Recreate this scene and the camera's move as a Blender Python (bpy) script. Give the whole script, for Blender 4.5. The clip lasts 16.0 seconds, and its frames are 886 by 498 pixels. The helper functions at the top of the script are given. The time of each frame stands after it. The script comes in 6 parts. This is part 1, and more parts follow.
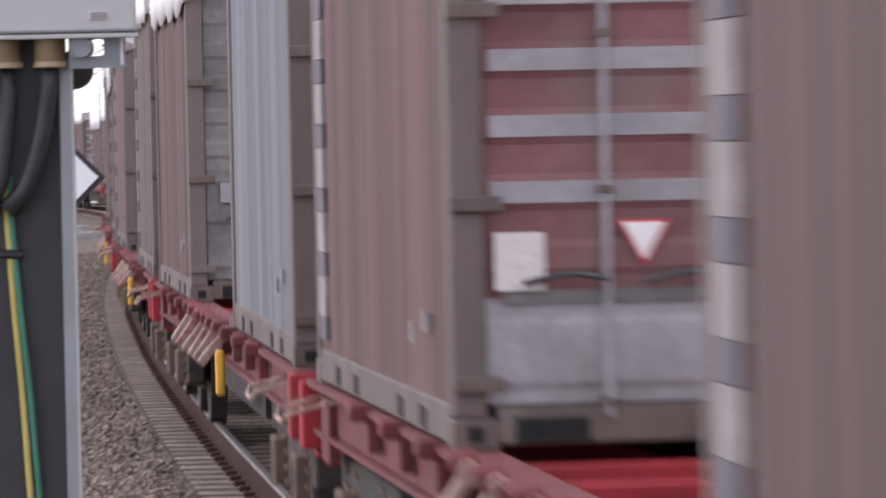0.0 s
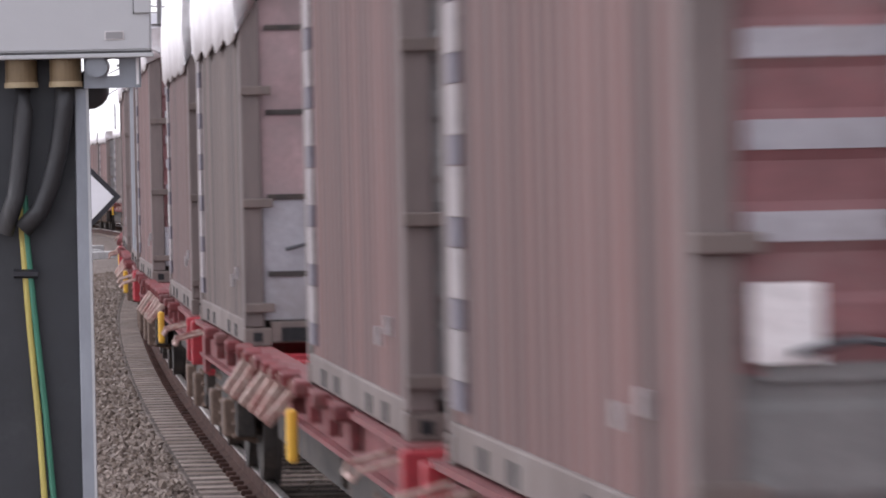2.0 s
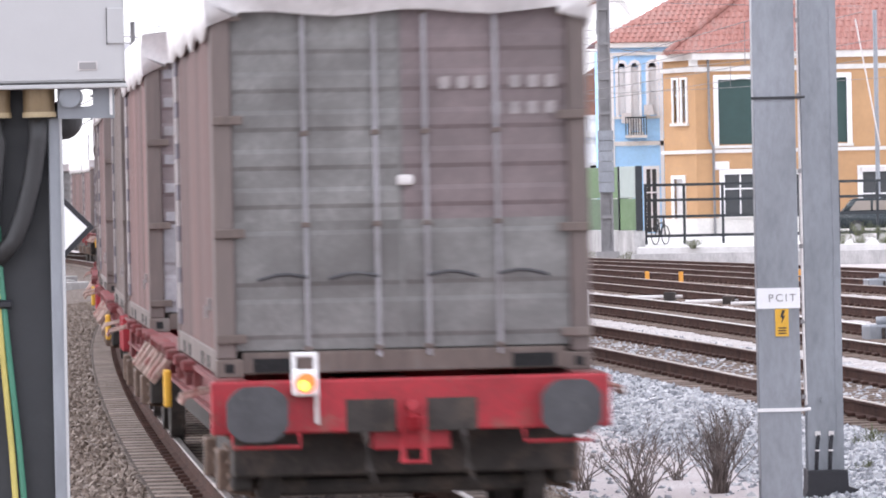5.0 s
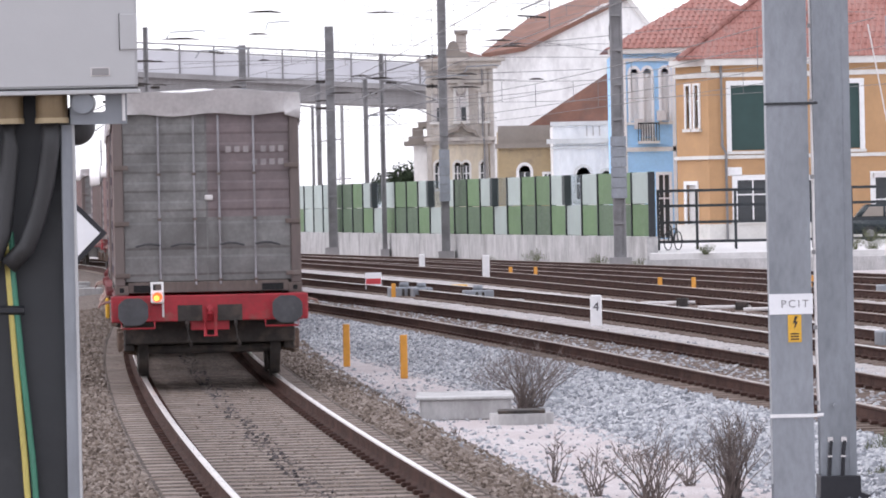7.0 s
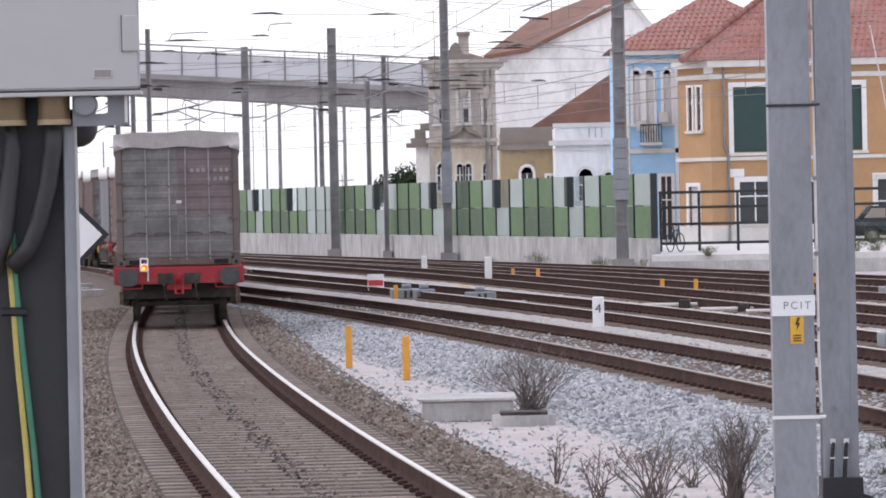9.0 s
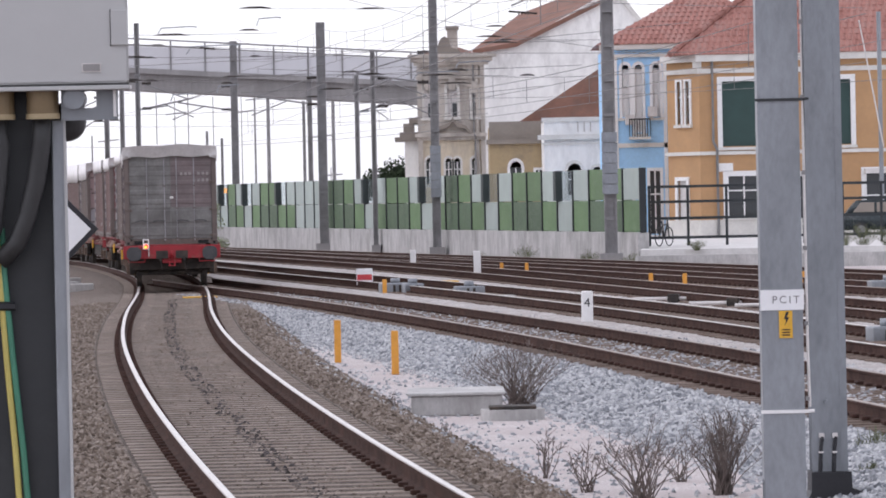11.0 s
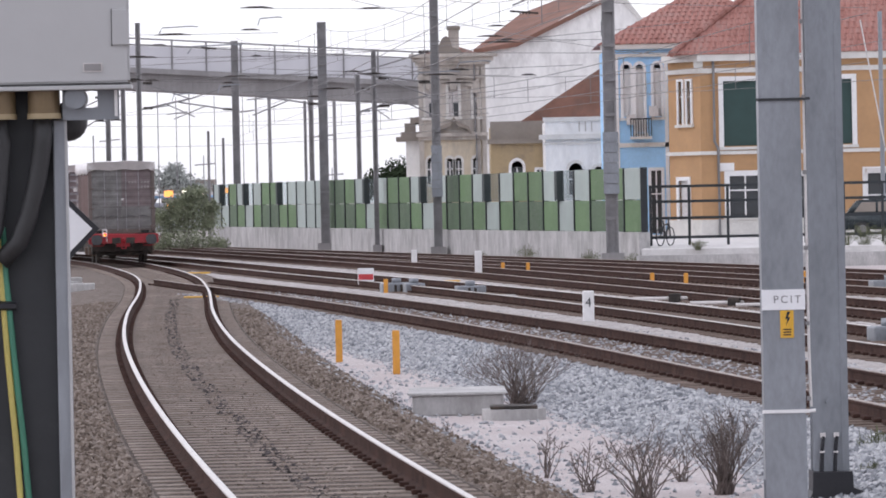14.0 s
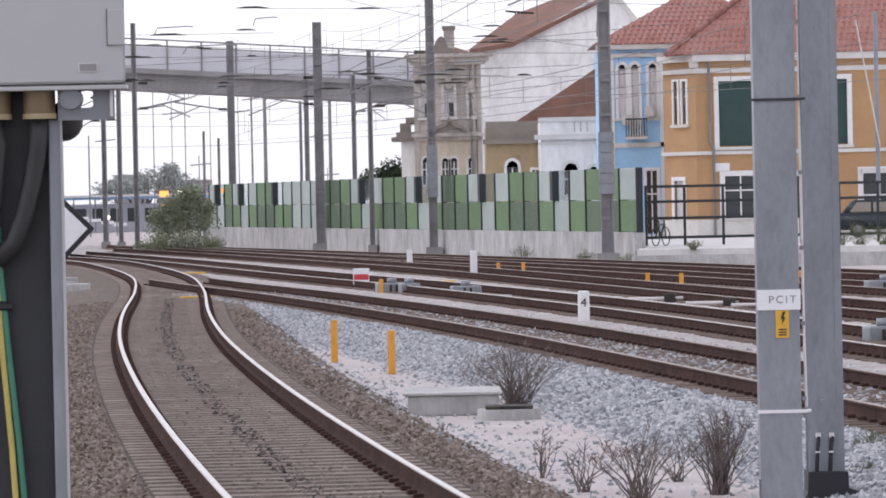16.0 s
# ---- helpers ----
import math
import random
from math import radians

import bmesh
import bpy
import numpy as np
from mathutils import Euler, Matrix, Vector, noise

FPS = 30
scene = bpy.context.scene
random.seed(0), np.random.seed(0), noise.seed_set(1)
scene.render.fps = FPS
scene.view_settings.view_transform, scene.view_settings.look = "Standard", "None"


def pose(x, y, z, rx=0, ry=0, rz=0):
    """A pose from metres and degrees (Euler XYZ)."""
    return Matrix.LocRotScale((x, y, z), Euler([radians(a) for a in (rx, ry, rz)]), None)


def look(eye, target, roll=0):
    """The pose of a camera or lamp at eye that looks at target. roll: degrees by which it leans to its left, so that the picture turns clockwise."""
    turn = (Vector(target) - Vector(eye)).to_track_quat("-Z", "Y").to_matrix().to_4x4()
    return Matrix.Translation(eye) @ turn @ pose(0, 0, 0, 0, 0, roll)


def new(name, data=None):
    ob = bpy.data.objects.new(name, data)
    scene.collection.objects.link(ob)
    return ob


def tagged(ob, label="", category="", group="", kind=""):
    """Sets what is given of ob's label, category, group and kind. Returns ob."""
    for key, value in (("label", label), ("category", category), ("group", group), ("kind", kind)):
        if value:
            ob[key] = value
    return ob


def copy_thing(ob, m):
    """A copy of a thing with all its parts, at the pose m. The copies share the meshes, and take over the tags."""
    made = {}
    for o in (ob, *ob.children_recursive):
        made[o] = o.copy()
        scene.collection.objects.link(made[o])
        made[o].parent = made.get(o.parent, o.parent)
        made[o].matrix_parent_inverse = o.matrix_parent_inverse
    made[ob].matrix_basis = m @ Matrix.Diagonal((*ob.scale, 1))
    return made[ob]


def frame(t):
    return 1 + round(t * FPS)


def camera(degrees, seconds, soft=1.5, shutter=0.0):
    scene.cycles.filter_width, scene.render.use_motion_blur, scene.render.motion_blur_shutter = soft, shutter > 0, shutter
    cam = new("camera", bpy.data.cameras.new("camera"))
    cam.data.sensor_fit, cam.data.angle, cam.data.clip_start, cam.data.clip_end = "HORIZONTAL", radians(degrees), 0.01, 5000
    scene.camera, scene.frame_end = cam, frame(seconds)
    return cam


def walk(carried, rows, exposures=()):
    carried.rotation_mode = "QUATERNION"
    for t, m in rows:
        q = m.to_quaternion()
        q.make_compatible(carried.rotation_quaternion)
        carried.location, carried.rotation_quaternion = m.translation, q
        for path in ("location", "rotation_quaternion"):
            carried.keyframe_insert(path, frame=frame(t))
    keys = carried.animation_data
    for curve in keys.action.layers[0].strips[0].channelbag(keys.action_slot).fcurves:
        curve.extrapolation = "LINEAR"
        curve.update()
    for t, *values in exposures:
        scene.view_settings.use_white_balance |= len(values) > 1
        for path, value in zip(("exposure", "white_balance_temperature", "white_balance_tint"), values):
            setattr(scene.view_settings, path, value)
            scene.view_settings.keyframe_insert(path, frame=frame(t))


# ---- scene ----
cam = camera(9.76, 16.0, soft=1.8, shutter=0.8)

# The camera stands still on the platform beside the curve; only its aim drifts.
EYE = (0.0, 0.0, 2.25)
AIM = [  # seconds, turn to the left, turn upwards (thousandths of a radian)
    (0.0, 2.07, -9.93), (0.5, 9.11, -12.52), (1.0, 3.70, -8.96), (1.5, 3.93, -6.81), (2.0, 5.04, -6.07), (2.5, 5.48, -4.44),
    (3.0, 1.78, -1.11), (3.5, -0.07, -0.15), (4.0, -0.44, -0.30), (4.5, 0.89, -0.30), (5.0, -0.07, -0.30), (5.2, -0.74, -0.07),
    (7.3, 3.26, 1.11), (7.5, 3.85, 1.33), (8.0, 4.59, 1.56), (8.5, 3.63, 1.56), (9.0, 2.81, 1.19), (11.5, 0.52, 0.00),
    (12.0, 0.89, 0.00), (12.5, 1.33, 0.30), (13.0, 1.04, 0.52), (13.5, 1.04, 0.44), (14.0, 0.89, 0.00), (14.5, 0.67, 0.15),
    (15.0, 0.00, 0.15), (15.5, -0.15, 0.07), (16.0, 0.00, 0.00)]
walk(cam, [(t, pose(*EYE, 89.407 + math.degrees(up / 1000), 1.2, math.degrees(left / 1000))) for t, left, up in AIM],
     [(0.0, 0.68, 6350, 18), (1.5, 0.75, 6350, 18), (2.5, 0.73, 6350, 18), (3.5, 0.92, 6350, 16), (4.5, 1.05, 6350, 16), (5.2, 1.2, 6350, 16), (7.3, 0.6, 6350, 16), (9.0, 0.42, 6350, 16),
      (11.5, 0.29, 6350, 16), (16.0, 0.26, 6350, 16)])

# ---- light: overcast evening sky ----
SUN_HEIGHT, SUN_TURN = radians(40), radians(-75)
world = bpy.data.worlds.new("overcast_sky")
scene.world = world
world.use_nodes = True
wn = world.node_tree
sky = wn.nodes.new("ShaderNodeTexSky")
sky.sky_type, sky.sun_disc = "NISHITA", False
sky.sun_elevation, sky.sun_rotation = SUN_HEIGHT, SUN_TURN
sky.dust_density, sky.air_density, sky.ozone_density = 1.0, 1.0, 1.0
grey = wn.nodes.new("ShaderNodeHueSaturation")
grey.inputs["Saturation"].default_value = 0.25
wn.links.new(sky.outputs[0], grey.inputs["Color"])
back = wn.nodes["Background"]
back.inputs["Strength"].default_value = 0.15
cloud = wn.nodes.new("ShaderNodeMix")  # an even cloud layer under the clear sky
cloud.data_type = "RGBA"
cloud.inputs[0].default_value = 0.55
cloud.inputs[7].default_value = (7.35, 7.5, 7.95, 1)
wn.links.new(grey.outputs[0], cloud.inputs[6])
wn.links.new(cloud.outputs[2], back.inputs["Color"])
sun = new("sun", bpy.data.lights.new("sun", "SUN"))
sun.data.energy, sun.data.angle, sun.data.color = 0.42, radians(50), (1.0, 0.97, 0.95)
sun.matrix_world = look((-97, 66, 84), (0, 40, 0))


# ---- materials ----
def mat(name, base, rough=0.7, metal=0.0, vary=0.25, scale=3.0, bump=0.15, bump_scale=40.0, dirt=None, dirt_at=0.55,
        dirt_scale=1.5, stretch=(1, 1, 1), spread=0.0, emit=0.0, coords="Object", spec=0.5):
    """A surface with grain and stains: base colour varied at two scales, dirt colour in patches, fine relief."""
    m = bpy.data.materials.new(name)
    m.use_nodes = True
    nt = m.node_tree
    b = nt.nodes["Principled BSDF"]
    b.inputs["Roughness"].default_value, b.inputs["Metallic"].default_value = rough, metal
    b.inputs["Specular IOR Level"].default_value = spec
    link, node = nt.links.new, nt.nodes.new
    tc = node("ShaderNodeTexCoord")
    info = node("ShaderNodeObjectInfo")
    shift = node("ShaderNodeVectorMath")
    shift.operation = "MULTIPLY_ADD"
    shift.inputs[1].default_value = stretch
    link(tc.outputs[coords], shift.inputs[0])
    offs = node("ShaderNodeVectorMath")
    offs.operation = "SCALE"
    offs.inputs[0].default_value = (37.0, 19.0, 11.0)
    link(info.outputs["Random"], offs.inputs["Scale"])
    link(offs.outputs[0], shift.inputs[2])

    def noisy(s, detail=4.0, rough_n=0.6):
        n = node("ShaderNodeTexNoise")
        n.inputs["Scale"].default_value, n.inputs["Detail"].default_value = s, detail
        n.inputs["Roughness"].default_value = rough_n
        link(shift.outputs[0], n.inputs["Vector"])
        return n.outputs["Fac"]

    def mix(kind, fac, a, c):
        x = node("ShaderNodeMix")
        x.data_type, x.blend_type = "RGBA", kind
        for sock, v in ((x.inputs[0], fac), (x.inputs[6], a), (x.inputs[7], c)):
            if isinstance(v, (int, float)):
                sock.default_value = v
            elif isinstance(v, tuple):
                sock.default_value = (*v[:3], 1)
            else:
                link(v, sock)
        return x.outputs[2]

    def ramp(fac, lo, hi, a, c):
        r = node("ShaderNodeMapRange")
        r.inputs["From Min"].default_value, r.inputs["From Max"].default_value = lo, hi
        r.inputs["To Min"].default_value, r.inputs["To Max"].default_value = a, c
        link(fac, r.inputs["Value"])
        return r.outputs[0]

    big, fine = noisy(scale, 5.0), noisy(scale * 9, 3.0)
    col = mix("MULTIPLY", 1.0, base, ramp(big, 0.3, 0.7, 1 - vary, 1 + vary))
    col = mix("MULTIPLY", 1.0, col, ramp(fine, 0.3, 0.7, 1 - vary * 0.6, 1 + vary * 0.6))
    if spread:
        col = mix("MULTIPLY", 1.0, col, ramp(info.outputs["Random"], 0, 1, 1 - spread, 1 + spread))
    if dirt:
        col = mix("MIX", ramp(noisy(dirt_scale, 8.0, 0.7), dirt_at - 0.06, dirt_at + 0.12, 0, 0.85), col, dirt)
    link(col, b.inputs["Base Color"])
    link(ramp(fine, 0.3, 0.7, max(rough - 0.12, 0.05), min(rough + 0.12, 1)), b.inputs["Roughness"])
    if bump:
        bp = node("ShaderNodeBump")
        bp.inputs["Strength"].default_value, bp.inputs["Distance"].default_value = bump, 0.02
        link(noisy(bump_scale, 4.0), bp.inputs["Height"])
        link(bp.outputs[0], b.inputs["Normal"])
    if emit:
        b.inputs["Emission Color"].default_value, b.inputs["Emission Strength"].default_value = (*base, 1), emit
    return m


def gravel(name, colours, scale, bump=1.0, patch=(0.3, 0.28, 0.26), patch_at=0.62):
    """Broken stone: cells of stones in several tones with deep joints, and larger patches of fines."""
    m = bpy.data.materials.new(name)
    m.use_nodes = True
    nt = m.node_tree
    link, node = nt.links.new, nt.nodes.new
    b = nt.nodes["Principled BSDF"]
    b.inputs["Roughness"].default_value = 0.9
    b.inputs["Specular IOR Level"].default_value = 0.15
    tc = node("ShaderNodeTexCoord")
    v = node("ShaderNodeTexVoronoi")
    v.inputs["Scale"].default_value = scale
    link(tc.outputs["Object"], v.inputs["Vector"])
    sep = node("ShaderNodeSeparateColor")
    link(v.outputs["Color"], sep.inputs[0])
    r = node("ShaderNodeValToRGB")
    for i, c in enumerate(colours):
        e = r.color_ramp.elements[i] if i < 2 else r.color_ramp.elements.new(0.5)
        e.position, e.color = i / (len(colours) - 1), (*c, 1)
    link(sep.outputs[0], r.inputs[0])
    n = node("ShaderNodeTexNoise")
    n.inputs["Scale"].default_value, n.inputs["Detail"].default_value = 0.9, 8.0
    link(tc.outputs["Object"], n.inputs["Vector"])
    mr = node("ShaderNodeMapRange")
    mr.inputs["From Min"].default_value, mr.inputs["From Max"].default_value = patch_at - 0.1, patch_at + 0.1
    mr.inputs["To Max"].default_value = 0.7
    link(n.outputs["Fac"], mr.inputs["Value"])
    x = node("ShaderNodeMix")
    x.data_type = "RGBA"
    link(mr.outputs[0], x.inputs[0])
    link(r.outputs[0], x.inputs[6])
    x.inputs[7].default_value = (*patch, 1)
    link(x.outputs[2], b.inputs["Base Color"])
    bp = node("ShaderNodeBump")
    bp.inputs["Strength"].default_value, bp.inputs["Distance"].default_value = bump, 0.03
    bp.invert = True
    link(v.outputs["Distance"], bp.inputs["Height"])
    link(bp.outputs[0], b.inputs["Normal"])
    return m


M = dict(
    ballast_brown=gravel("brown_ballast", [(0.05, 0.04, 0.034), (0.18, 0.146, 0.126), (0.1, 0.078, 0.065), (0.27, 0.226, 0.2)], 20, 1.0, (0.12, 0.094, 0.079), 0.6),
    # rust-brown stone, its tones darkened to give the sleeper gaps their shade
    ballast_crib=gravel("rusty_crib_ballast_gap_shade", [(0.03, 0.024, 0.021), (0.1, 0.08, 0.068), (0.055, 0.044, 0.037), (0.17, 0.138, 0.118)], 20, 1.0, (0.07, 0.056, 0.048), 0.58),
    ballast_grey=gravel("grey_ballast", [(0.17, 0.175, 0.19), (0.48, 0.48, 0.5), (0.3, 0.3, 0.32), (0.6, 0.59, 0.6)], 17, 1.0, (0.42, 0.41, 0.43)),
    ballast_mixed=gravel("stained_yard_ballast", [(0.2, 0.18, 0.175), (0.48, 0.45, 0.44), (0.33, 0.305, 0.3), (0.56, 0.53, 0.52)], 17, 1.0, (0.4, 0.36, 0.35), 0.55),
    sand=gravel("sandy_ground", [(0.4, 0.355, 0.35), (0.54, 0.49, 0.485), (0.47, 0.42, 0.415), (0.61, 0.57, 0.565)], 40, 0.4, (0.48, 0.42, 0.415), 0.5),
    rail_side=mat("rusty_rail_steel", (0.06, 0.034, 0.028), 0.85, 0.0, 0.35, 4, 0.3, 60, (0.09, 0.05, 0.04), spec=0.1),
    rail_head=mat("polished_rail_head", (0.7, 0.655, 0.625), 0.36, 1.0, 0.08, 2, 0.03, 30),
    rail_head_dull=mat("dull_rail_head", (0.36, 0.3, 0.27), 0.5, 0.6, 0.2, 2, 0.05, 30, (0.2, 0.12, 0.09), 0.6),
    sleeper=mat("concrete_sleeper", (0.3, 0.25, 0.218), 0.9, 0, 0.25, 6, 0.3, 50, (0.17, 0.125, 0.1), 0.5, 3.0, spread=0.15, spec=0.15),
    sleeper_dark=mat("stained_dark_sleeper", (0.22, 0.17, 0.145), 0.9, 0, 0.25, 6, 0.3, 50, (0.1, 0.075, 0.06), 0.5, 3.0, spread=0.15, spec=0.1),
    concrete=mat("weathered_concrete", (0.46, 0.45, 0.445), 0.9, 0, 0.22, 2, 0.2, 30, (0.26, 0.25, 0.24), 0.55, 0.9, (1, 1, 0.4)),
    concrete_dark=mat("grey_bridge_concrete", (0.3, 0.29, 0.29), 0.9, 0, 0.15, 0.6, 0.1, 10, (0.22, 0.21, 0.21), 0.58, 0.5, (1, 1, 0.3)),
    galvanised=mat("galvanised_steel", (0.275, 0.292, 0.318), 0.5, 0.4, 0.2, 2.5, 0.04, 60, (0.21, 0.222, 0.242), 0.56, 5.0, (1, 1, 0.4)),
    mast_far=mat("weathered_mast_steel", (0.25, 0.245, 0.25), 0.6, 0.4, 0.2, 1.5, 0.05, 30, (0.22, 0.21, 0.21), 0.6, 2.0),
    wire=mat("contact_wire", (0.2, 0.19, 0.19), 0.6, 0.5, 0.1, 3, 0),
    red_paint=mat("red_wagon_paint", (0.35, 0.02, 0.03), 0.55, 0, 0.25, 3, 0.1, 50, (0.2, 0.09, 0.07), 0.6, 4.0),
    red_dusty=mat("dusty_red_wagon_paint", (0.15, 0.03, 0.031), 0.75, 0, 0.35, 3, 0.15, 50, (0.15, 0.075, 0.066), 0.56, 5.0),
    lever=mat("worn_pinkish_steel", (0.4, 0.3, 0.255), 0.7, 0.1, 0.35, 6, 0.1, 50, (0.24, 0.07, 0.06), 0.5, 7.0),
    bogie=mat("greasy_bogie_steel", (0.04, 0.034, 0.031), 0.8, 0.1, 0.4, 5, 0.2, 50, (0.1, 0.074, 0.06), 0.55, 4.0),
    spring=mat("rusty_spring_steel", (0.16, 0.11, 0.085), 0.8, 0.2, 0.3, 8, 0.1, 50),
    buffer=mat("dark_buffer_steel", (0.07, 0.07, 0.076), 0.6, 0.3, 0.25, 4, 0.05, 50, (0.12, 0.12, 0.12), 0.6, 6.0),
    black=mat("black_opening", (0.012, 0.012, 0.013), 0.9, 0, 0.1, 3, 0),
    yellow=mat("yellow_paint", (0.75, 0.42, 0.04), 0.55, 0, 0.12, 8, 0.05, 50, (0.5, 0.27, 0.06), 0.62, 8.0),
    orange=mat("orange_marker_paint", (0.72, 0.33, 0.05), 0.65, 0, 0.12, 8, 0.05, 50, (0.5, 0.25, 0.08), 0.62, 8.0),
    white=mat("white_paint", (0.8, 0.79, 0.79), 0.55, 0, 0.06, 6, 0.03, 50, (0.62, 0.6, 0.58), 0.66, 6.0),
    white_dirty=mat("dirty_white_paint", (0.66, 0.63, 0.62), 0.7, 0, 0.15, 6, 0.05, 50, (0.45, 0.41, 0.4), 0.58, 6.0),
    tarp=mat("white_tarpaulin", (0.78, 0.76, 0.76), 0.5, 0, 0.12, 2.0, 0.35, 9, (0.55, 0.53, 0.52), 0.62, 3.0),
    tarp_blue=mat("blue_tarpaulin", (0.1, 0.22, 0.5), 0.5, 0, 0.15, 2.0, 0.3, 9),
    cabinet=mat("light_grey_cabinet_enamel", (0.47, 0.47, 0.475), 0.45, 0, 0.04, 2, 0.02, 60, (0.55, 0.55, 0.55), 0.66, 2.0),
    cabinet_edge=mat("dark_cabinet_gasket", (0.05, 0.05, 0.05), 0.7, 0, 0.1, 8, 0),
    brass=mat("brass_cable_gland", (0.19, 0.135, 0.075), 0.5, 0.3, 0.15, 20, 0.05, 80),
    rubber=mat("dark_grey_conduit", (0.035, 0.035, 0.037), 0.5, 0, 0.25, 12, 0.1, 90, (0.13, 0.13, 0.13), 0.6, 10.0, (1, 1, 0.25)),
    wire_green=mat("green_earth_wire", (0.05, 0.2, 0.13), 0.5, 0, 0.1, 12, 0),
    wire_yellow=mat("yellow_earth_wire", (0.5, 0.42, 0.12), 0.5, 0, 0.1, 12, 0),
    post_dark=mat("dark_grey_post_steel", (0.036, 0.038, 0.042), 0.5, 0.3, 0.15, 6, 0.03, 60, (0.05, 0.052, 0.056), 0.6, 7.0),
    sign_white=mat("white_sign_sheet", (0.82, 0.82, 0.84), 0.4, 0, 0.04, 5, 0),
    sign_black=mat("black_sign_edge", (0.015, 0.015, 0.02), 0.5, 0, 0.1, 5, 0),
    sign_red=mat("red_sign_paint", (0.55, 0.05, 0.06), 0.5, 0, 0.1, 5, 0),
    green_dark=mat("dark_green_panel", (0.085, 0.135, 0.075), 0.6, 0, 0.1, 1.0, 0.1, 20, (0.12, 0.17, 0.1), 0.6, 1.5, spread=0.12),
    green_light=mat("bright_green_panel", (0.125, 0.21, 0.095), 0.6, 0, 0.1, 1.0, 0.1, 20, (0.17, 0.26, 0.13), 0.6, 1.5, spread=0.12),
    panel_grey=mat("pale_grey_green_panel", (0.4, 0.46, 0.43), 0.6, 0, 0.08, 1.0, 0.1, 20, (0.4, 0.45, 0.42), 0.6, 1.5, spread=0.1),
    panel_clear=mat("dark_clear_panel", (0.03, 0.04, 0.04), 0.6, 0, 0.1, 1.0, 0),
    stucco_yellow=mat("ochre_yellow_stucco", (0.47, 0.28, 0.145), 0.9, 0, 0.08, 0.8, 0.1, 20, (0.46, 0.29, 0.15), 0.64, 0.6),
    stucco_blue=mat("sky_blue_stucco", (0.38, 0.64, 0.92), 0.9, 0, 0.08, 0.8, 0.1, 20, (0.36, 0.56, 0.78), 0.62, 0.6),
    stucco_white=mat("stained_white_stucco", (0.86, 0.845, 0.83), 0.9, 0, 0.1, 0.6, 0.1, 20, (0.52, 0.5, 0.49), 0.565, 0.5, (1, 1, 0.4)),
    stucco_cream=mat("faded_cream_stucco", (0.6, 0.52, 0.4), 0.9, 0, 0.12, 0.7, 0.1, 20, (0.42, 0.37, 0.31), 0.54, 0.9, (1, 1, 0.35)),
    stucco_beige=mat("beige_stone_stucco", (0.52, 0.475, 0.43), 0.9, 0, 0.18, 0.7, 0.15, 20, (0.3, 0.27, 0.245), 0.52, 0.8, (1, 1, 0.35)),
    stucco_olive=mat("dull_ochre_stucco", (0.42, 0.32, 0.19), 0.9, 0, 0.1, 0.7, 0.1, 20, (0.25, 0.2, 0.15), 0.58, 0.7),
    stucco_brown=mat("grey_brown_stucco", (0.27, 0.235, 0.205), 0.9, 0, 0.1, 0.7, 0.1, 20),
    stone=mat("pale_stone_trim", (0.68, 0.66, 0.63), 0.85, 0, 0.1, 1.5, 0.1, 20, (0.5, 0.48, 0.45), 0.62, 1.0),
    tile=mat("red_clay_roof_tile", (0.37, 0.165, 0.135), 0.85, 0, 0.3, 0.9, 0.15, 20, (0.33, 0.2, 0.175), 0.52, 0.9, spread=0.2),
    tile_old=mat("old_brown_roof_tile", (0.235, 0.12, 0.088), 0.9, 0, 0.2, 0.8, 0.15, 20, (0.18, 0.115, 0.095), 0.55, 0.5),
    shutter=mat("dark_green_shutter", (0.025, 0.06, 0.055), 0.55, 0, 0.1, 2, 0.05, 20),
    glass=mat("dark_window_glass", (0.05, 0.055, 0.06), 0.12, 0, 0.1, 1, 0),
    fence=mat("black_painted_fence", (0.03, 0.035, 0.04), 0.5, 0.3, 0.15, 5, 0),
    paving=mat("pale_pavement", (0.66, 0.64, 0.63), 0.9, 0, 0.12, 0.8, 0.1, 20, (0.5, 0.47, 0.45), 0.6, 0.5),
    car=mat("dark_car_paint", (0.03, 0.04, 0.045), 0.25, 0.2, 0.1, 2, 0),
    twig=mat("dry_brown_twigs", (0.15, 0.12, 0.108), 0.9, 0, 0.3, 8, 0),
    weed=mat("grey_green_weeds", (0.11, 0.12, 0.06), 0.9, 0, 0.3, 5, 0),
    leaf=mat("bush_leaves", (0.25, 0.275, 0.18), 0.8, 0, 0.35, 2, 0),
    # leaf green paled towards grey: distance haze painted into the colour
    leaf_haze=mat("far_leaves_painted_haze", (0.36, 0.38, 0.36), 0.9, 0, 0.25, 1, 0),
    leaf_dark=mat("dark_tree_leaves", (0.035, 0.055, 0.025), 0.8, 0, 0.35, 2, 0),
    bark=mat("grey_bark", (0.12, 0.1, 0.08), 0.9, 0, 0.3, 6, 0.2, 40),
    glow_red=mat("tail_lamp_glow", (1.0, 0.1, 0.02), 0.4, emit=1.1, vary=0.0, bump=0),
    glow_core=mat("tail_lamp_core", (1.0, 0.4, 0.05), 0.4, emit=1.8, vary=0.0, bump=0),
    glow_orange=mat("orange_sign_glow", (1.0, 0.42, 0.1), 0.4, emit=1.0, vary=0.0, bump=0),
    glow_white=mat("white_lamp_glow", (1.0, 0.9, 0.75), 0.4, emit=3.0, vary=0.0, bump=0),
    tan=mat("pale_tan_ring", (0.38, 0.3, 0.18), 0.5, 0, 0.1, 20, 0),
    # pale grey with distance haze painted in; the bridge screens share it
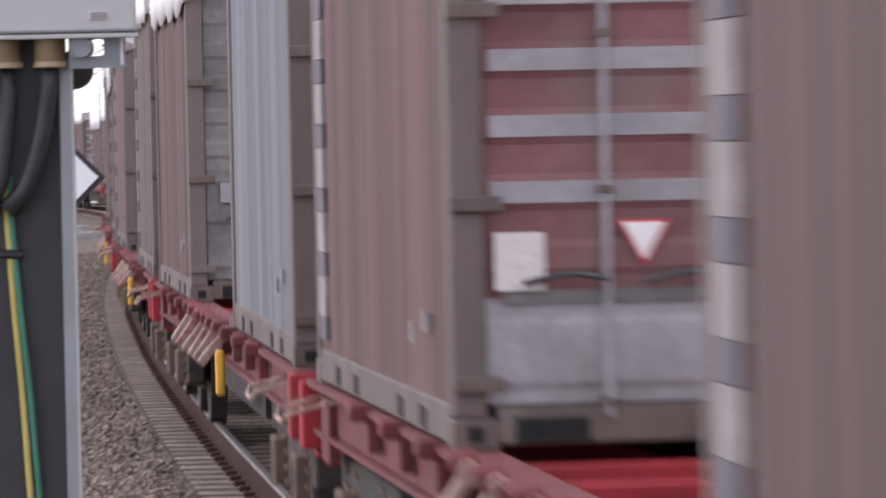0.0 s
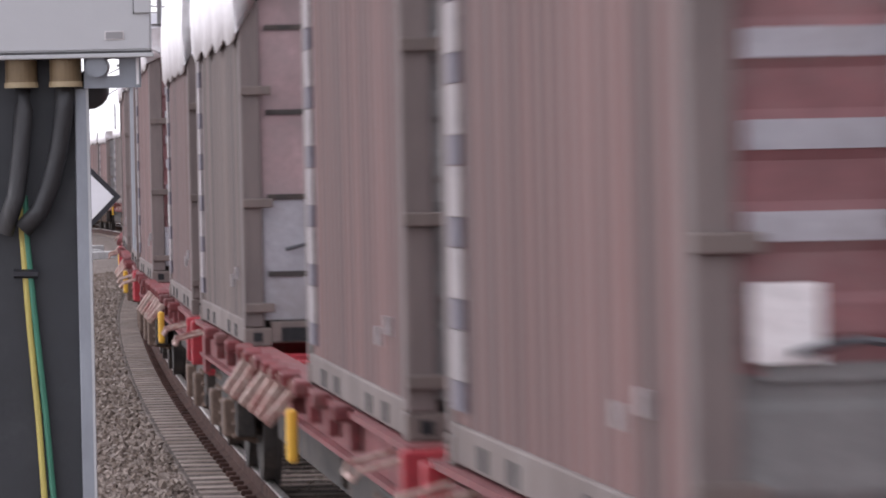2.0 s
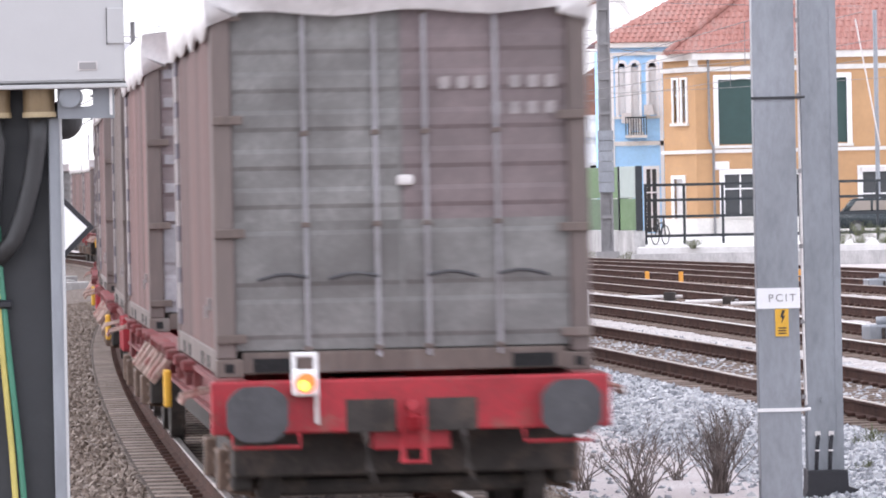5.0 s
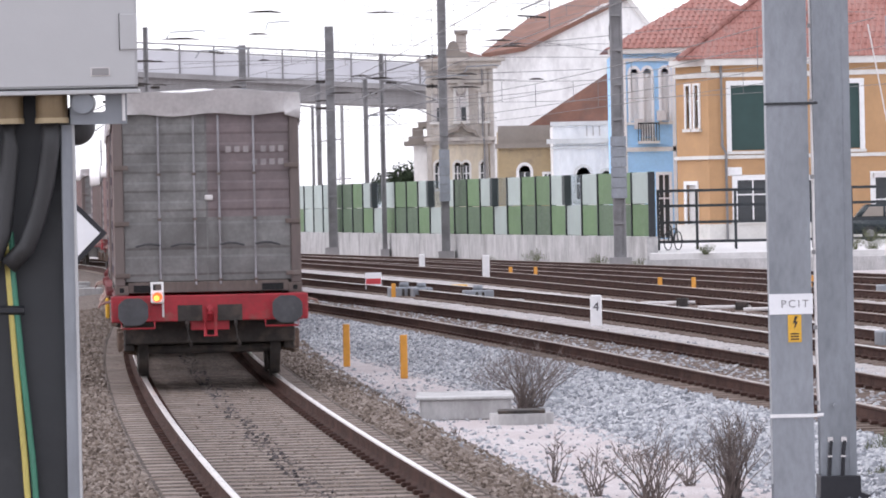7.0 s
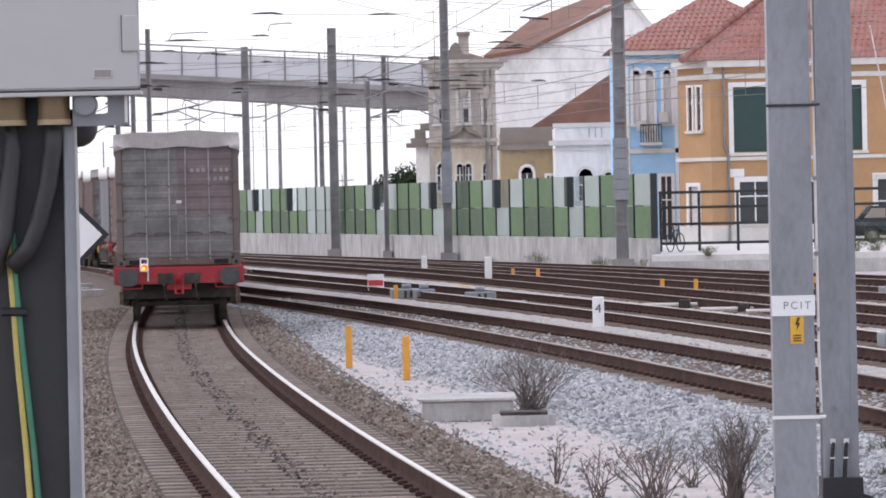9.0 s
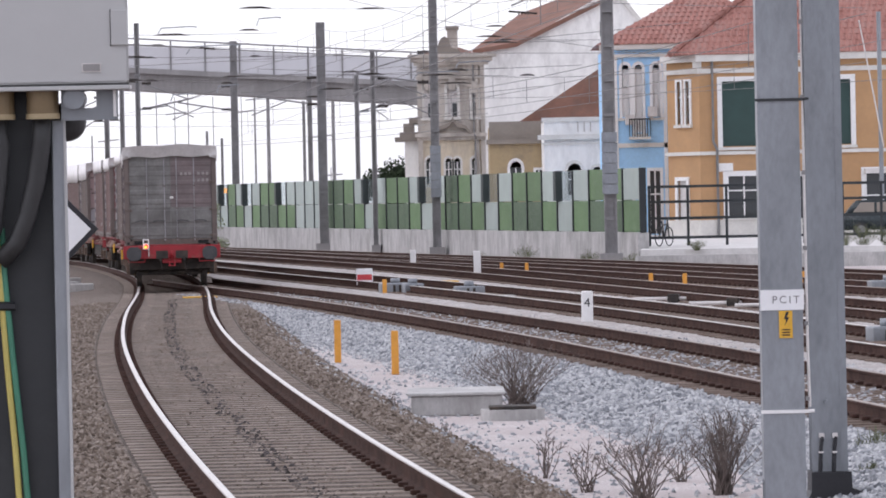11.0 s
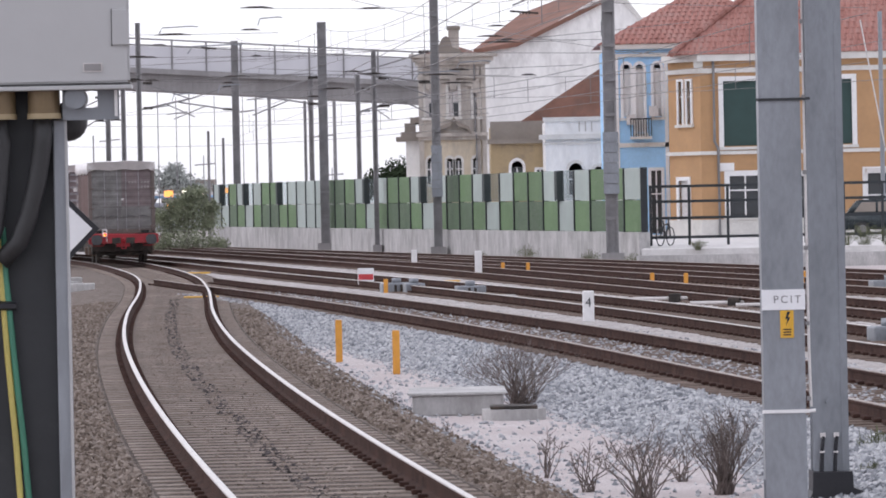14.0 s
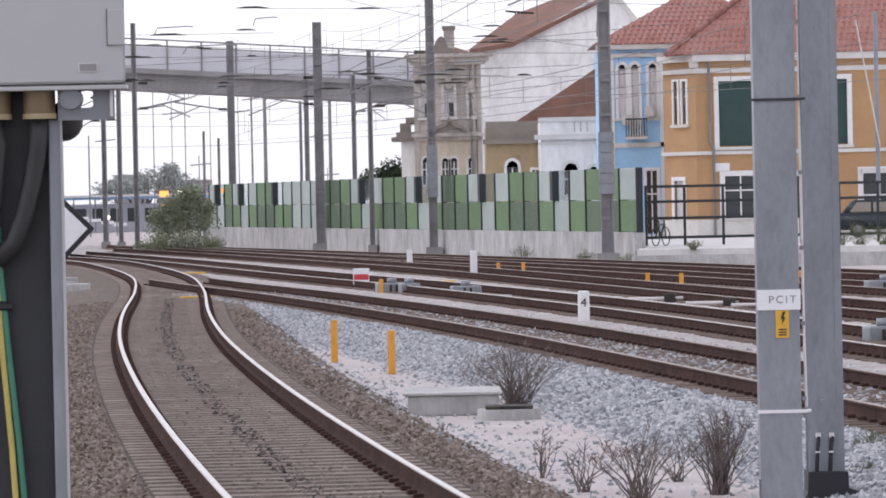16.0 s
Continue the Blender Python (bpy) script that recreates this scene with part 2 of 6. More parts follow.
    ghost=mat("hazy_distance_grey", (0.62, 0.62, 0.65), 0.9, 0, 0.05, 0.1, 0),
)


def stone_mat(name, colours):
    """Loose stones, each in its own tone."""
    m = bpy.data.materials.new(name)
    m.use_nodes = True
    nt = m.node_tree
    g = nt.nodes.new("ShaderNodeNewGeometry")
    r = nt.nodes.new("ShaderNodeValToRGB")
    for i, c in enumerate(colours):
        e = r.color_ramp.elements[i] if i < 2 else r.color_ramp.elements.new(0.5)
        e.position, e.color = i / (len(colours) - 1), (*c, 1)
    nt.links.new(g.outputs["Random Per Island"], r.inputs[0])
    b = nt.nodes["Principled BSDF"]
    b.inputs["Roughness"].default_value = 0.9
    b.inputs["Specular IOR Level"].default_value = 0.15
    nt.links.new(r.outputs[0], b.inputs["Base Color"])
    return m


clear = bpy.data.materials.new("clear_acrylic_sheet")
clear.use_nodes = True
cn = clear.node_tree
see, cmix = cn.nodes.new("ShaderNodeBsdfTransparent"), cn.nodes.new("ShaderNodeMixShader")
see.inputs[0].default_value = (0.86, 0.9, 0.9, 1)
cmix.inputs[0].default_value = 0.18
cn.nodes["Principled BSDF"].inputs["Base Color"].default_value = (0.4, 0.44, 0.45, 1)
cn.nodes["Principled BSDF"].inputs["Roughness"].default_value = 0.15
cn.links.new(see.outputs[0], cmix.inputs[1])
cn.links.new(cn.nodes["Principled BSDF"].outputs[0], cmix.inputs[2])
cn.links.new(cmix.outputs[0], cn.nodes["Material Output"].inputs[0])
M["acrylic"] = clear
M["stones_brown"] = stone_mat("rust_stained_stones", [(0.1, 0.078, 0.064), (0.185, 0.146, 0.12), (0.24, 0.194, 0.163), (0.33, 0.28, 0.245)])
M["stones_oily"] = stone_mat("oily_dark_stones", [(0.05, 0.046, 0.048), (0.1, 0.09, 0.09), (0.17, 0.145, 0.13), (0.26, 0.215, 0.19)])
M["stones_grey"] = stone_mat("grey_blue_stones", [(0.19, 0.2, 0.22), (0.34, 0.35, 0.372), (0.45, 0.455, 0.478), (0.58, 0.585, 0.6)])


def side_paint(name, base, streak):
    return mat(name, base, 0.72, 0, 0.42, 1.3, 0.08, 30, streak, 0.49, 0.75, (1, 5.0, 0.05), spread=0.22)


PAINT = dict(
    red=side_paint("rust_red_container_paint", (0.158, 0.082, 0.074), (0.055, 0.036, 0.033)),
    brown=side_paint("dusty_brown_container_paint", (0.132, 0.094, 0.082), (0.05, 0.037, 0.033)),
    maroon=side_paint("dull_maroon_container_paint", (0.135, 0.076, 0.069), (0.05, 0.034, 0.031)),
    blue=side_paint("grey_blue_container_paint", (0.17, 0.18, 0.2), (0.125, 0.125, 0.138)),
    grey=side_paint("dusty_grey_container_paint", (0.25, 0.235, 0.225), (0.19, 0.17, 0.16)),
    end_grey=mat("grimy_grey_door_paint", (0.2, 0.195, 0.19), 0.75, 0, 0.25, 2, 0.1, 30, (0.125, 0.118, 0.114), 0.53, 1.6, spread=0.1),
    end_mauve=mat("faded_mauve_door_paint", (0.185, 0.148, 0.15), 0.75, 0, 0.2, 2, 0.1, 30, (0.15, 0.125, 0.125), 0.53, 1.6),
    strip=mat("faded_blue_marking_strip", (0.135, 0.122, 0.145), 0.75, 0, 0.2, 5, 0.05, 30),
    end_red=mat("faded_red_door_paint", (0.2, 0.086, 0.088), 0.7, 0, 0.25, 2, 0.1, 30, (0.2, 0.13, 0.125), 0.52, 1.8, spread=0.1),
    end_pink=mat("faded_pink_door_paint", (0.29, 0.2, 0.2), 0.75, 0, 0.2, 2, 0.1, 30, (0.22, 0.17, 0.168), 0.53, 1.6),
    end_pale=mat("pale_grey_door_paint", (0.33, 0.32, 0.34), 0.75, 0, 0.18, 2, 0.1, 30, (0.22, 0.2, 0.2), 0.55, 1.6, spread=0.1),
    post=mat("dusty_corner_post_paint", (0.145, 0.115, 0.107), 0.75, 0, 0.25, 2, 0.1, 30, (0.14, 0.115, 0.105), 0.55, 2.0, (1, 1, 0.2), spread=0.15),
    mark=mat("faded_white_marking", (0.3, 0.272, 0.272), 0.75, 0, 0.2, 5, 0.05, 30, (0.35, 0.31, 0.3), 0.55, 5.0),
    frame=mat("dusty_container_frame_paint", (0.135, 0.105, 0.093), 0.75, 0, 0.25, 3, 0.1, 30, (0.19, 0.175, 0.165), 0.6, 3.0, (1, 1, 0.3)),
)


# ---- mesh helpers ----
def box(bm, x0, x1, y0, y1, z0, z1, m=None, bevel=0.0):
    """A box, turned by the matrix m; bevel rounds its edges."""
    t = bmesh.new()
    bmesh.ops.create_cube(t, size=1.0)
    for v in t.verts:
        v.co = Vector(((x0 + x1) / 2 + v.co.x * (x1 - x0), (y0 + y1) / 2 + v.co.y * (y1 - y0), (z0 + z1) / 2 + v.co.z * (z1 - z0)))
    if bevel:
        bmesh.ops.bevel(t, geom=t.edges[:], offset=bevel, segments=2, affect="EDGES", profile=0.5)
    if m is not None:
        t.transform(m)
    add(bm, t)


def add(bm, t):
    me = bpy.data.meshes.new("tmp")
    t.to_mesh(me)
    t.free()
    bm.from_mesh(me)
    bpy.data.meshes.remove(me)


def rod(bm, p, q, r, n=8, r2=None):
    """A round bar from p to q."""
    p, q = Vector(p), Vector(q)
    d = q - p
    t = bmesh.new()
    bmesh.ops.create_cone(t, cap_ends=True, segments=n, radius1=r, radius2=r if r2 is None else r2, depth=d.length)
    t.transform(Matrix.Translation((p + q) / 2) @ d.to_track_quat("Z", "Y").to_matrix().to_4x4())
    add(bm, t)


def tube(bm, pts, r, n=8):
    """A round bar along a row of points."""
    pts = [Vector(p) for p in pts]
    rings = []
    for i, p in enumerate(pts):
        d = (pts[min(i + 1, len(pts) - 1)] - pts[max(i - 1, 0)]).normalized()
        q = d.to_track_quat("Z", "Y")
        rr = r[i] if isinstance(r, (list, tuple)) else r
        rings.append([bm.verts.new(p + q @ Vector((rr * math.cos(a), rr * math.sin(a), 0))) for a in [2 * math.pi * k / n for k in range(n)]])
    for a, b in zip(rings, rings[1:]):
        for k in range(n):
            bm.faces.new((a[k], a[(k + 1) % n], b[(k + 1) % n], b[k]))
    bm.faces.new(rings[0][::-1])
    bm.faces.new(rings[-1])


def slab(bm, outline, axis, lo, hi):
    """A flat outline pushed to a thickness along an axis; its two coordinates are the other axes in order."""
    def at(u, v, w):
        return {"x": (w, u, v), "y": (u, w, v), "z": (u, v, w)}[axis]
    a = [bm.verts.new(at(u, v, lo)) for u, v in outline]
    b = [bm.verts.new(at(u, v, hi)) for u, v in outline]
    n = len(a)
    fs = [bm.faces.new(a), bm.faces.new(b[::-1])] + [bm.faces.new((a[i], b[i], b[(i + 1) % n], a[(i + 1) % n])) for i in range(n)]
    bmesh.ops.recalc_face_normals(bm, faces=fs)


def mesh(name, bm, material, smooth=False):
    me = bpy.data.meshes.new(name)
    bm.to_mesh(me)
    bm.free()
    me.materials.append(material)
    if smooth:
        me.polygons.foreach_set("use_smooth", [True] * len(me.polygons))
    return me


def put(name, me, parent=None, m=None, label=""):
    ob = new(name, me)
    if parent is not None:
        ob.parent = parent
    if m is not None:
        ob.matrix_basis = m
    return tagged(ob, label)


def part(name, bm, material, parent, label="", m=None, smooth=False):
    return put(name, mesh(name, bm, material, smooth), parent, m, label)


def boxes(name, material, parent, *dims, label="", bevel=0.0):
    bm = bmesh.new()
    for d in dims:
        box(bm, *d, bevel=bevel)
    return part(name, bm, material, parent, label)


def empty(name, m=None, **tags):
    e = new(name)
    e.empty_display_size = 0.1
    if m is not None:
        e.matrix_basis = m
    return tagged(e, **tags)


# ---- the line of each track: y and x of its centre, at rail height 0 ----
def line(rows, step=0.5):
    """A smooth curve through rows of (y, x); returns points at even steps along it and their headings."""
    y, x = np.array(rows, float).T
    m = np.gradient(x, y)
    yy = np.arange(y[0], y[-1], step)
    i = np.clip(np.searchsorted(y, yy, "right") - 1, 0, len(y) - 2)
    h = y[i + 1] - y[i]
    u = (yy - y[i]) / h
    xx = ((2 * u**3 - 3 * u**2 + 1) * x[i] + (u**3 - 2 * u**2 + u) * h * m[i] + (-2 * u**3 + 3 * u**2) * x[i + 1] + (u**3 - u**2) * h * m[i + 1])
    k = np.ones(25) / 25
    xs = np.convolve(np.pad(xx, 12, mode="reflect", reflect_type="odd"), k, "valid")
    s = np.concatenate([[0], np.cumsum(np.hypot(np.diff(xs), np.diff(yy)))])
    return np.stack([xs, yy], 1), s


LINE_1 = line([(-175.5, 32), (-121.5, 21.5), (-81, 14.6), (-40.5, 8.6), (0, 3.45), (20.25, 1.1), (39.29, -0.81), (52.52, -2.0), (70.74, -3.46), (85.32, -4.5),
               (103.28, -5.57), (132.71, -7.05), (155.93, -8.52), (180.5, -10.9), (206.55, -14.25), (228.15, -18.8), (270, -29), (351, -52), (648, -150)])
LINE_2 = line([(13.5, 9.3), (53.05, 5.35), (64.8, 4.1), (75.6, 2.95), (89.78, 1.27), (103.95, -0.6), (126.9, -3.95), (141.08, -6.3), (152.55, -8.0)])
LINE_3 = line([(13.5, 14), (78.3, 6.5), (94.5, 4.75), (129.6, 0.1), (155.25, -3.9), (202.5, -11.0), (256.5, -20)])
LINE_4 = line([(13.5, 18), (97.2, 8.3), (135, 3.6), (159.3, 0.5), (179.55, -2.6), (216, -8.5), (270, -18)])
LINE_5 = line([(13.5, 25), (118.8, 10.0), (140.4, 6.6), (155.25, 4.2), (184.95, -1.0), (209.25, -5.4), (236.25, -10.2), (283.5, -19)])
LINE_6 = line([(13.5, 32), (136.35, 11.5), (155.25, 8.0), (179.55, 3.0), (209.25, -3.2), (240.3, -9.8), (290.25, -20)])


def on_line(ln, s):
    """Place and heading at s metres along a line (s counts from y = 0)."""
    p, ss = ln
    s0 = np.interp(0.0, p[:, 1], ss)
    a = [np.interp(s + s0, ss, p[:, k]) for k in (0, 1)]
    b = [np.interp(s + s0 + 0.5, ss, p[:, k]) for k in (0, 1)]
    return a[0], a[1], math.atan2(-(b[0] - a[0]), b[1] - a[1])


# ---- ground ----
bm = bmesh.new()
for x0, x1, y0, y1 in [(-1500, 1500, -600, 2500)]:
    bm.faces.new([bm.verts.new(p) for p in ((x0, y0, -0.42), (x1, y0, -0.42), (x1, y1, -0.42), (x0, y1, -0.42))])
ground = tagged(part("ground", bm, M["sand"], None), "pale sandy gravel ground between the tracks", "ground", kind="structure")


def offsets(ln, y0, y1, step):
    """Points and sideways unit vectors along a stretch of a line."""
    p, s = ln
    u = np.arange(np.interp(y0, p[:, 1], s), np.interp(y1, p[:, 1], s), step)
    q = np.stack([np.interp(u, s, p[:, 0]), np.interp(u, s, p[:, 1])], 1)
    d = np.gradient(q, axis=0)
    d /= np.linalg.norm(d, axis=1)[:, None]
    return q, np.stack([d[:, 1], -d[:, 0]], 1)


def sweep(bm, ln, y0, y1, profile, step=1.0, closed=False, rough=0.0):
    """Draws a profile of (sideways, height) along a line."""
    q, n = offsets(ln, y0, y1, step)
    rows = []
    for a, b in zip(q, n):
        rows.append([bm.verts.new((a[0] + b[0] * u, a[1] + b[1] * u, z + (random.uniform(-rough, rough) if rough else 0))) for u, z in profile])
    k = len(profile)
    for r, t in zip(rows, rows[1:]):
        for i in range(k if closed else k - 1):
            bm.faces.new((r[i], r[(i + 1) % k], t[(i + 1) % k], t[i]))
    if closed:
        bm.faces.new(rows[0][::-1])
        bm.faces.new(rows[-1])


def fine(profile, n=6):
    out = []
    for (a, b), (c, d) in zip(profile, profile[1:]):
        out += [(a + (c - a) * i / n, b + (d - b) * i / n) for i in range(n)]
    return out + [profile[-1]]


def bed(name, ln, y0, y1, profile, material, label, step=0.35, rough=0.016):
    bm = bmesh.new()
    sweep(bm, ln, y0, y1, fine(profile), step, rough=rough)
    return tagged(part(name, bm, material, None, smooth=True), label, "ballast", kind="structure")


bed("ballast_bed_1", LINE_1, -80, 256, [(-9, -0.40), (-3.2, -0.3), (-1.8, -0.17), (-1.34, -0.181), (-0.6, -0.181), (-0.25, -0.184), (0.25, -0.184), (0.6, -0.181), (1.34, -0.181), (1.75, -0.17), (2.45, -0.43)],
    M["ballast_brown"], "rust-brown broken stone under the curved track", 0.35, 0.004)
# near-level strip; its dark colour stands in for the depth between sleepers
bed("crib_ballast_1", LINE_1, -80, 256, [(-1.33, -0.178), (-0.95, -0.1755), (-0.4, -0.1765), (-0.2, -0.178), (0.2, -0.178), (0.4, -0.1765), (0.95, -0.1755), (1.33, -0.178)],
    M["ballast_crib"], "rusty stone between the sleepers, darkened for the shade of the gaps", 0.35, 0.0012)
bed("ballast_bed_2", LINE_2, 16, 151, [(-3.1, -0.44), (-1.75, -0.2), (-0.6, -0.2), (0.6, -0.2), (1.75, -0.2), (3.4, -0.36)],
    M["ballast_grey"], "pale grey broken stone under the second track")
for i, (ln, y1) in enumerate([(LINE_3, 250), (LINE_4, 263), (LINE_5, 277), (LINE_6, 283)]):
    bed(f"ballast_bed_{i + 3}", ln, 16, y1, [(-3.2, -0.37 + i * 0.004), (-1.7, -0.2), (0, -0.19), (1.7, -0.2), (3.0, -0.36 + i * 0.004)], M["ballast_mixed"],
        "grey broken stone under a yard track", 0.6)

# ---- rails and sleepers ----
RAIL = [(-0.075, -0.172), (0.075, -0.172), (0.075, -0.155), (0.012, -0.135), (0.012, -0.045), (0.036, -0.035), (0.036, -0.012), (-0.036, -0.012),
        (-0.036, -0.035), (-0.012, -0.045), (-0.012, -0.135), (-0.075, -0.155)]
HEAD = [(-0.03, -0.012), (0.03, -0.012), (0.03, -0.003), (0.024, 0.0), (-0.024, 0.0), (-0.03, -0.003)]


def sleeper_mesh():
    bm = bmesh.new()
    for x0, x1 in ((-1.3, -0.45), (0.45, 1.3)):
        box(bm, x0, x1, -0.13, 0.13, -0.34, -0.172, bevel=0.007)
    box(bm, -0.46, 0.46, -0.12, 0.12, -0.34, -0.174)
    return mesh("sleeper", bm, M["sleeper"])


def clip_mesh():
    bm = bmesh.new()
    for sx in (-0.868, 0.868):
        for d in (-0.11, 0.11):
            box(bm, sx + d - 0.04, sx + d + 0.04, -0.06, 0.06, -0.172, -0.13, bevel=0.01)
    return bm


SLEEPER = sleeper_mesh()
SLEEPER_DARK = SLEEPER.copy()
SLEEPER_DARK.materials[0] = M["sleeper_dark"]


def track(number, ln, y0, y1, near0, near1, polished, gauge=0.868):
    """A track: two rails with polished or dull heads, sleepers on even spacing."""
    t = empty(f"track_{number}", label="steel rails on concrete sleepers in broken stone", category="railway track", kind="structure")
    for side in (-gauge, gauge):
        bm = bmesh.new()
        sweep(bm, ln, y0, y1, [(side + u, z) for u, z in RAIL], 1.5, True)
        rail = part("rail", bm, M["rail_side"], t, "rusty brown steel rail")
        bm = bmesh.new()
        sweep(bm, ln, y0, y1, [(side + u, z) for u, z in HEAD], 1.5, True)
        part("rail_head", bm, M["rail_head"] if polished or number == 3 else M["rail_head_dull"], rail, "worn shiny running surface" if polished else "dull running surface")
    rest = bmesh.new()
    clips = bmesh.new()
    base_clip = clip_mesh()
    clip_me = bpy.data.meshes.new("clip_tmp")
    base_clip.to_mesh(clip_me)
    base_clip.free()
    q, n = offsets(ln, y0, y1, 0.6)
    for a, b in zip(q, n):
        m = pose(a[0], a[1], 0, 0, 0, math.degrees(math.atan2(b[1], b[0])))
        if a[1] < 175:
            k = len(clips.verts)
            clips.from_mesh(clip_me)
            clips.verts.ensure_lookup_table()
            for v in clips.verts[k:]:
                v.co = m @ v.co
        if near0 < a[1] < near1:
            put("sleeper", SLEEPER if polished else SLEEPER_DARK, t, m)
        else:
            k = len(rest.verts)
            rest.from_mesh(SLEEPER)
            rest.verts.ensure_lookup_table()
            for v in rest.verts[k:]:
                v.co = m @ v.co
    part("rail_fastenings", clips, M["rail_side"], t, "dark rail clips along both rails")["kind"] = "stuff"
    part("far_sleepers", rest, M["sleeper"] if polished else M["sleeper_dark"], t, "concrete sleepers further along")["kind"] = "stuff"
    return t


track(1, LINE_1, -80, 270, 34, 150, True)
track(2, LINE_2, 27, 151, 52, 135, False)
track(3, LINE_3, 40, 243, 0, 0, False)
track(4, LINE_4, 40, 256, 0, 0, False)
track(5, LINE_5, 54, 270, 0, 0, False)
track(6, LINE_6, 68, 277, 0, 0, False)


# ---- noise barrier ----
def barrier():
    a, b = Vector((-12.5, 279.4, 0)), Vector((6.84, 180.9, 0))
    d = (b - a)
    length, ang = d.length, math.degrees(math.atan2(d.y, d.x))
    w = empty("noise_barrier", pose(a.x, a.y, -0.4, 0, 0, ang), label="long noise barrier of green and grey panels on a concrete base", category="noise barrier", kind="structure")
    boxes("concrete_base", M["concrete"], w, (0, length, -0.2, 0.2, 0, 1.22), label="stained concrete base wall", bevel=0.02)
    n = 37
    step = length / n
    bm = bmesh.new()
    box(bm, 0.05, step - 0.05, -0.07, 0.07, 0.01, 1.12, bevel=0.015)
    me = {}
    for key in ("green_dark", "green_light", "panel_grey", "panel_clear"):
        c = bm.copy()
        me[key] = mesh("panel", c, M[key])
    bm.free()
    cl = bmesh.new()
    box(cl, 0.5, step - 0.05, -0.02, 0.02, 0.01, 1.12)
    clear_me = mesh("clear_panel", cl, M["acrylic"])
    ed = bmesh.new()
    box(ed, 0.05, 0.5, -0.25, 0.0, 0.01, 1.12, bevel=0.015)
    edge_me = mesh("panel_edge", ed, M["panel_clear"])
    post = bmesh.new()
    box(post, -0.05, 0.05, -0.12, 0.12, 0, 2.26, bevel=0.01)
    post_me = mesh("post", post, M["fence"])
    low = "PddPgPddPgPddPgPddPgPdddgggPPddPgPdgg"
    top = "gPPgcgPPgcgPdgcgPPgcgPddggggcPPgcgPcg"
    kinds = {"P": "green_light", "d": "green_dark", "g": "panel_grey", "c": "panel_clear"}
    for i in range(n):
        put("post", post_me, w, pose(i * step, 0, 1.22))
        for row, text in ((0, low), (1, top)):
            key = text[n - 1 - i]
            if key == "c":
                put("clear_panel", clear_me, w, pose(i * step, 0, 1.22 + 1.13 * row), "clear acrylic sheet")
                put("panel_edge", edge_me, w, pose(i * step, 0, 1.22 + 1.13 * row), "dark strip beside the clear sheet")
            else:
                put("panel", me[kinds[key]], w, pose(i * step, 0, 1.22 + 1.13 * row))
    put("post", post_me, w, pose(length, 0, 1.22))


barrier()

# ---- pavement, quay and fence before the houses ----
bm = bmesh.new()
slab(bm, [(6.6, 177.5), (80, 159.3), (80, 324), (-3, 324), (6.9, 182.3)], "z", -0.5, 0.25)
tagged(part("pavement", bm, M["paving"], None), "pale street and pavement behind the yard", "pavement", kind="structure")
bm = bmesh.new()
slab(bm, [(6.4, 177.1), (80, 158.8), (80, 159.5), (6.6, 177.8)], "z", -0.45, 0.05)
tagged(part("retaining_kerb", bm, M["concrete"], None), "low concrete retaining kerb along the yard", "kerb", kind="structure")


def fence():
    f = empty("street_fence", pose(7.3, 188.3, 0.25, 0, 0, -2), label="black steel post and rail fence on the street edge", category="fence", kind="structure")
    pm = bmesh.new()
    box(pm, -0.05, 0.05, -0.05, 0.05, 0, 2.2, bevel=0.01)
    pm = mesh("post", pm, M["fence"])
    for i, x in enumerate([0.05, 1.45, 2.85, 4.25, 5.65, 7.05, 8.45, 9.85, 11.25]):
        put("post", pm, f, pose(x, 0, 0))
    for z in (0.25, 0.95, 1.55, 2.1):
        boxes("rail", M["fence"], f, (0, 11.3, -0.035, 0.035, z, z + 0.1))


fence()


# ---- houses ----
def holed_wall(bm, w, h, holes, thick=0.35):
    """A wall in the x-z plane, front at y = 0, with rectangular openings (x0, x1, z0, z1) through it."""
    xs = sorted({0, w, *[v for o in holes for v in o[:2]]})
    zs = sorted({0, h, *[v for o in holes for v in o[2:4]]})
    for x0, x1 in zip(xs, xs[1:]):
        for z0, z1 in zip(zs, zs[1:]):
            cx, cz = (x0 + x1) / 2, (z0 + z1) / 2
            if not any(o[0] < cx < o[1] and o[2] < cz < o[3] for o in holes):
                box(bm, x0, x1, 0, thick, z0, z1)
    bmesh.ops.remove_doubles(bm, verts=bm.verts[:], dist=0.001)


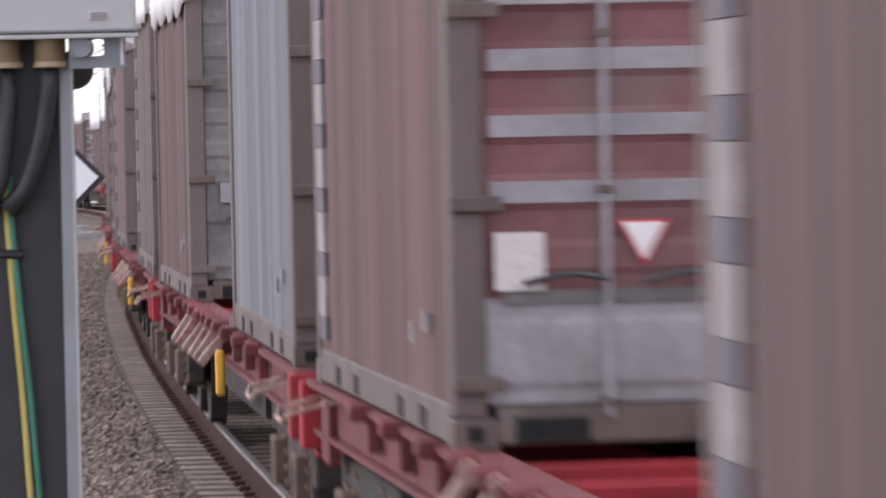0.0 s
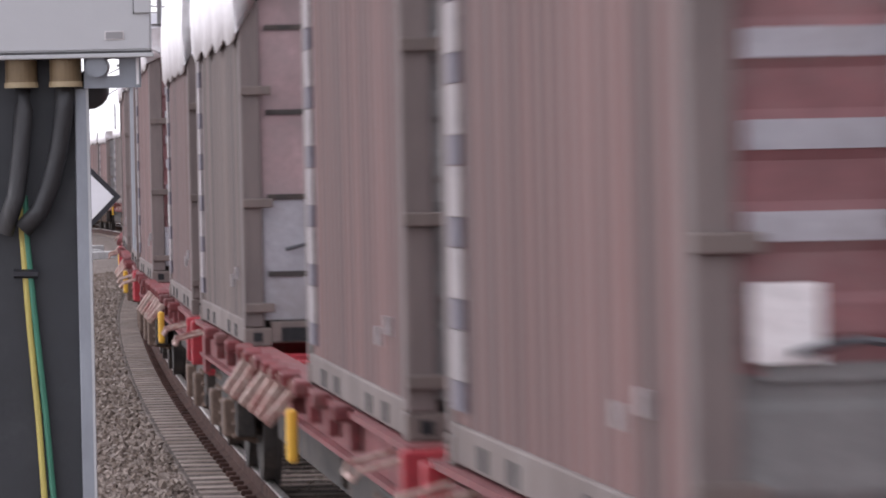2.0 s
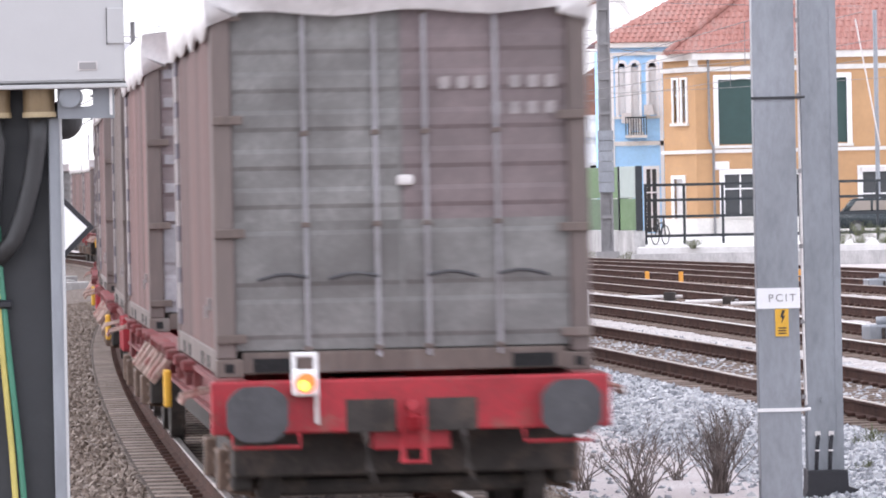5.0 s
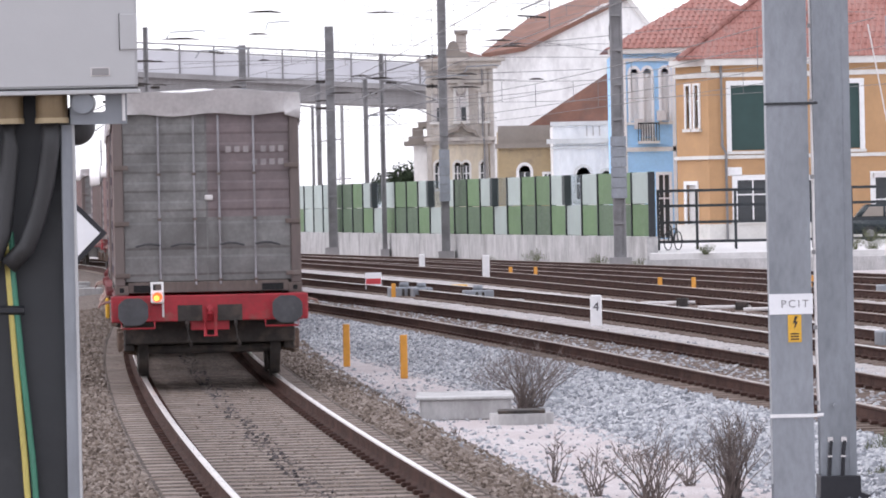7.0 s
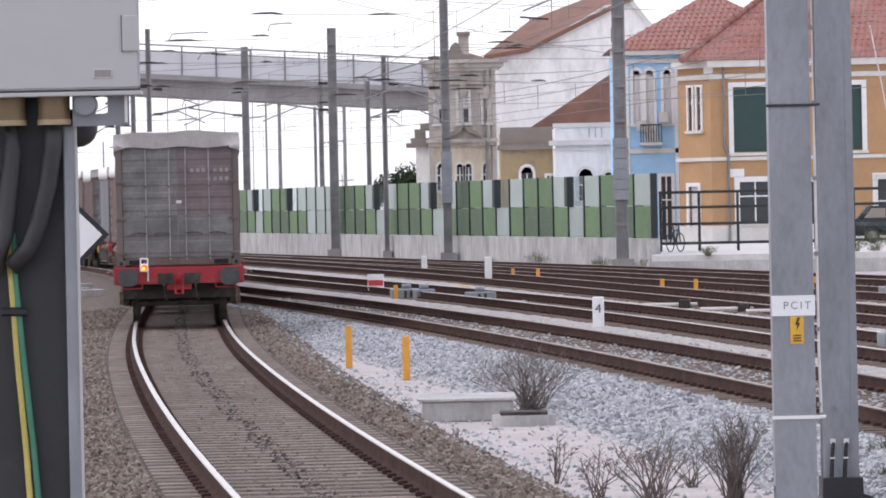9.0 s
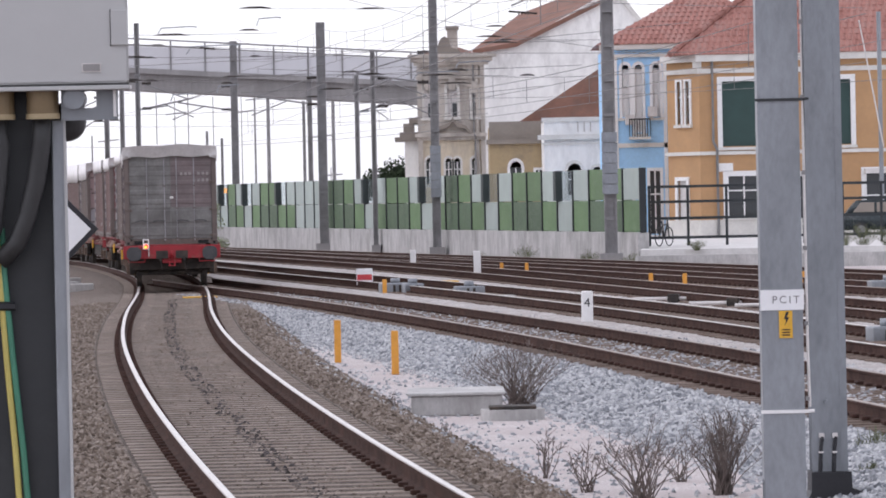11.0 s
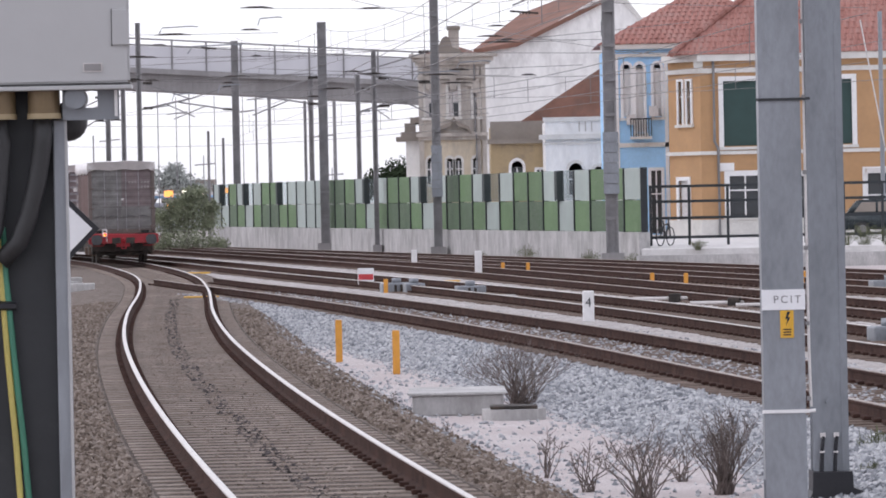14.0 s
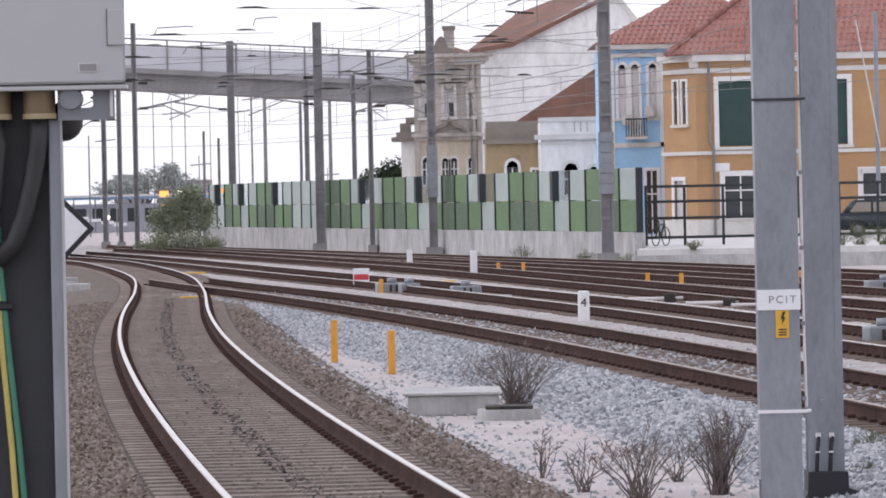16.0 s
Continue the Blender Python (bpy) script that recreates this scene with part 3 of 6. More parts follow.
def window(parent, x0, x1, z0, z1, frame_mat, pane_mat, arch=False, border=0.18, bars=True, name="window"):
    """A window in a wall: stone surround, pane set back, mullions, sill."""
    w = empty(name)
    w.parent = parent
    w.matrix_basis = pose((x0 + x1) / 2, 0, z0)
    a, h = (x1 - x0) / 2, z1 - z0
    bm = bmesh.new()
    box(bm, -a - border, -a, -0.06, 0.1, -0.05, h)
    box(bm, a, a + border, -0.06, 0.1, -0.05, h)
    if arch:
        n = 9
        for i in range(n):
            t0, t1 = math.pi * i / n, math.pi * (i + 1) / n
            pts = [(math.cos(t) * r, h + math.sin(t) * r * 1.1) for r, t in ((a, t0), (a + border, t0), (a + border, t1), (a, t1))]
            slab(bm, pts, "y", -0.06, 0.1)
        slab(bm, [(math.cos(math.pi * i / n) * a, h + math.sin(math.pi * i / n) * a * 1.1) for i in range(n + 1)], "y", 0.0, 0.05)
    else:
        box(bm, -a - border, a + border, -0.06, 0.1, h, h + border)
    part("surround", bm, frame_mat, w, "pale painted surround")
    boxes("pane", pane_mat, w, (-a, a, 0.1, 0.14, 0, h))
    boxes("sill", M["stone"], w, (-a - border - 0.05, a + border + 0.05, -0.14, 0.12, -0.16, -0.04))
    if bars:
        boxes("mullion", M["white"], w, (-0.03, 0.03, 0.05, 0.1, 0, h), (-a, a, 0.05, 0.1, h * 0.62, h * 0.62 + 0.06))
    return w


def hip_roof(bm, w, d, rise, over=0.35, ridge=None):
    """A hipped roof over a w x d plan from z = 0."""
    r = ridge if ridge is not None else d / 2
    a = [bm.verts.new(p) for p in ((-over, -over, 0), (w + over, -over, 0), (w + over, d + over, 0), (-over, d + over, 0))]
    e, f = bm.verts.new((min(r, w / 2), d / 2, rise)), bm.verts.new((max(w - r, w / 2), d / 2, rise))
    for q in ((a[0], a[1], f, e), (a[1], a[2], f), (a[2], a[3], e, f), (a[3], a[0], e)):
        bm.faces.new(q)
    bm.faces.new(a[::-1])


def tile_rows(w, d, rise, parent, material, over=0.35, pitch=0.27, row=0.42):
    """Rows of half-round clay tiles on the front slope of a hipped roof."""
    bm = bmesh.new()
    slope = math.atan2(rise, d / 2 + over)
    length = math.hypot(rise, d / 2 + over)
    r = 0
    while r * row < length:
        s = r * row
        inset = (s + row * 0.8) * math.cos(slope)
        x0, x1 = -over + inset, w + over - inset
        k = 0
        while x0 + k * pitch < x1 - 0.2:
            x = x0 + k * pitch
            y, z = -over + s * math.cos(slope), s * math.sin(slope)
            y2, z2 = y + row * 1.05 * math.cos(slope), z + row * 1.05 * math.sin(slope)
            j = random.uniform(-0.015, 0.015)
            u = [bm.verts.new((x + a, y, z + b + 0.025 + j * 0.6)) for a, b in ((0, 0), (0.06, 0.032), (0.15, 0.032), (0.21, 0))]
            v = [bm.verts.new((x + a, y2, z2 + b + 0.008 + j * 0.6)) for a, b in ((0.01, 0), (0.07, 0.022), (0.14, 0.022), (0.2, 0))]
            for i in range(3):
                bm.faces.new((u[i], u[i + 1], v[i + 1], v[i]))
            bm.faces.new(u[::-1])
            k += 1
        r += 1
    t = part("roof_tiles", bm, material, parent, "rows of curved clay tiles")
    t["kind"] = "stuff"
    return t


def tiles_on(verts_quad, parent, material, row=0.42, pitch=0.27):
    """Tile rows on any sloped quad given by its lower edge a-b and upper edge d-c."""
    a, b, c, d = [Vector(v) for v in verts_quad]
    nrm = (b - a).cross(d - a).normalized()
    bm = bmesh.new()
    n = max(2, int((d - a).length / row))
    for r in range(n):
        p0, p1 = a.lerp(d, r / n), b.lerp(c, r / n)
        q0, q1 = a.lerp(d, (r + 1.05) / n), b.lerp(c, (r + 1.05) / n)
        m = max(1, int((p1 - p0).length / pitch))
        for k in range(m):
            j = random.uniform(0, 0.03)
            x = [p0.lerp(p1, (k + f) / m) + nrm * (h + 0.02 + j * 0.5) for f, h in ((0.05, 0), (0.3, 0.032), (0.65, 0.032), (0.9, 0))]
            y = [q0.lerp(q1, (k + f) / m) + nrm * (h + 0.008) for f, h in ((0.08, 0), (0.3, 0.022), (0.65, 0.022), (0.87, 0))]
            u, v = [bm.verts.new(p) for p in x], [bm.verts.new(p) for p in y]
            for i in range(3):
                bm.faces.new((u[i], u[i + 1], v[i + 1], v[i]))
            bm.faces.new(u[::-1])
    t = part("roof_tiles", bm, material, parent, "rows of curved clay tiles")
    t["kind"] = "stuff"


def facade(name, parent, w, h, holes, wall_mat, m, label=""):
    bm = bmesh.new()
    holed_wall(bm, w, h, holes)
    return part(name, bm, wall_mat, parent, label, m)


GROUND = 0.25


def yellow_house():
    hse = empty("yellow_house", pose(10.6, 216, GROUND), label="ochre yellow two-storey corner house with red tiled roof", category="house")
    H, W_, D = 7.55, 11.5, 11.0
    upper = [(0.95, 2.75, 3.8, 6.5), (4.7, 6.3, 3.8, 6.5), (8.3, 9.9, 3.8, 6.5)]
    lower = [(1.15, 2.45, 0.9, 2.55), (3.7, 5.0, 0.0, 2.5), (6.9, 9.2, 0.0, 2.6)]
    f = facade("front_wall", hse, W_, H, upper + lower, M["stucco_yellow"], pose(0, 0, 0), "ochre yellow stucco")
    for i, o in enumerate(upper):
        window(f, *o, M["white"], M["shutter"], border=0.2, bars=False, name="window")
    for o in lower:
        window(f, *o, M["white"], M["glass"], border=0.22)
    # the narrow chamfered corner
    ch = [(0.78, 1.1, 4.78, 6.55), (1.42, 1.74, 4.78, 6.55), (0.7, 1.4, 0.2, 2.4)]
    c = facade("corner_wall", hse, 2.39, H, ch, M["stucco_yellow"], pose(-1.25, 2.03, 0, 0, 0, -58.4), "chamfered stucco corner")
    for o in ch[:2]:
        window(c, *o, M["white"], M["glass"], border=0.09)
    window(c, *ch[2], M["white"], M["white_dirty"], border=0.16, bars=False, name="door")
    facade("side_wall", hse, D - 2, H, [], M["stucco_yellow"], pose(-0.4, D, 0, 0, 0, -95))
    facade("side_wall", hse, D, H, [], M["stucco_yellow"], pose(W_, 0.4, 0, 0, 0, 90))
    facade("back_wall", hse, W_ + 0.3, H, [], M["stucco_yellow"], pose(W_, D, 0, 0, 0, 180))
    for nm, z0, z1, out in (("plinth", 0, 0.75, 0.05), ("string_course", 3.45, 3.6, 0.1), ("frieze_band", 6.85, 7.05, 0.08), ("cornice", 7.34, 7.62, 0.3)):
        trim = bmesh.new()
        slab(trim, [(-0.02 - out * 0.3, -out), (W_ + out, -out), (W_ + out, 0.05), (0, 0.05), (-1.23, 2.08), (-1.29 - out * 0.8, 2.0 - out * 0.6)], "z", z0, z1)
        part(nm, trim, M["stone"], hse, "pale stone moulding")
    boxes("corner_pilaster", M["stone"], hse, (-0.25, 0.12, -0.09, 0.1, 7.06, 7.34))
    roof = bmesh.new()
    hip_roof(roof, W_ + 1.1, D, 4.3)
    r = part("roof", roof, M["tile"], hse, "hipped roof of red clay tiles", pose(-0.85, 0, 7.62))
    tile_rows(W_ + 1.1, D, 4.3, r, M["tile"])
    tiles_on([(-0.35, D + 0.35, 0.0), (-0.35, -0.35, 0.0), (D / 2, D / 2, 4.3), (D / 2, D / 2 + 0.01, 4.3)], r, M["tile"])
    for end in ((-0.35, -0.35, 0.05), (W_ + 1.45, -0.35, 0.05)):
        hip = bmesh.new()
        top_x = D / 2 if end[0] < 0 else W_ + 1.1 - D / 2
        n = 22
        for i in range(n):
            p, q = (Vector(end).lerp(Vector((top_x, D / 2, 4.36)), u / n) for u in (i, i + 1.08))
            rod(hip, p, q, 0.15, 8, 0.12)
        part("hip_tiles", hip, M["tile"], r, "row of ridge tiles along the hip")["kind"] = "stuff"
    pipe = bmesh.new()
    tube(pipe, [(0.55, -0.12, 7.4), (0.55, -0.12, 4.0), (0.7, -0.12, 3.7), (0.7, -0.12, 0)], 0.06)
    part("drainpipe", pipe, M["mast_far"], hse, "thin grey drainpipe")
    boxes("awning", M["white_dirty"], hse, (6.8, 9.3, -0.7, -0.05, 2.55, 2.75), label="pale shop awning")
    boxes("wall_plate", M["white"], hse, (0.75, 1.35, -0.06, 0.0, 2.75, 3.1), label="small white street plate")


def blue_house():
    hse = empty("blue_house", pose(7.1, 230.2, GROUND), label="sky blue two-storey house with white arched windows", category="house")
    H, W_ = 8.3, 9.0
    up = [(0.05, 0.3, 5.3, 7.45), (0.78, 1.1, 5.3, 7.45), (1.36, 1.68, 4.6, 7.45), (2.14, 2.46, 5.3, 7.45)]
    lo = [(0.7, 1.15, 0.2, 2.9), (1.95, 2.4, 0.1, 2.9)]
    f = facade("front_wall", hse, W_, H, up + lo, M["stucco_blue"], pose(0, 0, 0), "sky blue stucco")
    # upper panes are painted white to imitate pale sky reflected in the glass
    for o in up:
        window(f, *o, M["white"], M["white"], True, border=0.13)
    for o in lo:
        window(f, *o, M["white"], M["glass"], border=0.14)
    facade("side_wall", hse, 8, H, [], M["stucco_blue"], pose(0, 8.3, 0, 0, 0, -90))
    facade("back_wall", hse, W_, H, [], M["stucco_blue"], pose(W_, 8.3, 0, 0, 0, 180))
    for c in ((-0.2, W_, -0.3, 0.1, H, H + 0.22), (-0.1, W_, -0.12, 0.1, H - 0.35, H - 0.2), (-0.05, W_, -0.1, 0.05, 3.95, 4.15)):
        boxes("cornice", M["stone"], hse, c, label="white moulded cornice and string course")
    boxes("pilaster", M["white"], hse, (-0.12, 0.12, -0.1, 0.1, 0, H - 0.3), label="white corner pilaster")
    boxes("pilaster", M["white"], hse, (0.42, 0.58, -0.08, 0.1, 0, H - 0.3), label="white corner pilaster")
    boxes("pilaster", M["white"], hse, (2.6, 2.75, -0.1, 0.1, 0, H - 0.3), label="white corner pilaster")
    b = bmesh.new()
    box(b, 1.05, 2.0, -0.55, 0.05, 4.3, 4.42)
    part("balcony", b, M["stone"], hse, "small stone balcony")
    b = bmesh.new()
    for i in range(9):
        rod(b, (1.07 + i * 0.114, -0.52, 4.42), (1.07 + i * 0.114, -0.52, 5.2), 0.02, 5)
    rod(b, (1.05, -0.52, 5.2), (2.0, -0.52, 5.2), 0.03, 6)
    part("balcony_railing", b, M["fence"], hse, "dark iron balcony railing")
    for x, z in ((0.9, 4.95), (1.9, 5.3)):
        boxes("air_conditioner", M["white_dirty"], hse, (x, x + 0.4, -0.5, -0.1, z, z + 0.45), label="pale air conditioning unit")
    roof = bmesh.new()
    hip_roof(roof, 9.0, 8.3, 2.5)
    r = part("roof", roof, M["tile"], hse, "hipped red tile roof", pose(0, 0, H + 0.22))
    tile_rows(9.0, 8.3, 2.5, r, M["tile"])


def beige_house():
    hse = empty("ornate_house", pose(-1.35, 267.3, GROUND), label="tall weathered beige house with carved pediments", category="house")
    H, W_, MID = 9.0, 3.4, 4.9
    up = [(1.5, 2.0, 6.05 - MID, 7.6 - MID), (2.78, 3.05, 6.05 - MID, 7.4 - MID), (0.3, 0.7, 6.05 - MID, 7.6 - MID)]
    lo = [(1.35, 1.65, 2.6, 3.75), (1.8, 2.1, 2.6, 3.75), (2.7, 3.0, 2.6, 3.75), (0.35, 0.7, 2.6, 3.75)]
    f = facade("lower_wall", hse, W_, MID, lo, M["stucco_cream"], pose(0, 0, 0), "faded cream lower storey")
    for o in lo:
        window(f, *o, M["stone"], M["glass"], True, border=0.12)
    f = facade("upper_wall", hse, W_, H - MID, up, M["stucco_beige"], pose(0, 0, MID), "weathered grey-beige upper storey")
    for o in up:
        w = window(f, *o, M["stone"], M["white_dirty"], border=0.14, bars=False)
        a = (o[1] - o[0]) / 2
        boxes("broken_pane", M["glass"], w, (0, a, 0.06, 0.1, 0, 0.7), label="dark broken pane")
        boxes("hood_mould", M["stucco_beige"], w, (-a - 0.28, a + 0.28, -0.18, 0.05, o[3] - o[2] + 0.16, o[3] - o[2] + 0.28))
        boxes("keystone", M["stucco_beige"], w, (-0.16, 0.16, -0.22, 0.05, o[3] - o[2] - 0.15, o[3] - o[2] + 0.45), label="carved keystone")
    facade("side_wall", hse, 10, H, [], M["stucco_white"], pose(W_, 0.36, 0, 0, 0, 90))
    facade("side_wall", hse, 10, H, [], M["stucco_beige"], pose(0, 10.3, 0, 0, 0, -90))
    for c in ((-0.5, W_ + 0.65, -0.55, 0.1, H + 0.1, H + 0.28), (-0.35, W_ + 0.45, -0.38, 0.1, H - 0.12, H + 0.1), (-0.2, W_ + 0.25, -0.22, 0.1, H - 0.3, H - 0.12), (-0.1, W_ + 0.05, -0.15, 0.1, 8.0, 8.12),
              (-0.2, W_ + 0.1, -0.34, 0.1, 5.02, 5.2), (-0.1, W_ + 0.05, -0.2, 0.1, 4.84, 5.02)):
        boxes("cornice", M["stucco_beige"], hse, c, label="heavy moulded cornice")
    pd = bmesh.new()
    slab(pd, [(0.55, H + 0.28), (2.3, H + 0.28), (2.1, H + 0.5), (1.75, H + 0.62), (1.62, H + 1.05), (1.42, H + 1.2), (1.2, H + 1.05), (1.0, H + 0.6), (0.75, H + 0.5)], "y", -0.25, 0.3)
    part("pediment", pd, M["stucco_brown"], hse, "stained curved gable ornament")
    for x0, x1, x2 in ((0.82, 1.75, 2.68),):
        pd = bmesh.new()
        slab(pd, [(x0, 5.2), (x0 + 0.12, 5.2), (x0 + 0.3, 5.42), (x1 - 0.25, 5.5), (x1, 5.85), (x1 + 0.25, 5.5), (x2 - 0.3, 5.42), (x2 - 0.12, 5.2), (x2, 5.2), (x2 - 0.2, 5.55), (x1 + 0.2, 5.75), (x1, 6.02), (x1 - 0.2, 5.75), (x0 + 0.2, 5.55)], "y", -0.45, 0.0)
        part("window_pediment", pd, M["stucco_brown"], hse, "small stained broken pediment")
    for x0, x1 in ((-0.05, 0.2), (W_ - 0.45, W_ - 0.3), (W_ - 0.2, W_ + 0.02)):
        boxes("pilaster", M["stucco_beige"], hse, (x0, x1, -0.12, 0.0, 0, H - 0.3))
    pipe = bmesh.new()
    tube(pipe, [(W_ - 0.55, -0.16, H - 0.3), (W_ - 0.55, -0.16, 5.3), (W_ - 0.5, -0.4, 5.0), (W_ - 0.5, -0.16, 4.6), (W_ - 0.5, -0.16, 0)], 0.05, 6)
    part("drainpipe", pipe, M["mast_far"], hse, "dark thin drainpipe")
    boxes("chimney", M["stucco_beige"], hse, (1.55, 2.1, 2.0, 2.8, H, H + 1.7), label="square plastered chimney")
    boxes("chimney_cap", M["stucco_brown"], hse, (1.48, 2.17, 1.9, 2.9, H + 1.58, H + 1.78))
    boxes("side_wing", M["stucco_white"], hse, (-0.75, -0.02, 0.6, 6, 0, 4.9), label="low white side wing")
    for c in ((-1.25, 0.0, 0.2, 6, 4.85, 5.05), (-1.0, 0.0, 0.3, 6, 5.05, 5.3), (-0.8, -0.25, 0.4, 6, 5.3, 5.75), (-0.5, 0.0, 0.45, 6, 5.75, 6.05)):
        boxes("wing_cornice", M["stucco_brown"], hse, c, label="stained moulded parapet of the wing")
    roof = bmesh.new()
    hip_roof(roof, W_, 10, 0.7, 0.0)
    part("roof", roof, M["tile_old"], hse, "", pose(0, 0, H + 0.2))


def white_gable_house():
    hse = empty("white_gable_house", pose(2.1, 286.2, GROUND), label="large house with a stained white gable wall and brown tile roof", category="house")
    g = bmesh.new()
    slab(g, [(0, 0), (10.5, 0), (10.5, 9.3), (7.8, 12.9), (6.2, 12.6), (1.9, 10.2), (0.1, 9.9)], "y", 0, 0.4)
    part("gable_wall", g, M["stucco_white"], hse, "stained white plaster gable")
    r = bmesh.new()
    pts = [(-0.5, -0.3, 10.0), (1.9, -0.3, 10.35), (7.8, -0.3, 13.15), (8.6, 11.0, 14.6), (2.3, 11.0, 12.3)]
    lowv = [bm_v for bm_v in [r.verts.new(p) for p in pts]]
    up = [r.verts.new((p[0], p[1], p[2] - 0.25)) for p in pts]
    r.faces.new(lowv)
    r.faces.new(up[::-1])
    for i in range(5):
        r.faces.new((lowv[i], lowv[(i + 1) % 5], up[(i + 1) % 5], up[i]))
    rf = part("roof", r, M["tile_old"], hse, "sloped roof of old brown tiles")
    r = bmesh.new()
    slab(r, [(7.6, 13.05), (11.2, 8.6), (11.2, 8.3), (7.6, 12.7)], "y", -0.2, 9)
    part("roof_slope", r, M["stone"], hse, "pale verge of the roof")
    boxes("back_wall", M["stucco_white"], hse, (0, 10.5, 10.6, 11, 0, 8.5))
    boxes("side_wall", M["stucco_white"], hse, (0, 0.4, 0.4, 10.6, 0, 9.4))
    boxes("slit_window", M["glass"], hse, (6.55, 6.75, -0.02, 0.1, 10.6, 11.4))
    boxes("slit_window", M["glass"], hse, (8.0, 8.2, -0.02, 0.1, 9.2, 9.9))


def low_houses():
    a = empty("ochre_house", pose(2.15, 253.8, GROUND), label="low dull ochre house with a grey-brown parapet", category="house")
    f = facade("front_wall", a, 2.86, 4.5, [(1.0, 1.55, 2.2, 3.3), (2.25, 2.55, 2.2, 3.15)], M["stucco_olive"], pose(0, 0, 0), "dull ochre stucco")
    window(f, 1.0, 1.55, 2.2, 3.3, M["white"], M["glass"], True, border=0.14)
    window(f, 2.25, 2.55, 2.2, 3.15, M["white"], M["glass"], border=0.12)
    boxes("parapet", M["stucco_brown"], a, (0, 2.86, 0, 0.5, 4.68, 5.55), label="grey-brown parapet")
    boxes("cornice", M["stucco_brown"], a, (-0.15, 2.86, -0.25, 0.2, 4.45, 4.68))
    boxes("side_wall", M["stucco_olive"], a, (0, 0.35, 0.5, 8, 0, 5.3))
    rf = bmesh.new()
    slab(rf, [(1.2, 5.35), (5.6, 8.15), (9.2, 5.5)], "y", 0.6, 9)
    part("roof", rf, M["tile_old"], a, "plain dull red tile roof")
    b = empty("white_house", pose(4.7, 247, GROUND), label="low white house with a moulded cornice", category="house")
    f = facade("front_wall", b, 3.6, 5.5, [(1.1, 1.75, 1.9, 3.05), (2.3, 2.7, 1.9, 3.0)], M["stucco_white"], pose(0, 0, 0), "white plaster")
    for o in [(1.1, 1.75, 1.9, 3.05), (2.3, 2.7, 1.9, 3.0)]:
        window(f, *o, M["stone"], M["glass"], True, border=0.14)
    boxes("cornice", M["stone"], b, (-0.3, 3.6, -0.25, 0.1, 4.55, 4.78), (-0.1, 3.6, -0.12, 0.1, 5.4, 5.6), (-0.1, 3.6, -0.1, 0.1, 4.3, 4.4))
    for x in (1.6, 1.9, 2.2):
        boxes("slot", M["stucco_beige"], b, (x, x + 0.05, -0.02, 0.05, 4.9, 5.35))
    boxes("side_wall", M["stucco_white"], b, (0, 0.35, 0.35, 8, 0, 5.4))


yellow_house()
blue_house()
beige_house()
white_gable_house()
low_houses()


# ---- road bridge over the tracks ----
def bridge():
    br = empty("road_bridge", pose(-19.0, 310.5, 0), label="grey concrete road bridge with pale screens and railings", category="bridge")
    x0, x1 = -26.0, 21.0
    slope = -1.22 / 17.5

    def z(x, base):
        return base + slope * x

    bm = bmesh.new()
    slab(bm, [(x0, z(x0, 9.0)), (x1, z(x1, 9.0)), (x1, z(x1, 10.15)), (x0, z(x0, 10.15))], "y", 0, 7)
    slab(bm, [(x0, z(x0, 10.0)), (x1, z(x1, 10.0)), (x1, z(x1, 10.3)), (x0, z(x0, 10.3))], "y", -0.5, 0)
    part("deck", bm, M["concrete_dark"], br, "stained concrete deck beam")
    for i in range(23):
        xa = x0 + i * 2.05
        b = bmesh.new()
        slab(b, [(xa + 0.03, z(xa, 10.3)), (xa + 2.02, z(xa + 2.0, 10.3)), (xa + 2.02, z(xa + 2.0, 11.6)), (xa + 0.03, z(xa, 11.6))], "y", -0.3, -0.24)
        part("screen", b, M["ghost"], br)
        b = bmesh.new()
        box(b, xa - 0.05, xa + 0.05, -0.36, -0.2, z(xa, 10.25), z(xa, 12.05))
        part("railing_post", b, M["mast_far"], br)
    for base in (11.62, 12.0):
        b = bmesh.new()
        slab(b, [(x0, z(x0, base)), (x1, z(x1, base)), (x1, z(x1, base + 0.09)), (x0, z(x0, base + 0.09))], "y", -0.34, -0.24)
        part("handrail", b, M["mast_far"], br)
    for x in (-22, -1.0, 20.5):
        b = bmesh.new()
        box(b, x - 0.5, x + 0.5, 2, 5, -0.5, z(x, 9.05), bevel=0.05)
        if x < -5 or x > 18:
            part("pier", b, M["concrete_dark"], br)
        else:
            b.free()


bridge()


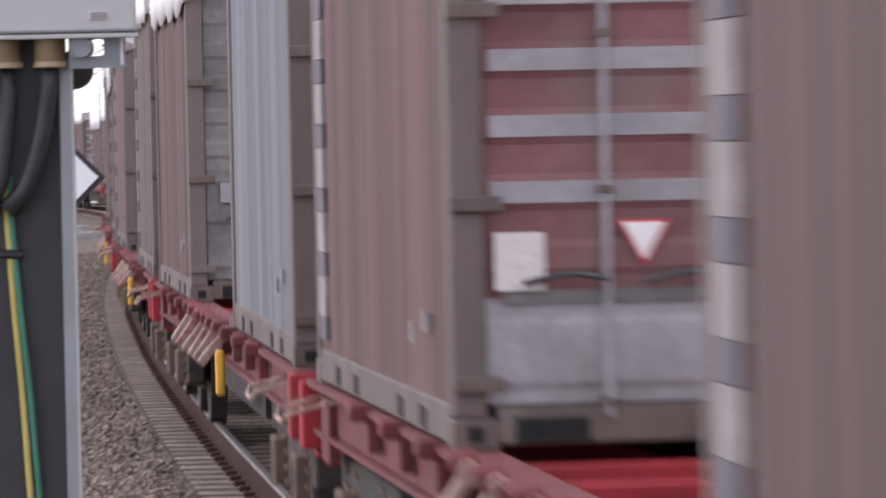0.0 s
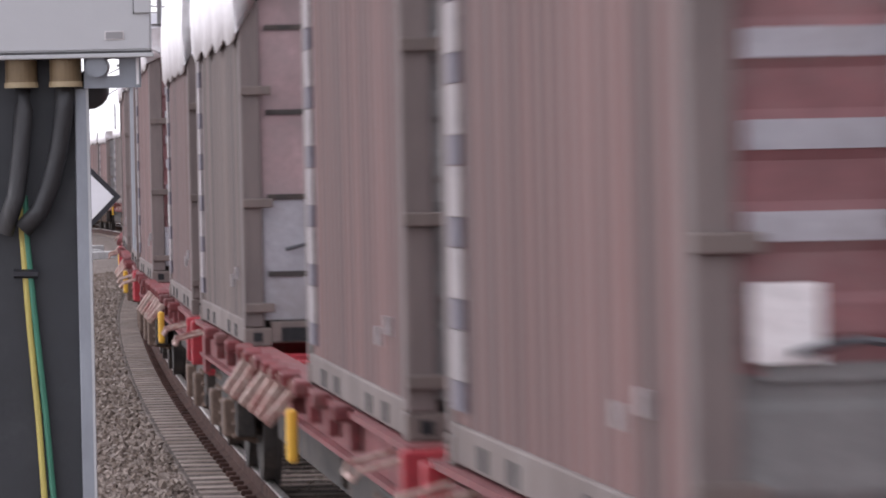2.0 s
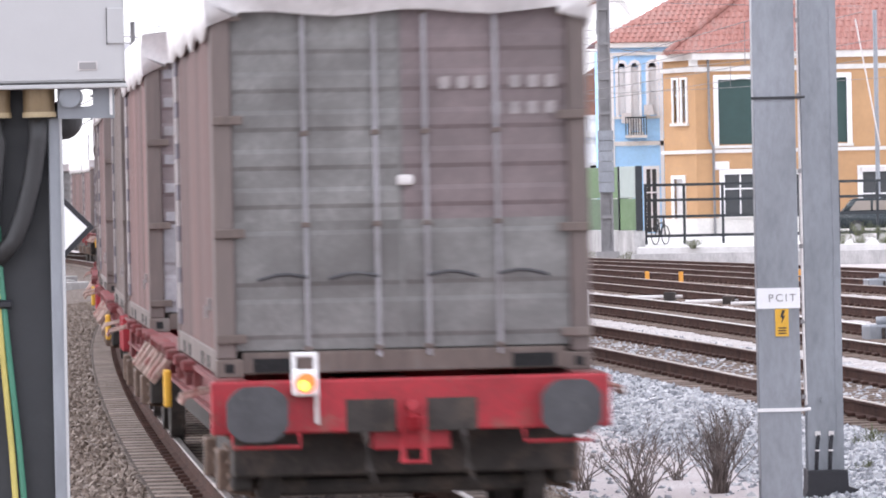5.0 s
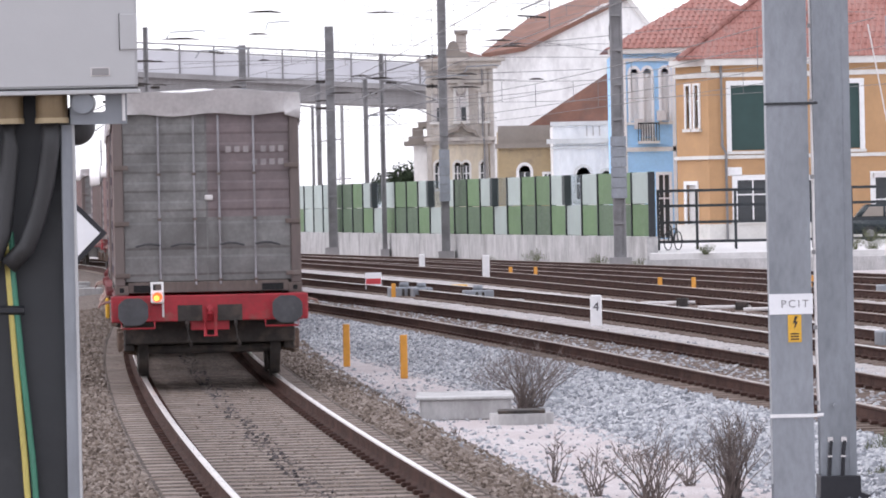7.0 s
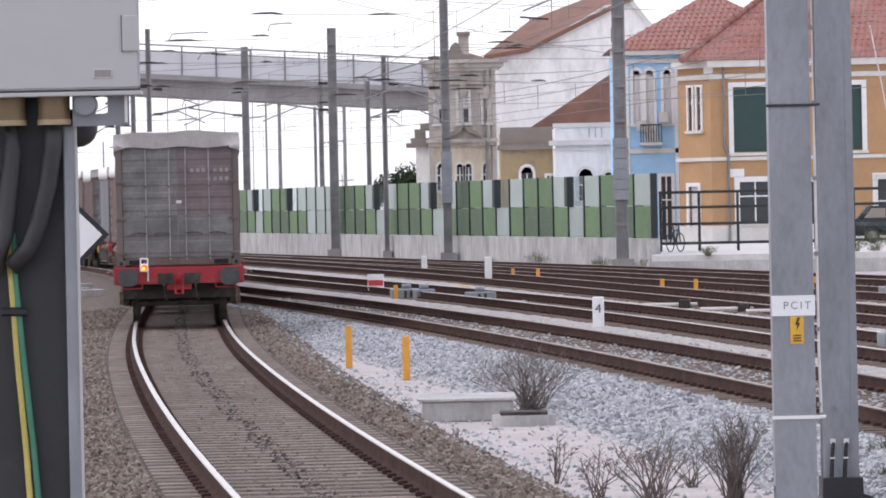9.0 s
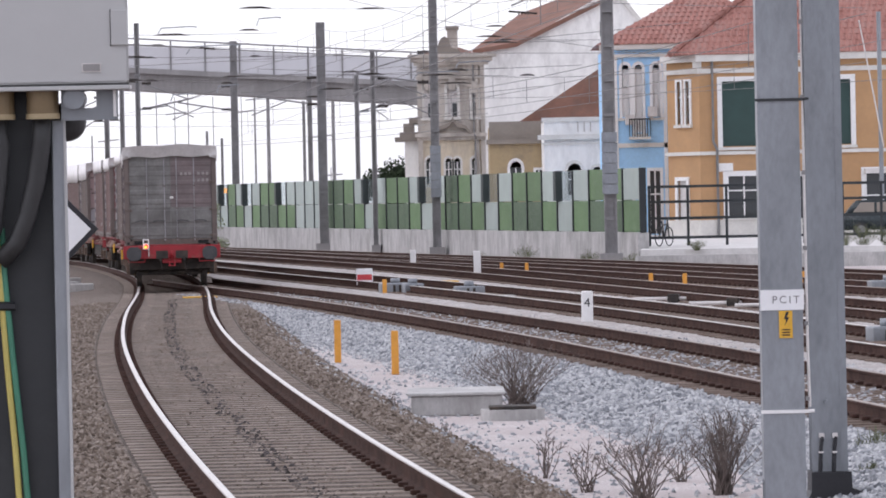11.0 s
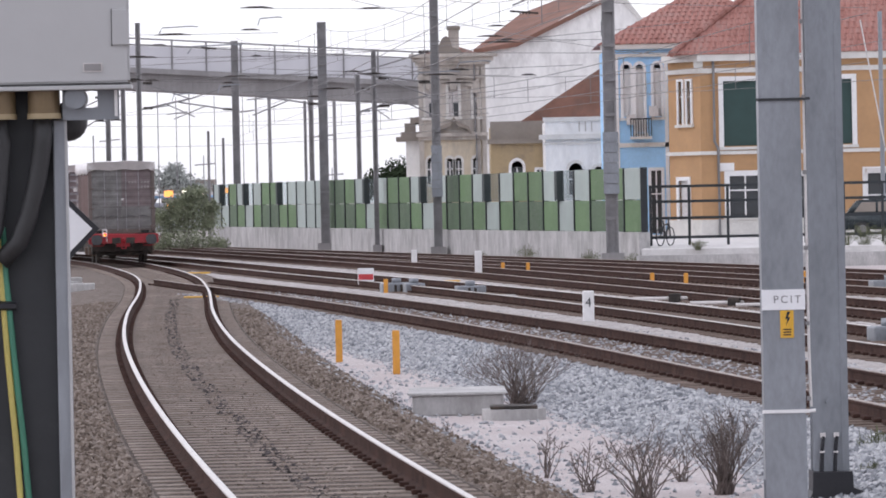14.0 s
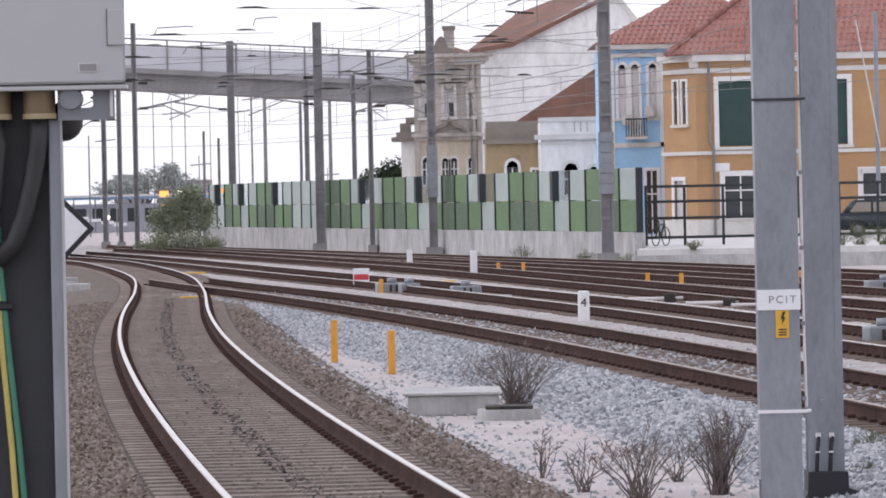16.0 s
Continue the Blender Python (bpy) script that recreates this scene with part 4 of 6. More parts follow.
# ---- masts and overhead line ----
def lattice_mast(x, y, h, w, label, base_h=0.35, arm=2.6, arm_z=6.0, side=-1, cage=None):
    """A far catenary mast: two channels with battens, base block, bracket arm with insulators."""
    m = empty("catenary_mast", pose(x, y, -0.42), label=label, category="mast", group="catenary masts")
    b = bmesh.new()
    u, f = w / 2, w / 2 - 0.07
    slab(b, [(-u, -0.13), (-f, -0.13), (-f, -0.03), (f, -0.03), (f, -0.13), (u, -0.13), (u, 0.13), (f, 0.13), (f, 0.03), (-f, 0.03), (-f, 0.13), (-u, 0.13)], "z", 0, h)
    part("column", b, M["mast_far"], m)
    b = bmesh.new()
    box(b, -w / 2, w / 2, -0.15, 0.15, 0, 0.1)
    batten = mesh("batten", b, M["mast_far"])
    for k in range(int(h / 1.2)):
        put("batten", batten, m, pose(0, 0, 0.5 + k * 1.2))
    boxes("footing", M["concrete_dark"], m, (-w * 0.9, w * 0.9, -0.35, 0.35, -0.1, base_h + 0.2))
    if arm:
        b = bmesh.new()
        rod(b, (0, 0, arm_z), (side * arm, 0, arm_z + 0.5), 0.04, 6)
        rod(b, (0, 0, arm_z + 1.4), (side * arm, 0, arm_z + 0.5), 0.03, 6)
        rod(b, (side * arm * 0.5, 0, arm_z + 0.3), (side * arm * 1.1, 0, arm_z - 0.4), 0.03, 6)
        part("bracket_arm", b, M["mast_far"], m, "tubular bracket arm")
        for z in (arm_z + 0.08, arm_z + 1.32):
            b = bmesh.new()
            tube(b, [(side * (0.22 + i * 0.045), 0, z) for i in range(11)], [0.09 if i % 2 else 0.04 for i in range(11)], 8)
            part("insulator", b, M["bogie"], m, "dark ribbed insulator")
    if cage:
        for k in range(6):
            boxes("climbing_guard", M["galvanised"], m, (-w * 0.62, w * 0.62, -0.25, -0.13, cage + k * 0.36, cage + k * 0.36 + 0.34), label="pale climbing guard plate")
    return m


lattice_mast(5.68, 179.82, 12.5, 0.44, "grey steel catenary mast with climbing guard", cage=2.6, arm=3.0, arm_z=9.6)
lattice_mast(-0.42, 214.65, 13.5, 0.36, "grey steel catenary mast beside the noise barrier", cage=2.6, arm=3.2, arm_z=7.3)
lattice_mast(-5.75, 243, 10.9, 0.42, "dark grey steel mast beside the noise barrier", arm=3.0, arm_z=7.0)
lattice_mast(-3.15, 229.5, 9.2, 0.22, "slim grey mast with a bracket arm", arm=2.4, arm_z=6.6, side=1)
lattice_mast(-11.15, 275.4, 11.1, 0.38, "grey steel catenary mast near the bridge", arm=3.0, arm_z=7.4)
lattice_mast(-15.15, 256.5, 11.5, 0.24, "slim grey mast beyond the bushes", arm=2.5, arm_z=7.2, side=1)
lattice_mast(-17.2, 276.75, 12.0, 0.24, "slim grey mast far along the line", arm=2.0, arm_z=7.0)
lattice_mast(-8.15, 300, 8.3, 0.17, "dark slim pole far behind the noise barrier", arm=0)
lattice_mast(-7.8, 300, 9.6, 0.28, "dark pole far behind the noise barrier", arm=0)
lattice_mast(-4.9, 290, 9.5, 0.26, "dark pole behind the noise barrier", arm=1.6, arm_z=7.4, side=1)
lattice_mast(-14.2, 330, 6.6, 0.16, "slim pole far along the line", arm=0)
lattice_mast(-15.6, 340, 7.2, 0.16, "slim pole far along the line", arm=0)
lattice_mast(-18.2, 279.45, 11.0, 0.26, "slim grey mast far along the line", arm=2.0, arm_z=7.0)


# ---- the two near masts ----
def near_masts():
    a = empty("steel_mast", pose(2.74, 42.8, -0.45), label="thick galvanised steel mast with a white plate and cable", category="mast", group="near masts")
    b = bmesh.new()
    box(b, -0.172, 0.172, -0.15, -0.132, 0, 9.0, bevel=0.006)
    box(b, -0.172, 0.172, 0.132, 0.15, 0, 9.0, bevel=0.006)
    box(b, -0.02, 0.02, -0.132, 0.132, 0, 9.0)
    part("column", b, M["galvanised"], a, "galvanised steel section")
    boxes("web_plate", M["galvanised"], a, (-0.172, -0.13, -0.13, 0.13, 0.3, 8.8))
    for z, mt, r in ((3.43, "post_dark", 0.011), (0.865, "white", 0.014)):
        b = bmesh.new()
        box(b, -0.19, 0.2, -0.168, -0.15, z - r, z + r)
        rod(b, (0.2, -0.16, z), (0.25, -0.16, z + 0.005), r, 6)
        part("strap", b, M[mt], a, "metal strap round the mast")
    boxes("name_plate", M["sign_white"], a, (-0.178, 0.18, -0.166, -0.154, 1.7, 1.868), label="white plate with four black letters")
    plate = bpy.data.curves.new("letters", "FONT")
    plate.body, plate.size, plate.extrude, plate.align_x, plate.align_y = "PCIT", 0.088, 0.001, "CENTER", "CENTER"
    plate.space_character = 1.35
    plate.materials.append(M["mast_far"])
    tx = new("letters", plate)
    tx.parent, tx.matrix_basis = a, pose(0.03, -0.168, 1.783, 90, 0, 0)
    boxes("warning_sign", M["yellow"], a, (-0.028, 0.082, -0.163, -0.152, 1.47, 1.695), label="small yellow high voltage warning sign")
    b = bmesh.new()
    slab(b, [(0.03, 1.685), (0.055, 1.685), (0.035, 1.64), (0.055, 1.64), (0.02, 1.575), (0.03, 1.625), (0.012, 1.625)], "y", -0.167, -0.163)
    for i in range(3):
        box(b, -0.005, 0.06, -0.167, -0.163, 1.49 + i * 0.022, 1.5 + i * 0.022)
    part("warning_symbol", b, M["sign_black"], a, "black bolt and unreadable lines")
    b = bmesh.new()
    tube(b, [(0.195, -0.13, 9.0), (0.195, -0.14, 5.0), (0.2, -0.14, 3.0), (0.205, -0.13, 1.4), (0.215, -0.12, 0.9)], 0.012)
    part("cable", b, M["white_dirty"], a, "thin pale cable with clips")
    b = bmesh.new()
    for k in range(8):
        box(b, 0.18, 0.212, -0.165, -0.12, 0.95 + k * 0.62, 0.985 + k * 0.62)
    part("cable_clips", b, M["mast_far"], a)["kind"] = "stuff"
    c = empty("steel_mast", pose(3.235, 44.55, -0.38), label="grey steel mast with black earth cables at its foot", category="mast", group="near masts")
    b = bmesh.new()
    box(b, -0.155, 0.155, -0.15, -0.13, 0, 9.0, bevel=0.006)
    box(b, -0.155, 0.155, 0.13, 0.15, 0, 9.0, bevel=0.006)
    box(b, 0.135, 0.155, -0.13, 0.13, 0, 9.0)
    box(b, 0.095, 0.1552, -0.156, -0.15, 0.2, 9.0)
    part("column", b, M["galvanised"], c, "grey steel section")
    b = bmesh.new()
    slab(b, [(-0.165, 0.2), (0.175, 0.2), (0.18, 0.06), (0.29, 0.02), (0.29, -0.06), (-0.2, -0.06), (-0.2, -0.03), (-0.17, 0.03)], "y", -0.28, 0.25)
    part("foot", b, M["sign_black"], c, "black coated mast foot")
    for x in (-0.075, 0.04):
        b = bmesh.new()
        tube(b, [(x + 0.012, -0.17, 0.5), (x, -0.175, 0.4), (x - 0.01, -0.175, 0.2)], 0.017)
        part("earth_cable", b, M["sign_black"], c, "black earth cable")
        boxes("cable_lug", M["white_dirty"], c, (x - 0.015, x + 0.03, -0.18, -0.15, 0.49, 0.53), (x - 0.02, x + 0.02, -0.195, -0.15, 0.36, 0.375))
    b = bmesh.new()
    rod(b, (-0.02, -0.15, 0.8), (-0.02, -0.2, 0.8), 0.02, 8)
    part("bolt", b, M["galvanised"], c)


near_masts()


# ---- overhead wires ----
def wires():
    o = empty("overhead_wires", label="thin overhead contact and carrier wires on droppers", category="wires", kind="stuff")
    k = 0
    runs = [((3.0, 81, 5.4), (-11, 275.4, 5.6), 0), ((9, 121.5, 5.4), (-6, 245.7, 5.6), 0.2), ((11, 135, 5.5), (-13, 310.5, 5.7), 0.3), ((14, 162, 5.6), (-2, 229.5, 6.6), 0.2),
            ((6.0, 179.55, 9.8), (-20, 310.5, 7.4), 0.4), ((5.7, 179.55, 8.9), (-0.4, 214.65, 9.2), 0.2), ((-0.4, 214.65, 9.2), (-5.7, 243, 8.9), 0.1), ((-5.7, 243, 8.9), (-11.1, 275.4, 9.6), 0.1)]
    for a, b, sag in runs:
        a, b = Vector(a), Vector(b)
        for high in (0, 1.25):
            pts = []
            for i in range(13):
                u = i / 12
                p = a.lerp(b, u)
                p.z += high - (sag + 0.5 * (high > 0)) * 4 * u * (1 - u)
                pts.append(p)
            bm = bmesh.new()
            tube(bm, pts, 0.009 if high == 0 else 0.011, 5)
            part("wire", bm, M["wire"], o)
        for i in range(1, 12, 2):
            bm = bmesh.new()
            p = a.lerp(b, i / 12)
            s = 4 * i / 12 * (1 - i / 12)
            rod(bm, (p.x, p.y, p.z - sag * s), (p.x, p.y, p.z + 1.25 - (sag + 0.5) * s), 0.01, 4)
            part("dropper", bm, M["wire"], o)

    # registration arms and short clamps on the contact wires
    rnd = random.Random(44)
    for i in range(34):
        x, y, z = rnd.uniform(-15, 3.5), rnd.uniform(190, 250), rnd.uniform(6.2, 10.6)
        d = rnd.uniform(0.25, 0.75)
        bm = bmesh.new()
        if i % 4 == 0:
            tube(bm, [(x - d * 1.6, y, z - 0.3), (x - d * 1.3, y, z), (x + d, y, z + 0.05), (x + d * 1.5, y, z + 0.02)], 0.028, 5)
            part("registration_arm", bm, M["galvanised"], o)
        else:
            tube(bm, [(x - d, y, z), (x - d * 0.4, y, z + 0.02), (x + d * 0.4, y, z + 0.02), (x + d, y, z - 0.02)], [0.012, 0.045, 0.045, 0.012], 6)
            part("wire_clamp", bm, M["bogie"], o)
        if i % 2:
            bm = bmesh.new()
            tube(bm, [(x - rnd.uniform(2, 6), y, z + rnd.uniform(-0.1, 0.25)), (x, y, z), (x + rnd.uniform(2, 6), y, z + rnd.uniform(-0.1, 0.25))], 0.01, 4)
            part("wire", bm, M["wire"], o)
    # dark insulators and clamps hung in the wires
    for x, y, z, dx in ((-10.6, 180, 10.3, 0.35), (-7.4, 170, 9.75, 0.5), (-7.2, 176, 9.4, 0.45), (-5.0, 185, 10.9, 0.2), (-3.8, 178, 11.0, 0.18), (-3.2, 180, 10.1, 0.25), (-0.7, 170, 9.35, 0.4),
                        (0.9, 172, 10.2, 0.6), (1.6, 168, 10.0, 0.4), (-6.8, 172, 10.2, 0.4), (-8.6, 190, 7.8, 0.3), (-12.2, 200, 6.9, 0.4), (2.6, 165, 8.0, 0.5)):
        bm = bmesh.new()
        rod(bm, (x - dx, y, z + dx * 0.12), (x + dx * 0.8, y, z - dx * 0.05), 0.03, 6)
        for k in range(4):
            rod(bm, (x - dx * 0.4 + k * 0.1, y, z), (x - dx * 0.4 + k * 0.1 + 0.04, y, z), 0.055, 8)
        part("wire_insulator", bm, M["bogie"], o)
    for a, b in (((-14, 170, 10.0), (16, 196, 9.0)), ((-16, 200, 8.6), (14, 190, 7.3)), ((-20, 230, 8.2), (9, 190, 8.4)), ((-6, 172, 9.6), (9, 216, 7.9)), ((-18, 240, 6.3), (4, 210, 6.6)),
                 ((-14, 190, 11.2), (10, 200, 10.4)), ((-22, 280, 6.5), (2, 240, 6.0)), ((-20, 270, 5.2), (0, 240, 5.3))):
        bm = bmesh.new()
        tube(bm, [Vector(a).lerp(Vector(b), i / 10) - Vector((0, 0, 1.2 * (i / 10) * (1 - i / 10))) for i in range(11)], 0.011, 5)
        part("wire", bm, M["wire"], o)


wires()


# ---- loose stones over the beds ----
def stones(name, ln, y0, y1, u0, u1, per_m2, size, material, height, label):
    """Broken stones strewn along a line between two sideways offsets; height gives z from the offset."""
    rng = np.random.default_rng(len(name) * 7 + int(y0) + int(10 * abs(u0)))
    p, s = ln
    s0, s1 = np.interp(y0, p[:, 1], s), np.interp(y1, p[:, 1], s)
    n = int((s1 - s0) * (u1 - u0) * per_m2)
    t, u = s0 + (s1 - s0) * rng.random(n) ** 1.25, u0 + (u1 - u0) * rng.random(n)
    x, y = np.interp(t, s, p[:, 0]), np.interp(t, s, p[:, 1])
    x2, y2 = np.interp(t + 0.3, s, p[:, 0]), np.interp(t + 0.3, s, p[:, 1])
    dx, dy = (x2 - x) / 0.3, (y2 - y) / 0.3
    ctr = np.stack([x + dy * u, y - dx * u, np.interp(u, *np.array(height).T)], 1)
    r = size * (0.5 + rng.random(n) ** 2)
    ctr[:, 2] += r * 0.15
    base = np.array([(1, 0, 0), (-1, 0, 0), (0, 1, 0), (0, -1, 0), (0, 0, 0.75), (0, 0, -0.75)], float)
    v = base[None] * (0.65 + 0.7 * rng.random((n, 6, 1))) + 0.25 * (rng.random((n, 6, 3)) - 0.5)
    q = rng.normal(size=(n, 4))
    q /= np.linalg.norm(q, axis=1)[:, None]
    w, a, b, c = q.T
    rot = np.stack([np.stack([1 - 2 * (b * b + c * c), 2 * (a * b - c * w), 2 * (a * c + b * w)], 1),
                    np.stack([2 * (a * b + c * w), 1 - 2 * (a * a + c * c), 2 * (b * c - a * w)], 1),
                    np.stack([2 * (a * c - b * w), 2 * (b * c + a * w), 1 - 2 * (a * a + b * b)], 1)], 1)
    v = np.einsum("nij,nkj->nki", rot, v) * r[:, None, None] + ctr[:, None, :]
    tri = np.array([(0, 2, 4), (2, 1, 4), (1, 3, 4), (3, 0, 4), (2, 0, 5), (1, 2, 5), (3, 1, 5), (0, 3, 5)])
    f = (tri[None] + 6 * np.arange(n)[:, None, None]).reshape(-1, 3)
    me = bpy.data.meshes.new(name)
    me.from_pydata(v.reshape(-1, 3).tolist(), [], f.tolist())
    me.materials.append(material)
    return tagged(put(name, me), label, "stones", kind="stuff")


BED_1 = [(-9, -0.40), (-3.2, -0.32), (-1.8, -0.17), (-1.34, -0.181), (-0.6, -0.181), (-0.25, -0.184), (0.25, -0.184), (0.6, -0.181), (1.34, -0.181), (1.75, -0.17), (2.45, -0.43), (9, -0.42)]
BED_2 = [(-9, -0.42), (-3.1, -0.44), (-1.75, -0.2), (1.75, -0.2), (3.4, -0.36), (9, -0.37)]
stones("shoulder_stones", LINE_1, 35.1, 125, -4.6, -1.36, 190, 0.03, M["stones_brown"], BED_1, "rust-stained broken stones on the track shoulder")
stones("shoulder_stones_inside", LINE_1, 35.1, 114.75, 1.36, 2.35, 190, 0.031, M["stones_brown"], BED_1, "rust-stained broken stones on the track shoulder")
stones("crib_stones", LINE_1, 35.1, 110, -0.6, 0.6, 60, 0.017, M["stones_brown"], BED_1, "rust-stained stones between the rails")
stones("oily_stones", LINE_1, 35.1, 128.25, -0.12, 0.12, 95, 0.024, M["stones_oily"], [(-1, -0.181), (1, -0.181)], "dark oily stones down the middle of the track")
stones("mixed_shoulder_stones", LINE_1, 35, 115, 1.9, 2.7, 40, 0.032, M["stones_grey"], BED_1, "pale stones mixed into the brown shoulder")
stones("slope_stones", LINE_2, 40.5, 135, -3.3, -1.3, 170, 0.036, M["stones_grey"], BED_2, "pale grey-blue broken stones on the slope")
stones("yard_stones", LINE_2, 40.5, 135, -0.75, 0.75, 80, 0.034, M["stones_grey"], BED_2, "pale stones between the rails")
stones("yard_stones_behind", LINE_2, 45.9, 121.5, 1.3, 4.2, 60, 0.038, M["stones_grey"], BED_2, "pale stones between two tracks")
stones("strewn_stones", LINE_1, 37.8, 81, 2.5, 5.5, 14, 0.03, M["stones_grey"], [(0, -0.42), (9, -0.42)], "single stones strewn over the sandy ground")


# ---- dry shrubs, weeds and bushes ----
def shrub(x, y, h, spread, n, seed, label, material="twig", z=-0.42):
    """A dry shrub: many thin forked twigs fanning from the ground."""
    rnd = random.Random(seed)
    s = empty("dry_shrub", pose(x, y, z), label=label, category="shrub", group="dry shrubs")
    b = bmesh.new()
    for i in range(n):
        a, r = rnd.uniform(0, 6.28), rnd.uniform(0.1, 1.0) * spread
        hh = h * rnd.uniform(0.55, 1.0) * (1.05 - 0.35 * r / spread)
        p0 = Vector((rnd.uniform(-0.06, 0.06) * spread * 3, rnd.uniform(-0.06, 0.06) * 3 * spread, 0))
        p3 = Vector((math.cos(a) * r, math.sin(a) * r, hh))
        p1 = p0.lerp(p3, 0.4) + Vector((rnd.uniform(-0.04, 0.04), rnd.uniform(-0.04, 0.04), 0.06 * h))
        tube(b, [p0, p1, p3], [0.007, 0.005, 0.002], 3)
        for k in range(4):
            u = rnd.uniform(0.35, 0.95)
            q = p1.lerp(p3, u)
            d = Vector((rnd.uniform(-1, 1), rnd.uniform(-1, 1), rnd.uniform(0.3, 1.4))).normalized() * h * rnd.uniform(0.1, 0.24)
            tube(b, [q, q + d], [0.0035, 0.0018], 3)
    part("twig_tangle", b, M[material], s, "thin dry twigs")
    return s


shrub(0.88, 65.5, 0.92, 0.85, 95, 1, "leafless grey-brown shrub behind the slab")
shrub(1.62, 44.55, 0.72, 0.55, 46, 2, "leafless dry shrub on sandy ground")
shrub(2.36, 45.36, 0.8, 0.45, 80, 3, "dense leafless dry shrub beside the mast")
shrub(0.88, 48.6, 0.5, 0.16, 12, 4, "thin upright dry weed stalks")
shrub(1.2, 46.17, 0.5, 0.3, 18, 5, "low dry weed stalks")
shrub(-0.08, 56.7, 0.22, 0.1, 8, 6, "small dark dry weed")
shrub(-0.72, 63.18, 0.3, 0.14, 10, 7, "small dry weed by the ballast")
shrub(-1.1, 66.83, 0.3, 0.12, 8, 8, "small dry weed by the ballast")
shrub(3.75, 46.58, 0.22, 0.16, 40, 9, "low green weed at the mast foot", "weed")
shrub(4.05, 49.28, 0.4, 0.3, 40, 10, "low grey-green weed near the mast", "weed")
shrub(2.1, 47.52, 0.35, 0.3, 16, 12, "low dry weed stalks")
for i, (x, y, h, w) in enumerate(((5.0, 182.93, 0.7, 0.5), (2.9, 195.08, 0.8, 0.7), (1.2, 202.5, 0.5, 0.4), (6.4, 179.01, 0.6, 0.5), (8.5, 176.85, 0.4, 0.5), (14.3, 178.2, 0.9, 0.9), (15.0, 176.85, 0.8, 0.8), (13.6, 177.6, 0.5, 0.6))):
    shrub(x, y, h, w, 60, 20 + i, "dry weeds along the wall foot", "weed", 0.2 if x > 8 else -0.42)


def leaves(b, centres, n, size, rnd):
    """Small leaf clumps scattered round a row of (centre, radius)."""
    for i in range(n):
        c, r = rnd.choice(centres)
        d = Vector((rnd.gauss(0, 1), rnd.gauss(0, 1), rnd.gauss(0, 1))).normalized() * r * rnd.uniform(0.25, 1.3)
        p = Vector(c) + Vector((d.x, d.y, d.z * 0.8))
        a = Vector((rnd.uniform(-1, 1), rnd.uniform(-1, 1), rnd.uniform(-1, 1))).normalized() * size * rnd.uniform(0.6, 1.4)
        e = a.cross(Vector((rnd.uniform(-1, 1), rnd.uniform(-1, 1), rnd.uniform(-1, 1)))).normalized() * size * rnd.uniform(0.4, 0.8)
        b.faces.new([b.verts.new(q) for q in (p - a, p + e, p + a, p - e)])


def bush(name, x, y, z, centres, n, size, material, label, trunk, seed):
    rnd = random.Random(seed)
    t = empty(name, pose(x, y, z), label=label, category="tree" if name == "tree" else "bush")
    b = bmesh.new()
    for c, r in centres:
        tube(b, [(0, 0, 0), (c[0] * 0.4, c[1] * 0.4, c[2] * 0.55), c], [trunk, trunk * 0.7, trunk * 0.3], 6)
    part("trunk", b, M["bark"], t, "branching grey trunk")
    b = bmesh.new()
    leaves(b, centres, n, size, rnd)
    part("crown", b, M[material], t, "uneven crown of small leaves")


bush("bush", -12.7, 253.8, -0.42, [((-0.3, 0, 1.9), 0.85), ((0.35, 0, 2.4), 0.75), ((0.0, 0.3, 1.3), 1.0), ((-1.0, 0, 1.3), 0.8), ((0.9, 0, 1.6), 0.75), ((0.45, 0, 3.0), 0.5), ((-0.6, 0, 2.4), 0.55),
                                  ((1.1, 0, 2.3), 0.45), ((-1.3, 0, 1.9), 0.5), ((0.0, 0, 2.8), 0.55)], 9500, 0.06, "leaf", "airy grey-green bush beside the far tracks", 0.02, 31)
bush("bush", -12.4, 248.4, -0.42, [((-1.9, 0, 0.45), 0.5), ((-1.2, 0, 0.7), 0.5), ((-0.5, 0, 0.6), 0.6), ((0.3, 0, 0.75), 0.6), ((1.0, 0, 0.6), 0.6), ((1.5, 0, 0.5), 0.45)], 4200, 0.05, "leaf",
     "low tangle of grass and weeds by the rails", 0.03, 32)
bush("tree", -3.2, 313.2, -0.42, [((-0.6, 0, 3.6), 1.0), ((0.5, 0, 4.0), 1.1), ((1.3, 0, 3.8), 0.9), ((0, 0.6, 3.2), 1.3), ((-1.5, 0, 3.2), 0.7)], 5200, 0.11, "leaf_dark", "dark green tree behind the noise barrier", 0.16, 33)

